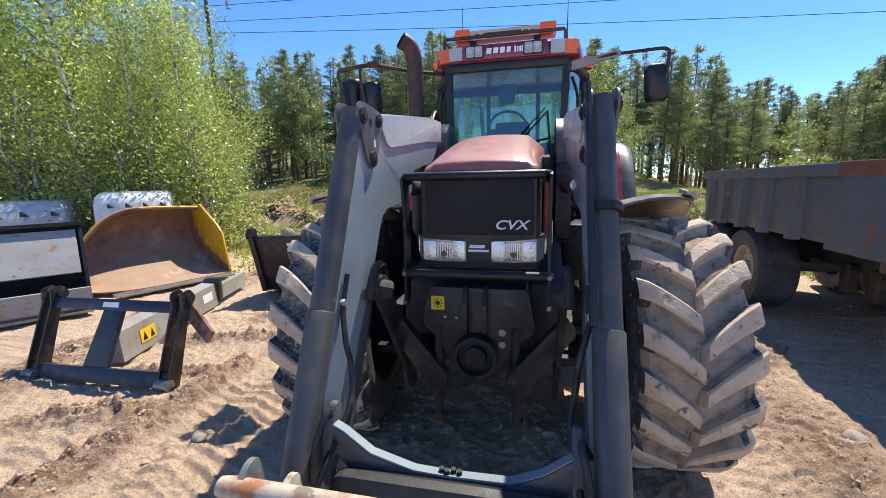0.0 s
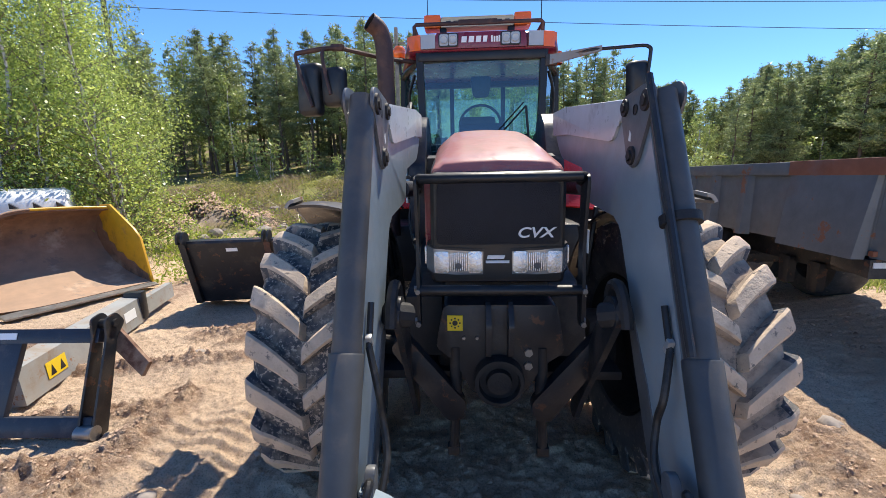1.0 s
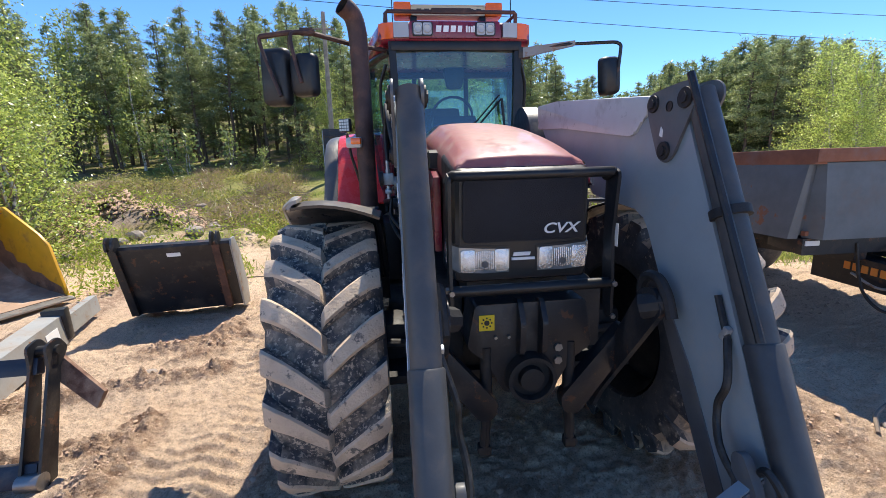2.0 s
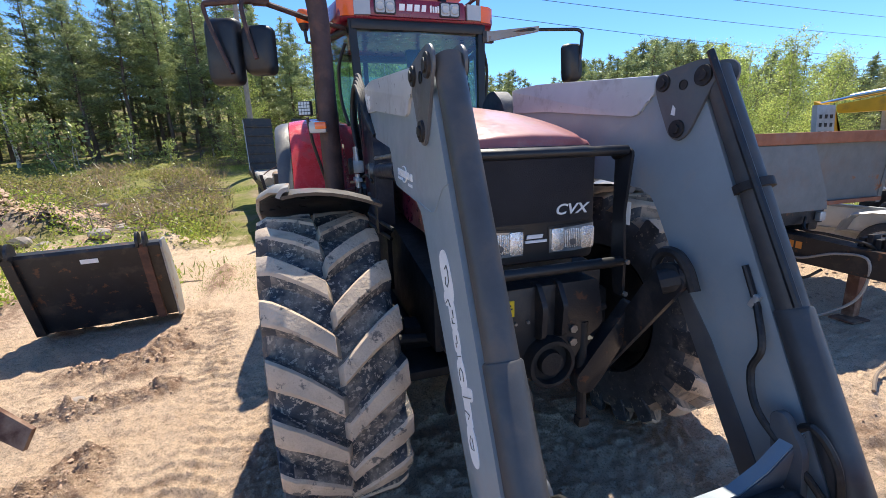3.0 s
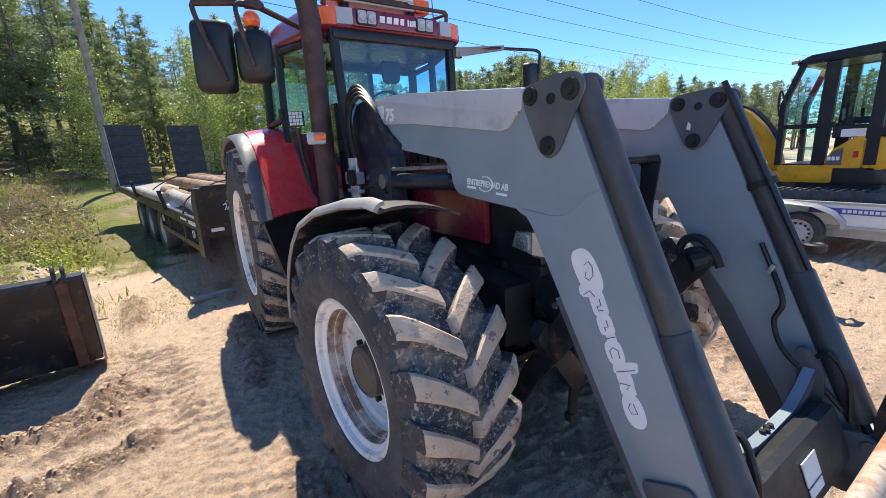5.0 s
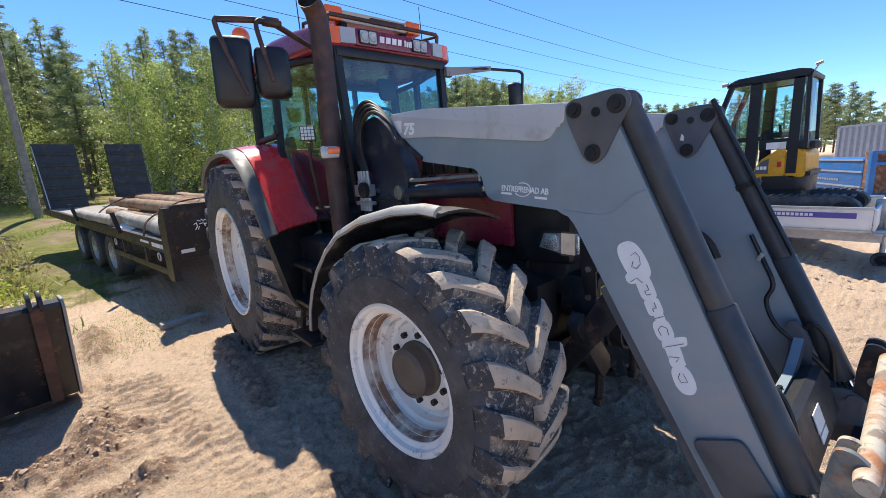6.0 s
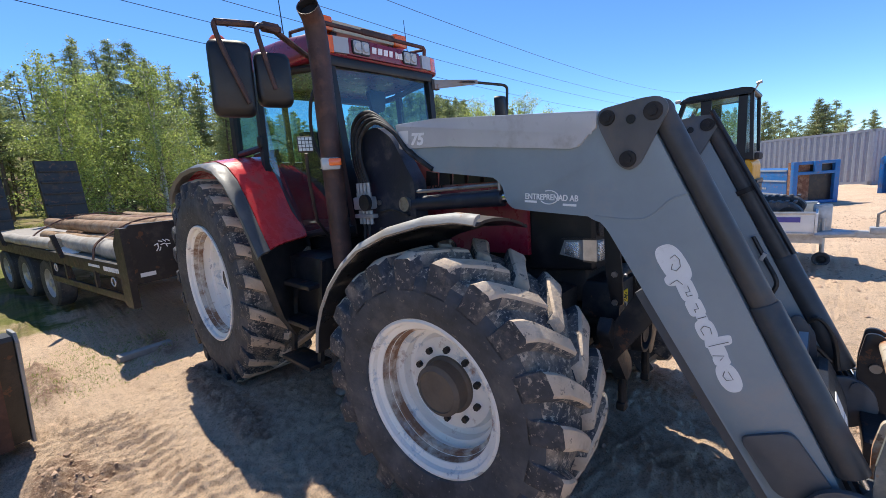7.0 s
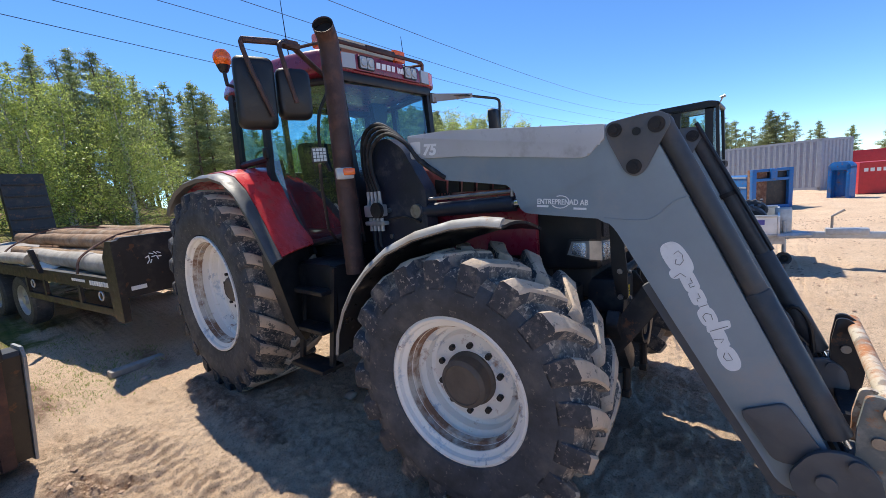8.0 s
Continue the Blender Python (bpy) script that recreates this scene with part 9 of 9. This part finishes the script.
for nm, pts in (("front_side_window", [(0.28, 1.28), (0.64, 1.28), (0.66, 1.55), (0.50, 2.05), (0.28, 2.05)]), ("lower_side_window", [(0.28, 0.78), (0.64, 0.78), (0.64, 1.21), (0.28, 1.21)]), ("door_window", [(0.14, 1.23), (-0.24, 1.23), (-0.24, 2.05), (0.14, 2.05)]), ("rear_side_window", [(-0.36, 1.16), (-0.42, 1.16), (-0.39, 2.05), (-0.36, 2.05)])):
    for x in (-0.40, 0.50):
        b = B()
        b.faces.new([b.verts.new((x, py_, pz_)) for py_, pz_ in pts])
        part(nm, b, "clearglass", ex, "tinted cab glass", smooth=0).visible_shadow = False
for y0, z0, y1, z1 in ((0.69, 1.28, 0.51, 2.06), (-0.44, 1.18, -0.41, 2.06)):
    b = B()
    loft(b, [[(-0.36, y0, z0), (0.46, y0, z0)], [(-0.36, y1, z1), (0.46, y1, z1)]], closed=False)
    part("end_window", b, "clearglass", ex, "tinted cab glass", smooth=0).visible_shadow = False
b = B()
box(b, (0.05, -0.30, 1.10), (0.5, 0.45, 0.12), bevel=0.04)
box(b, (0.05, -0.32, 1.40), (0.46, 0.10, 0.62), bevel=0.05)
box(b, (0.05, -0.32, 1.76), (0.24, 0.09, 0.16), bevel=0.03)
for x in (-0.24, 0.34):
    box(b, (x, -0.16, 1.28), (0.09, 0.35, 0.08), bevel=0.02)
    tube(b, [(x, 0.0, 1.30), (x, 0.02, 1.45)], 0.02, 8)
part("seat", b, "seat", ex)
b = B()
box(b, (-0.435, -0.10, 1.12), (0.006, 0.24, 0.10))
part("sticker", b, "white", ex)
b = B()
tube(b, [(-0.42, 0.58, 2.12), (-0.42, 0.66, 2.12)], 0.032, 10)
tube(b, [(-0.30, -0.44, 2.15), (-0.32, -0.48, 2.22)], 0.012, 8)
tube(b, [(-0.32, -0.45, 2.22), (-0.33, -0.52, 2.24)], 0.024, 10)
pieces("work_lamp", b, "galv", ex)
b = B()
tube(b, bend([(-0.43, 0.66, 1.55), (-0.50, 0.72, 1.75), (-0.48, 0.74, 1.55), (-0.45, 0.70, 1.32)], 5), 0.012, 6)
box(b, (-0.50, 0.73, 1.62), (0.05, 0.02, 0.18), bevel=0.01)
part("side_mirror", b, "black", ex)
# boom, stick, bucket
b = B()
prism(b, rounded([(0.74, 0.60), (0.86, 0.98), (1.05, 1.27), (1.28, 1.51), (1.42, 1.60), (1.60, 1.59), (2.19, 1.53), (2.16, 1.41), (1.58, 1.40), (1.50, 1.36), (1.31, 1.236), (0.97, 0.74), (0.90, 0.58)], 0.03), 0.03, 0.19, bevel=0.01)
bo = part("boom", b, "yellow", ex, "yellow bent boom")
b = B()
tube(b, [(0.11, 1.54, 1.67), (0.11, 2.07, 1.62)], 0.042, 12)
tube(b, [(0.11, 2.07, 1.62), (0.11, 2.46, 1.565)], 0.022, 8)
tube(b, [(0.11, 1.48, 1.38), (0.11, 1.22, 1.086)], 0.022, 8)
pieces("cylinder", b, "chrome", bo)
b = B()
tube(b, [(0.11, 1.24, 1.10), (0.11, 1.02, 0.80)], 0.048, 12)
pieces("cylinder", b, "yellow", bo)
b = B()
box(b, (0.11, 1.53, 1.655), (0.17, 0.09, 0.07), (-10, 0, 0), bevel=0.015)
box(b, (0.11, 1.49, 1.375), (0.18, 0.09, 0.08), bevel=0.02)
pieces("pivot", b, "castiron", bo)
b = B()
for x in (0.05, 0.11, 0.17):
    tube(b, bend([(x, 0.82, 0.98), (x, 1.02, 1.31), (x, 1.26, 1.56), (x, 1.48, 1.65)], 6), 0.018, 6)
pieces("hose", b, "hose", bo)
b = B()
loft(b, [[(0.04, y, z - w), (0.18, y, z - w), (0.18, y + 0.02, z + w), (0.04, y + 0.02, z + w)] for y, z, w in ((2.47, 1.57, 0.04), (2.26, 1.42, 0.09))] + [[(0.04, 2.04, 0.78), (0.18, 2.04, 0.78), (0.18, 2.12, 0.82), (0.04, 2.12, 0.82)]])
part("stick", b, "yellow", ex)
b = B()
SCOOP = [(1.00, 0.69), (0.93, 0.56), (0.93, 0.42), (1.06, 0.345), (1.26, 0.35), (1.42, 0.50), (1.50, 0.65)]
bucket_shell(b, SCOOP, -0.20, 0.42, 0.02)
for x in (-0.21, 0.41):
    prism(b, SCOOP, x, x + 0.02)
dig = part("digging_bucket", b, "palesteel", ex, "pale dusty steel digging bucket")
b = B()
for x in (-0.12, 0.02, 0.16, 0.30):
    prism(b, [(1.47, 0.63), (1.51, 0.62), (1.58, 0.71)], x, x + 0.05, bevel=0.004)
pieces("tooth", b, "steel", dig)

# ---- containers across the yard ----
def container(name, m, L, W, H, mat, label, group="containers"):
    t = thing(name, m, label, "container", group)
    n = int(L / 0.28)
    for side in (0, 1):
        bm = B()
        y = 0.0 if side == 0 else W
        s = 1 if side == 0 else -1
        pts = []
        for i in range(n):
            x = 0.1 + (L - 0.2) * i / n
            d = (L - 0.2) / n
            pts += [(x, y), (x + d * 0.35, y), (x + d * 0.5, y + s * 0.045), (x + d * 0.85, y + s * 0.045)]
        pts.append((L - 0.1, y))
        sheet(bm, [[(px_, py_, 0.16), (px_, py_, H - 0.12)] for px_, py_ in pts], 0.004)
        part("corrugated_side", bm, mat, t, smooth=0)
    for xe in (0.0, L):
        bm = B()
        k = int(W / 0.28)
        pts = []
        for i in range(k):
            y = 0.1 + (W - 0.2) * i / k
            d = (W - 0.2) / k
            s = 1 if xe == 0 else -1
            pts += [(xe, y), (xe, y + d * 0.35), (xe + s * 0.04, y + d * 0.5), (xe + s * 0.04, y + d * 0.85)]
        pts.append((xe, W - 0.1))
        sheet(bm, [[(px_, py_, 0.16), (px_, py_, H - 0.12)] for px_, py_ in pts], 0.004)
        part("corrugated_end", bm, mat, t, smooth=0)
    bm = B()
    for x in (0.07, L - 0.07):
        for y in (0.07, W - 0.07):
            box(bm, (x, y, H / 2), (0.14, 0.14, H), bevel=0.01)
    for y in (0.05, W - 0.05):
        box(bm, (L / 2, y, 0.09), (L, 0.1, 0.16))
        box(bm, (L / 2, y, H - 0.06), (L, 0.1, 0.11))
    for x in (0.05, L - 0.05):
        box(bm, (x, W / 2, 0.09), (0.1, W, 0.16))
        box(bm, (x, W / 2, H - 0.06), (0.1, W, 0.11))
    part("corner_frame", bm, mat, t)
    bm = B()
    box(bm, (L / 2, W / 2, H - 0.02), (L - 0.1, W - 0.1, 0.03))
    part("roof_panel", bm, mat, t)
    return t


container("shipping_container", pose(26.45, -1.64, 0, 0, 0, 58), 5.2, 2.44, 2.52, "container", "pale blue-grey corrugated shipping container")
hl = thing("hook_container", pose(15.2, 1.95, 0.0, 0, 0, 32), "blue open hook-lift container with rusty end frame", "container", "containers")
b = B()
box(b, (2.9, -0.6, 0.68), (5.0, 1.2, 1.0), bevel=0.02)
box(b, (2.9, -0.6, 0.1), (5.2, 0.8, 0.2), bevel=0.02)
bd = part("body", b, "blue", hl)
for z in (1.16, 0.80, 0.34):
    b = B()
    box(b, (2.9, 0.012, z), (5.0, 0.03, 0.05))
    pieces("rail", b, "container" if z > 0.3 else "blue", bd)
b = B()
for i in range(10):
    box(b, (1.6 + i * 0.14, 0.012, 0.52), (0.09, 0.006, 0.07))
pieces("lettering", b, "container", bd)
b = B()
box(b, (0.2, -0.05, 0.72), (0.36, 0.10, 1.40), bevel=0.02)
part("end_panel", b, "rust", hl, "rust-stained end post")
b = B()
for y in (-0.02, -1.2):
    box(b, (0.06, y, 0.72), (0.16, 0.14, 1.42), bevel=0.02)
for z in (0.1, 1.05, 1.38):
    box(b, (0.06, -0.6, z), (0.14, 1.2, 0.10), bevel=0.015)
box(b, (-0.06, -0.6, 1.25), (0.1, 0.2, 0.35), bevel=0.02)
part("end_frame", b, "blue", hl)
b = B()
box(b, (0.12, -0.28, 0.75), (0.03, 0.42, 1.2), bevel=0.006)
pieces("end_panel", b, "rust", hl, "rust-stained end panel")
# flat black sheet standing for the shade inside the open end
b = B()
box(b, (0.14, -0.83, 0.72), (0.03, 0.66, 1.2), bevel=0.006)
pieces("end_recess", b, "blackpaint", hl)
hk = thing("hook_container", pose(18.95, -0.85, 0.0, 0, 0, -30), "dark blue hook-lift bin beside the shipping container", "container", "containers")
b = B()
for y in (0.0, 0.58):
    prism(b, rounded([(y, 0.0), (y + 0.12, 0.0), (y + 0.12, 1.3), (y, 1.3)], 0.03), 0.0, 0.4, "x", bevel=0.02)
prism(b, rounded([(0.0, 1.1), (0.70, 1.1), (0.70, 1.28), (0.55, 1.42), (0.15, 1.42), (0.0, 1.28)], 0.05), 0.0, 0.4, "x", bevel=0.02)
box(b, (0.35, 0.35, 0.6), (0.1, 0.5, 1.1))
part("body", b, "blue", hk)
rb = thing("skip_container", pose(20.5, -1.25, 0.0, 0, 0, 5), "red skip with sloping ends", "container", "containers")
b = B()
loft(b, [[(0, -1.75, 0.65), (1.6, -1.75, 0.65), (1.6, -1.5, 1.2), (0, -1.5, 1.2)], [(0, -1.35, 0.05), (1.6, -1.35, 0.05), (1.6, -1.35, 1.3), (0, -1.35, 1.3)], [(0, 0, 0.05), (1.6, 0, 0.05), (1.6, 0, 1.3), (0, 0, 1.3)]])
bdy = part("body", b, "redbox", rb)
b = B()
for i in range(5):
    box(b, (-0.006, -0.2 - i * 0.18, 1.0), (0.006, 0.12, 0.14))
pieces("lettering", b, "white", bdy)
ro = thing("roll_off_container", pose(31.0, -1.2, 0.0, 0, 0, -75), "long red roll-off container in the far yard", "container", "containers")
b = B()
box(b, (3.5, -1.2, 0.95), (7.0, 2.4, 1.7), bevel=0.03)
part("body", b, "redbox", ro)
b = B()
for i in range(12):
    box(b, (0.3 + i * 0.58, 0.03, 0.95), (0.09, 0.06, 1.6))
pieces("rib", b, "redbox", ro)

# ---- poles and power lines ----
b = B()
tube(b, [(0, 0, -0.5), (0.05, 0, 9.0)], [0.15, 0.10], 10)
pl = single("utility_pole", b, "pole", pose(-4.2, 24.0, float(rise(-4.2, 24)) - 0.3, 0, 0, 0), "leaning grey wooden utility pole", "pole")
b = B()
box(b, (0.05, 0, 8.2), (1.0, 0.08, 0.08))
part("crossarm", b, "pole", pl)
b = B()
tube(b, [(0, 0, -0.5), (0.0, 0, 19.0)], [0.19, 0.13], 10)
pp = single("power_pole", b, "darkpole", pose(-25.2, 29.6, float(rise(-25.2, 29.6)) - 0.4, 0, 0, 0), "dark tarred wooden power pole with crossarm", "pole")
b = B()
box(b, (-0.2, 0, 15.6), (4.4, 0.14, 0.16), (0, 14, 0))
part("crossarm", b, "darkpole", pp)
b = B()
for k in range(7):
    tube(b, [(1.85, 0, 14.9 - k * 0.17), (1.85, 0, 14.98 - k * 0.17)], 0.10, 8)
pieces("insulator", b, "galv", pp)
nv = Vector((math.sin(radians(-4)), math.cos(radians(-4)), 0))
tv = Vector((nv.y, -nv.x, 0))
for d, h0, h1, h2 in ((33, 13.9, 12.25, 12.6), (33, 14.8, 13.85, 16.3), (31, 15.2, 14.75, 18.2), (27, 15.0, 14.45, 19.8), (24, 15.2, 14.85, 22.3)):
    b = B()
    pts = []
    for k in range(31):
        q = -24 + 6.8 * k
        z = h0 * (q - 15) * (q - 150) / (37 * 172) - h1 * (q + 22) * (q - 150) / (37 * 135) + h2 * (q + 22) * (q - 15) / (172 * 135)
        pts.append(nv * d + tv * q + Vector((0, 0, z)))
    tube(b, pts, 0.022, 5)
    single("power_line", b, "wire", Matrix(), "thin dark overhead power line", "power line", "power lines")

# ---- stones on the bank ----
bank_rng = random.Random(77)
for i in range(34):
    b = B()
    s_ = bank_rng.uniform(0.05, 0.20)
    bmesh.ops.create_icosphere(b, subdivisions=2, radius=s_)
    for v in b.verts:
        v.co *= 1 + bank_rng.uniform(-0.18, 0.18)
        v.co.z *= 0.7
    yy = bank_rng.uniform(8.6, 14.5)
    xx = bank_rng.uniform(-8.0, -3.4) - 0.19 * (yy - 7)
    single("stone", b, "stone", pose(xx, yy, float(ground_z(xx, yy)) + s_ * 0.2, 0, 0, i * 47), "rough grey stone in the soil of the bank", "stone", "stones on the bank", smooth=0)

# ---- sticks and stones on the sand ----
for x, y, s, k in ((2.0, 2.85, 0.075, 1), (1.55, 3.3, 0.05, 2), (-2.2, 2.1, 0.05, 3), (-3.1, 3.9, 0.06, 4), (1.3, 2.2, 0.035, 5), (-1.9, 6.6, 0.05, 6), (-1.0, 4.2, 0.06, 7), (2.2, 2.3, 0.04, 8)):
    rr_ = random.Random(k)
    b = B()
    bmesh.ops.create_icosphere(b, subdivisions=2, radius=s)
    for v in b.verts:
        v.co *= 1 + rr_.uniform(-0.16, 0.16)
        v.co.z *= 0.6
    single("stone", b, "stone", pose(x, y, float(ground_z(x, y)) + s * 0.25, 0, 0, k * 50), "small rounded grey stone on the sand", "stone", "stones on the sand", smooth=60)
for x, y, rz, l in ((2.05, 2.25, 35, 0.5), (2.3, 2.05, 20, 0.7), (2.2, 3.9, 70, 0.5), (-3.6, 7.0, 20, 0.6)):
    b = B()
    tube(b, bend([(0, 0, 0.01), (l * 0.4, 0.02, 0.03), (l, -0.03, 0.01)], 4), [0.012] * 8 + [0.006], 6)
    single("stick", b, "twig", pose(x, y, float(ground_z(x, y)) + 0.005, 0, 0, rz), "dry broken stick on the sand", "stick", "sticks on the sand")
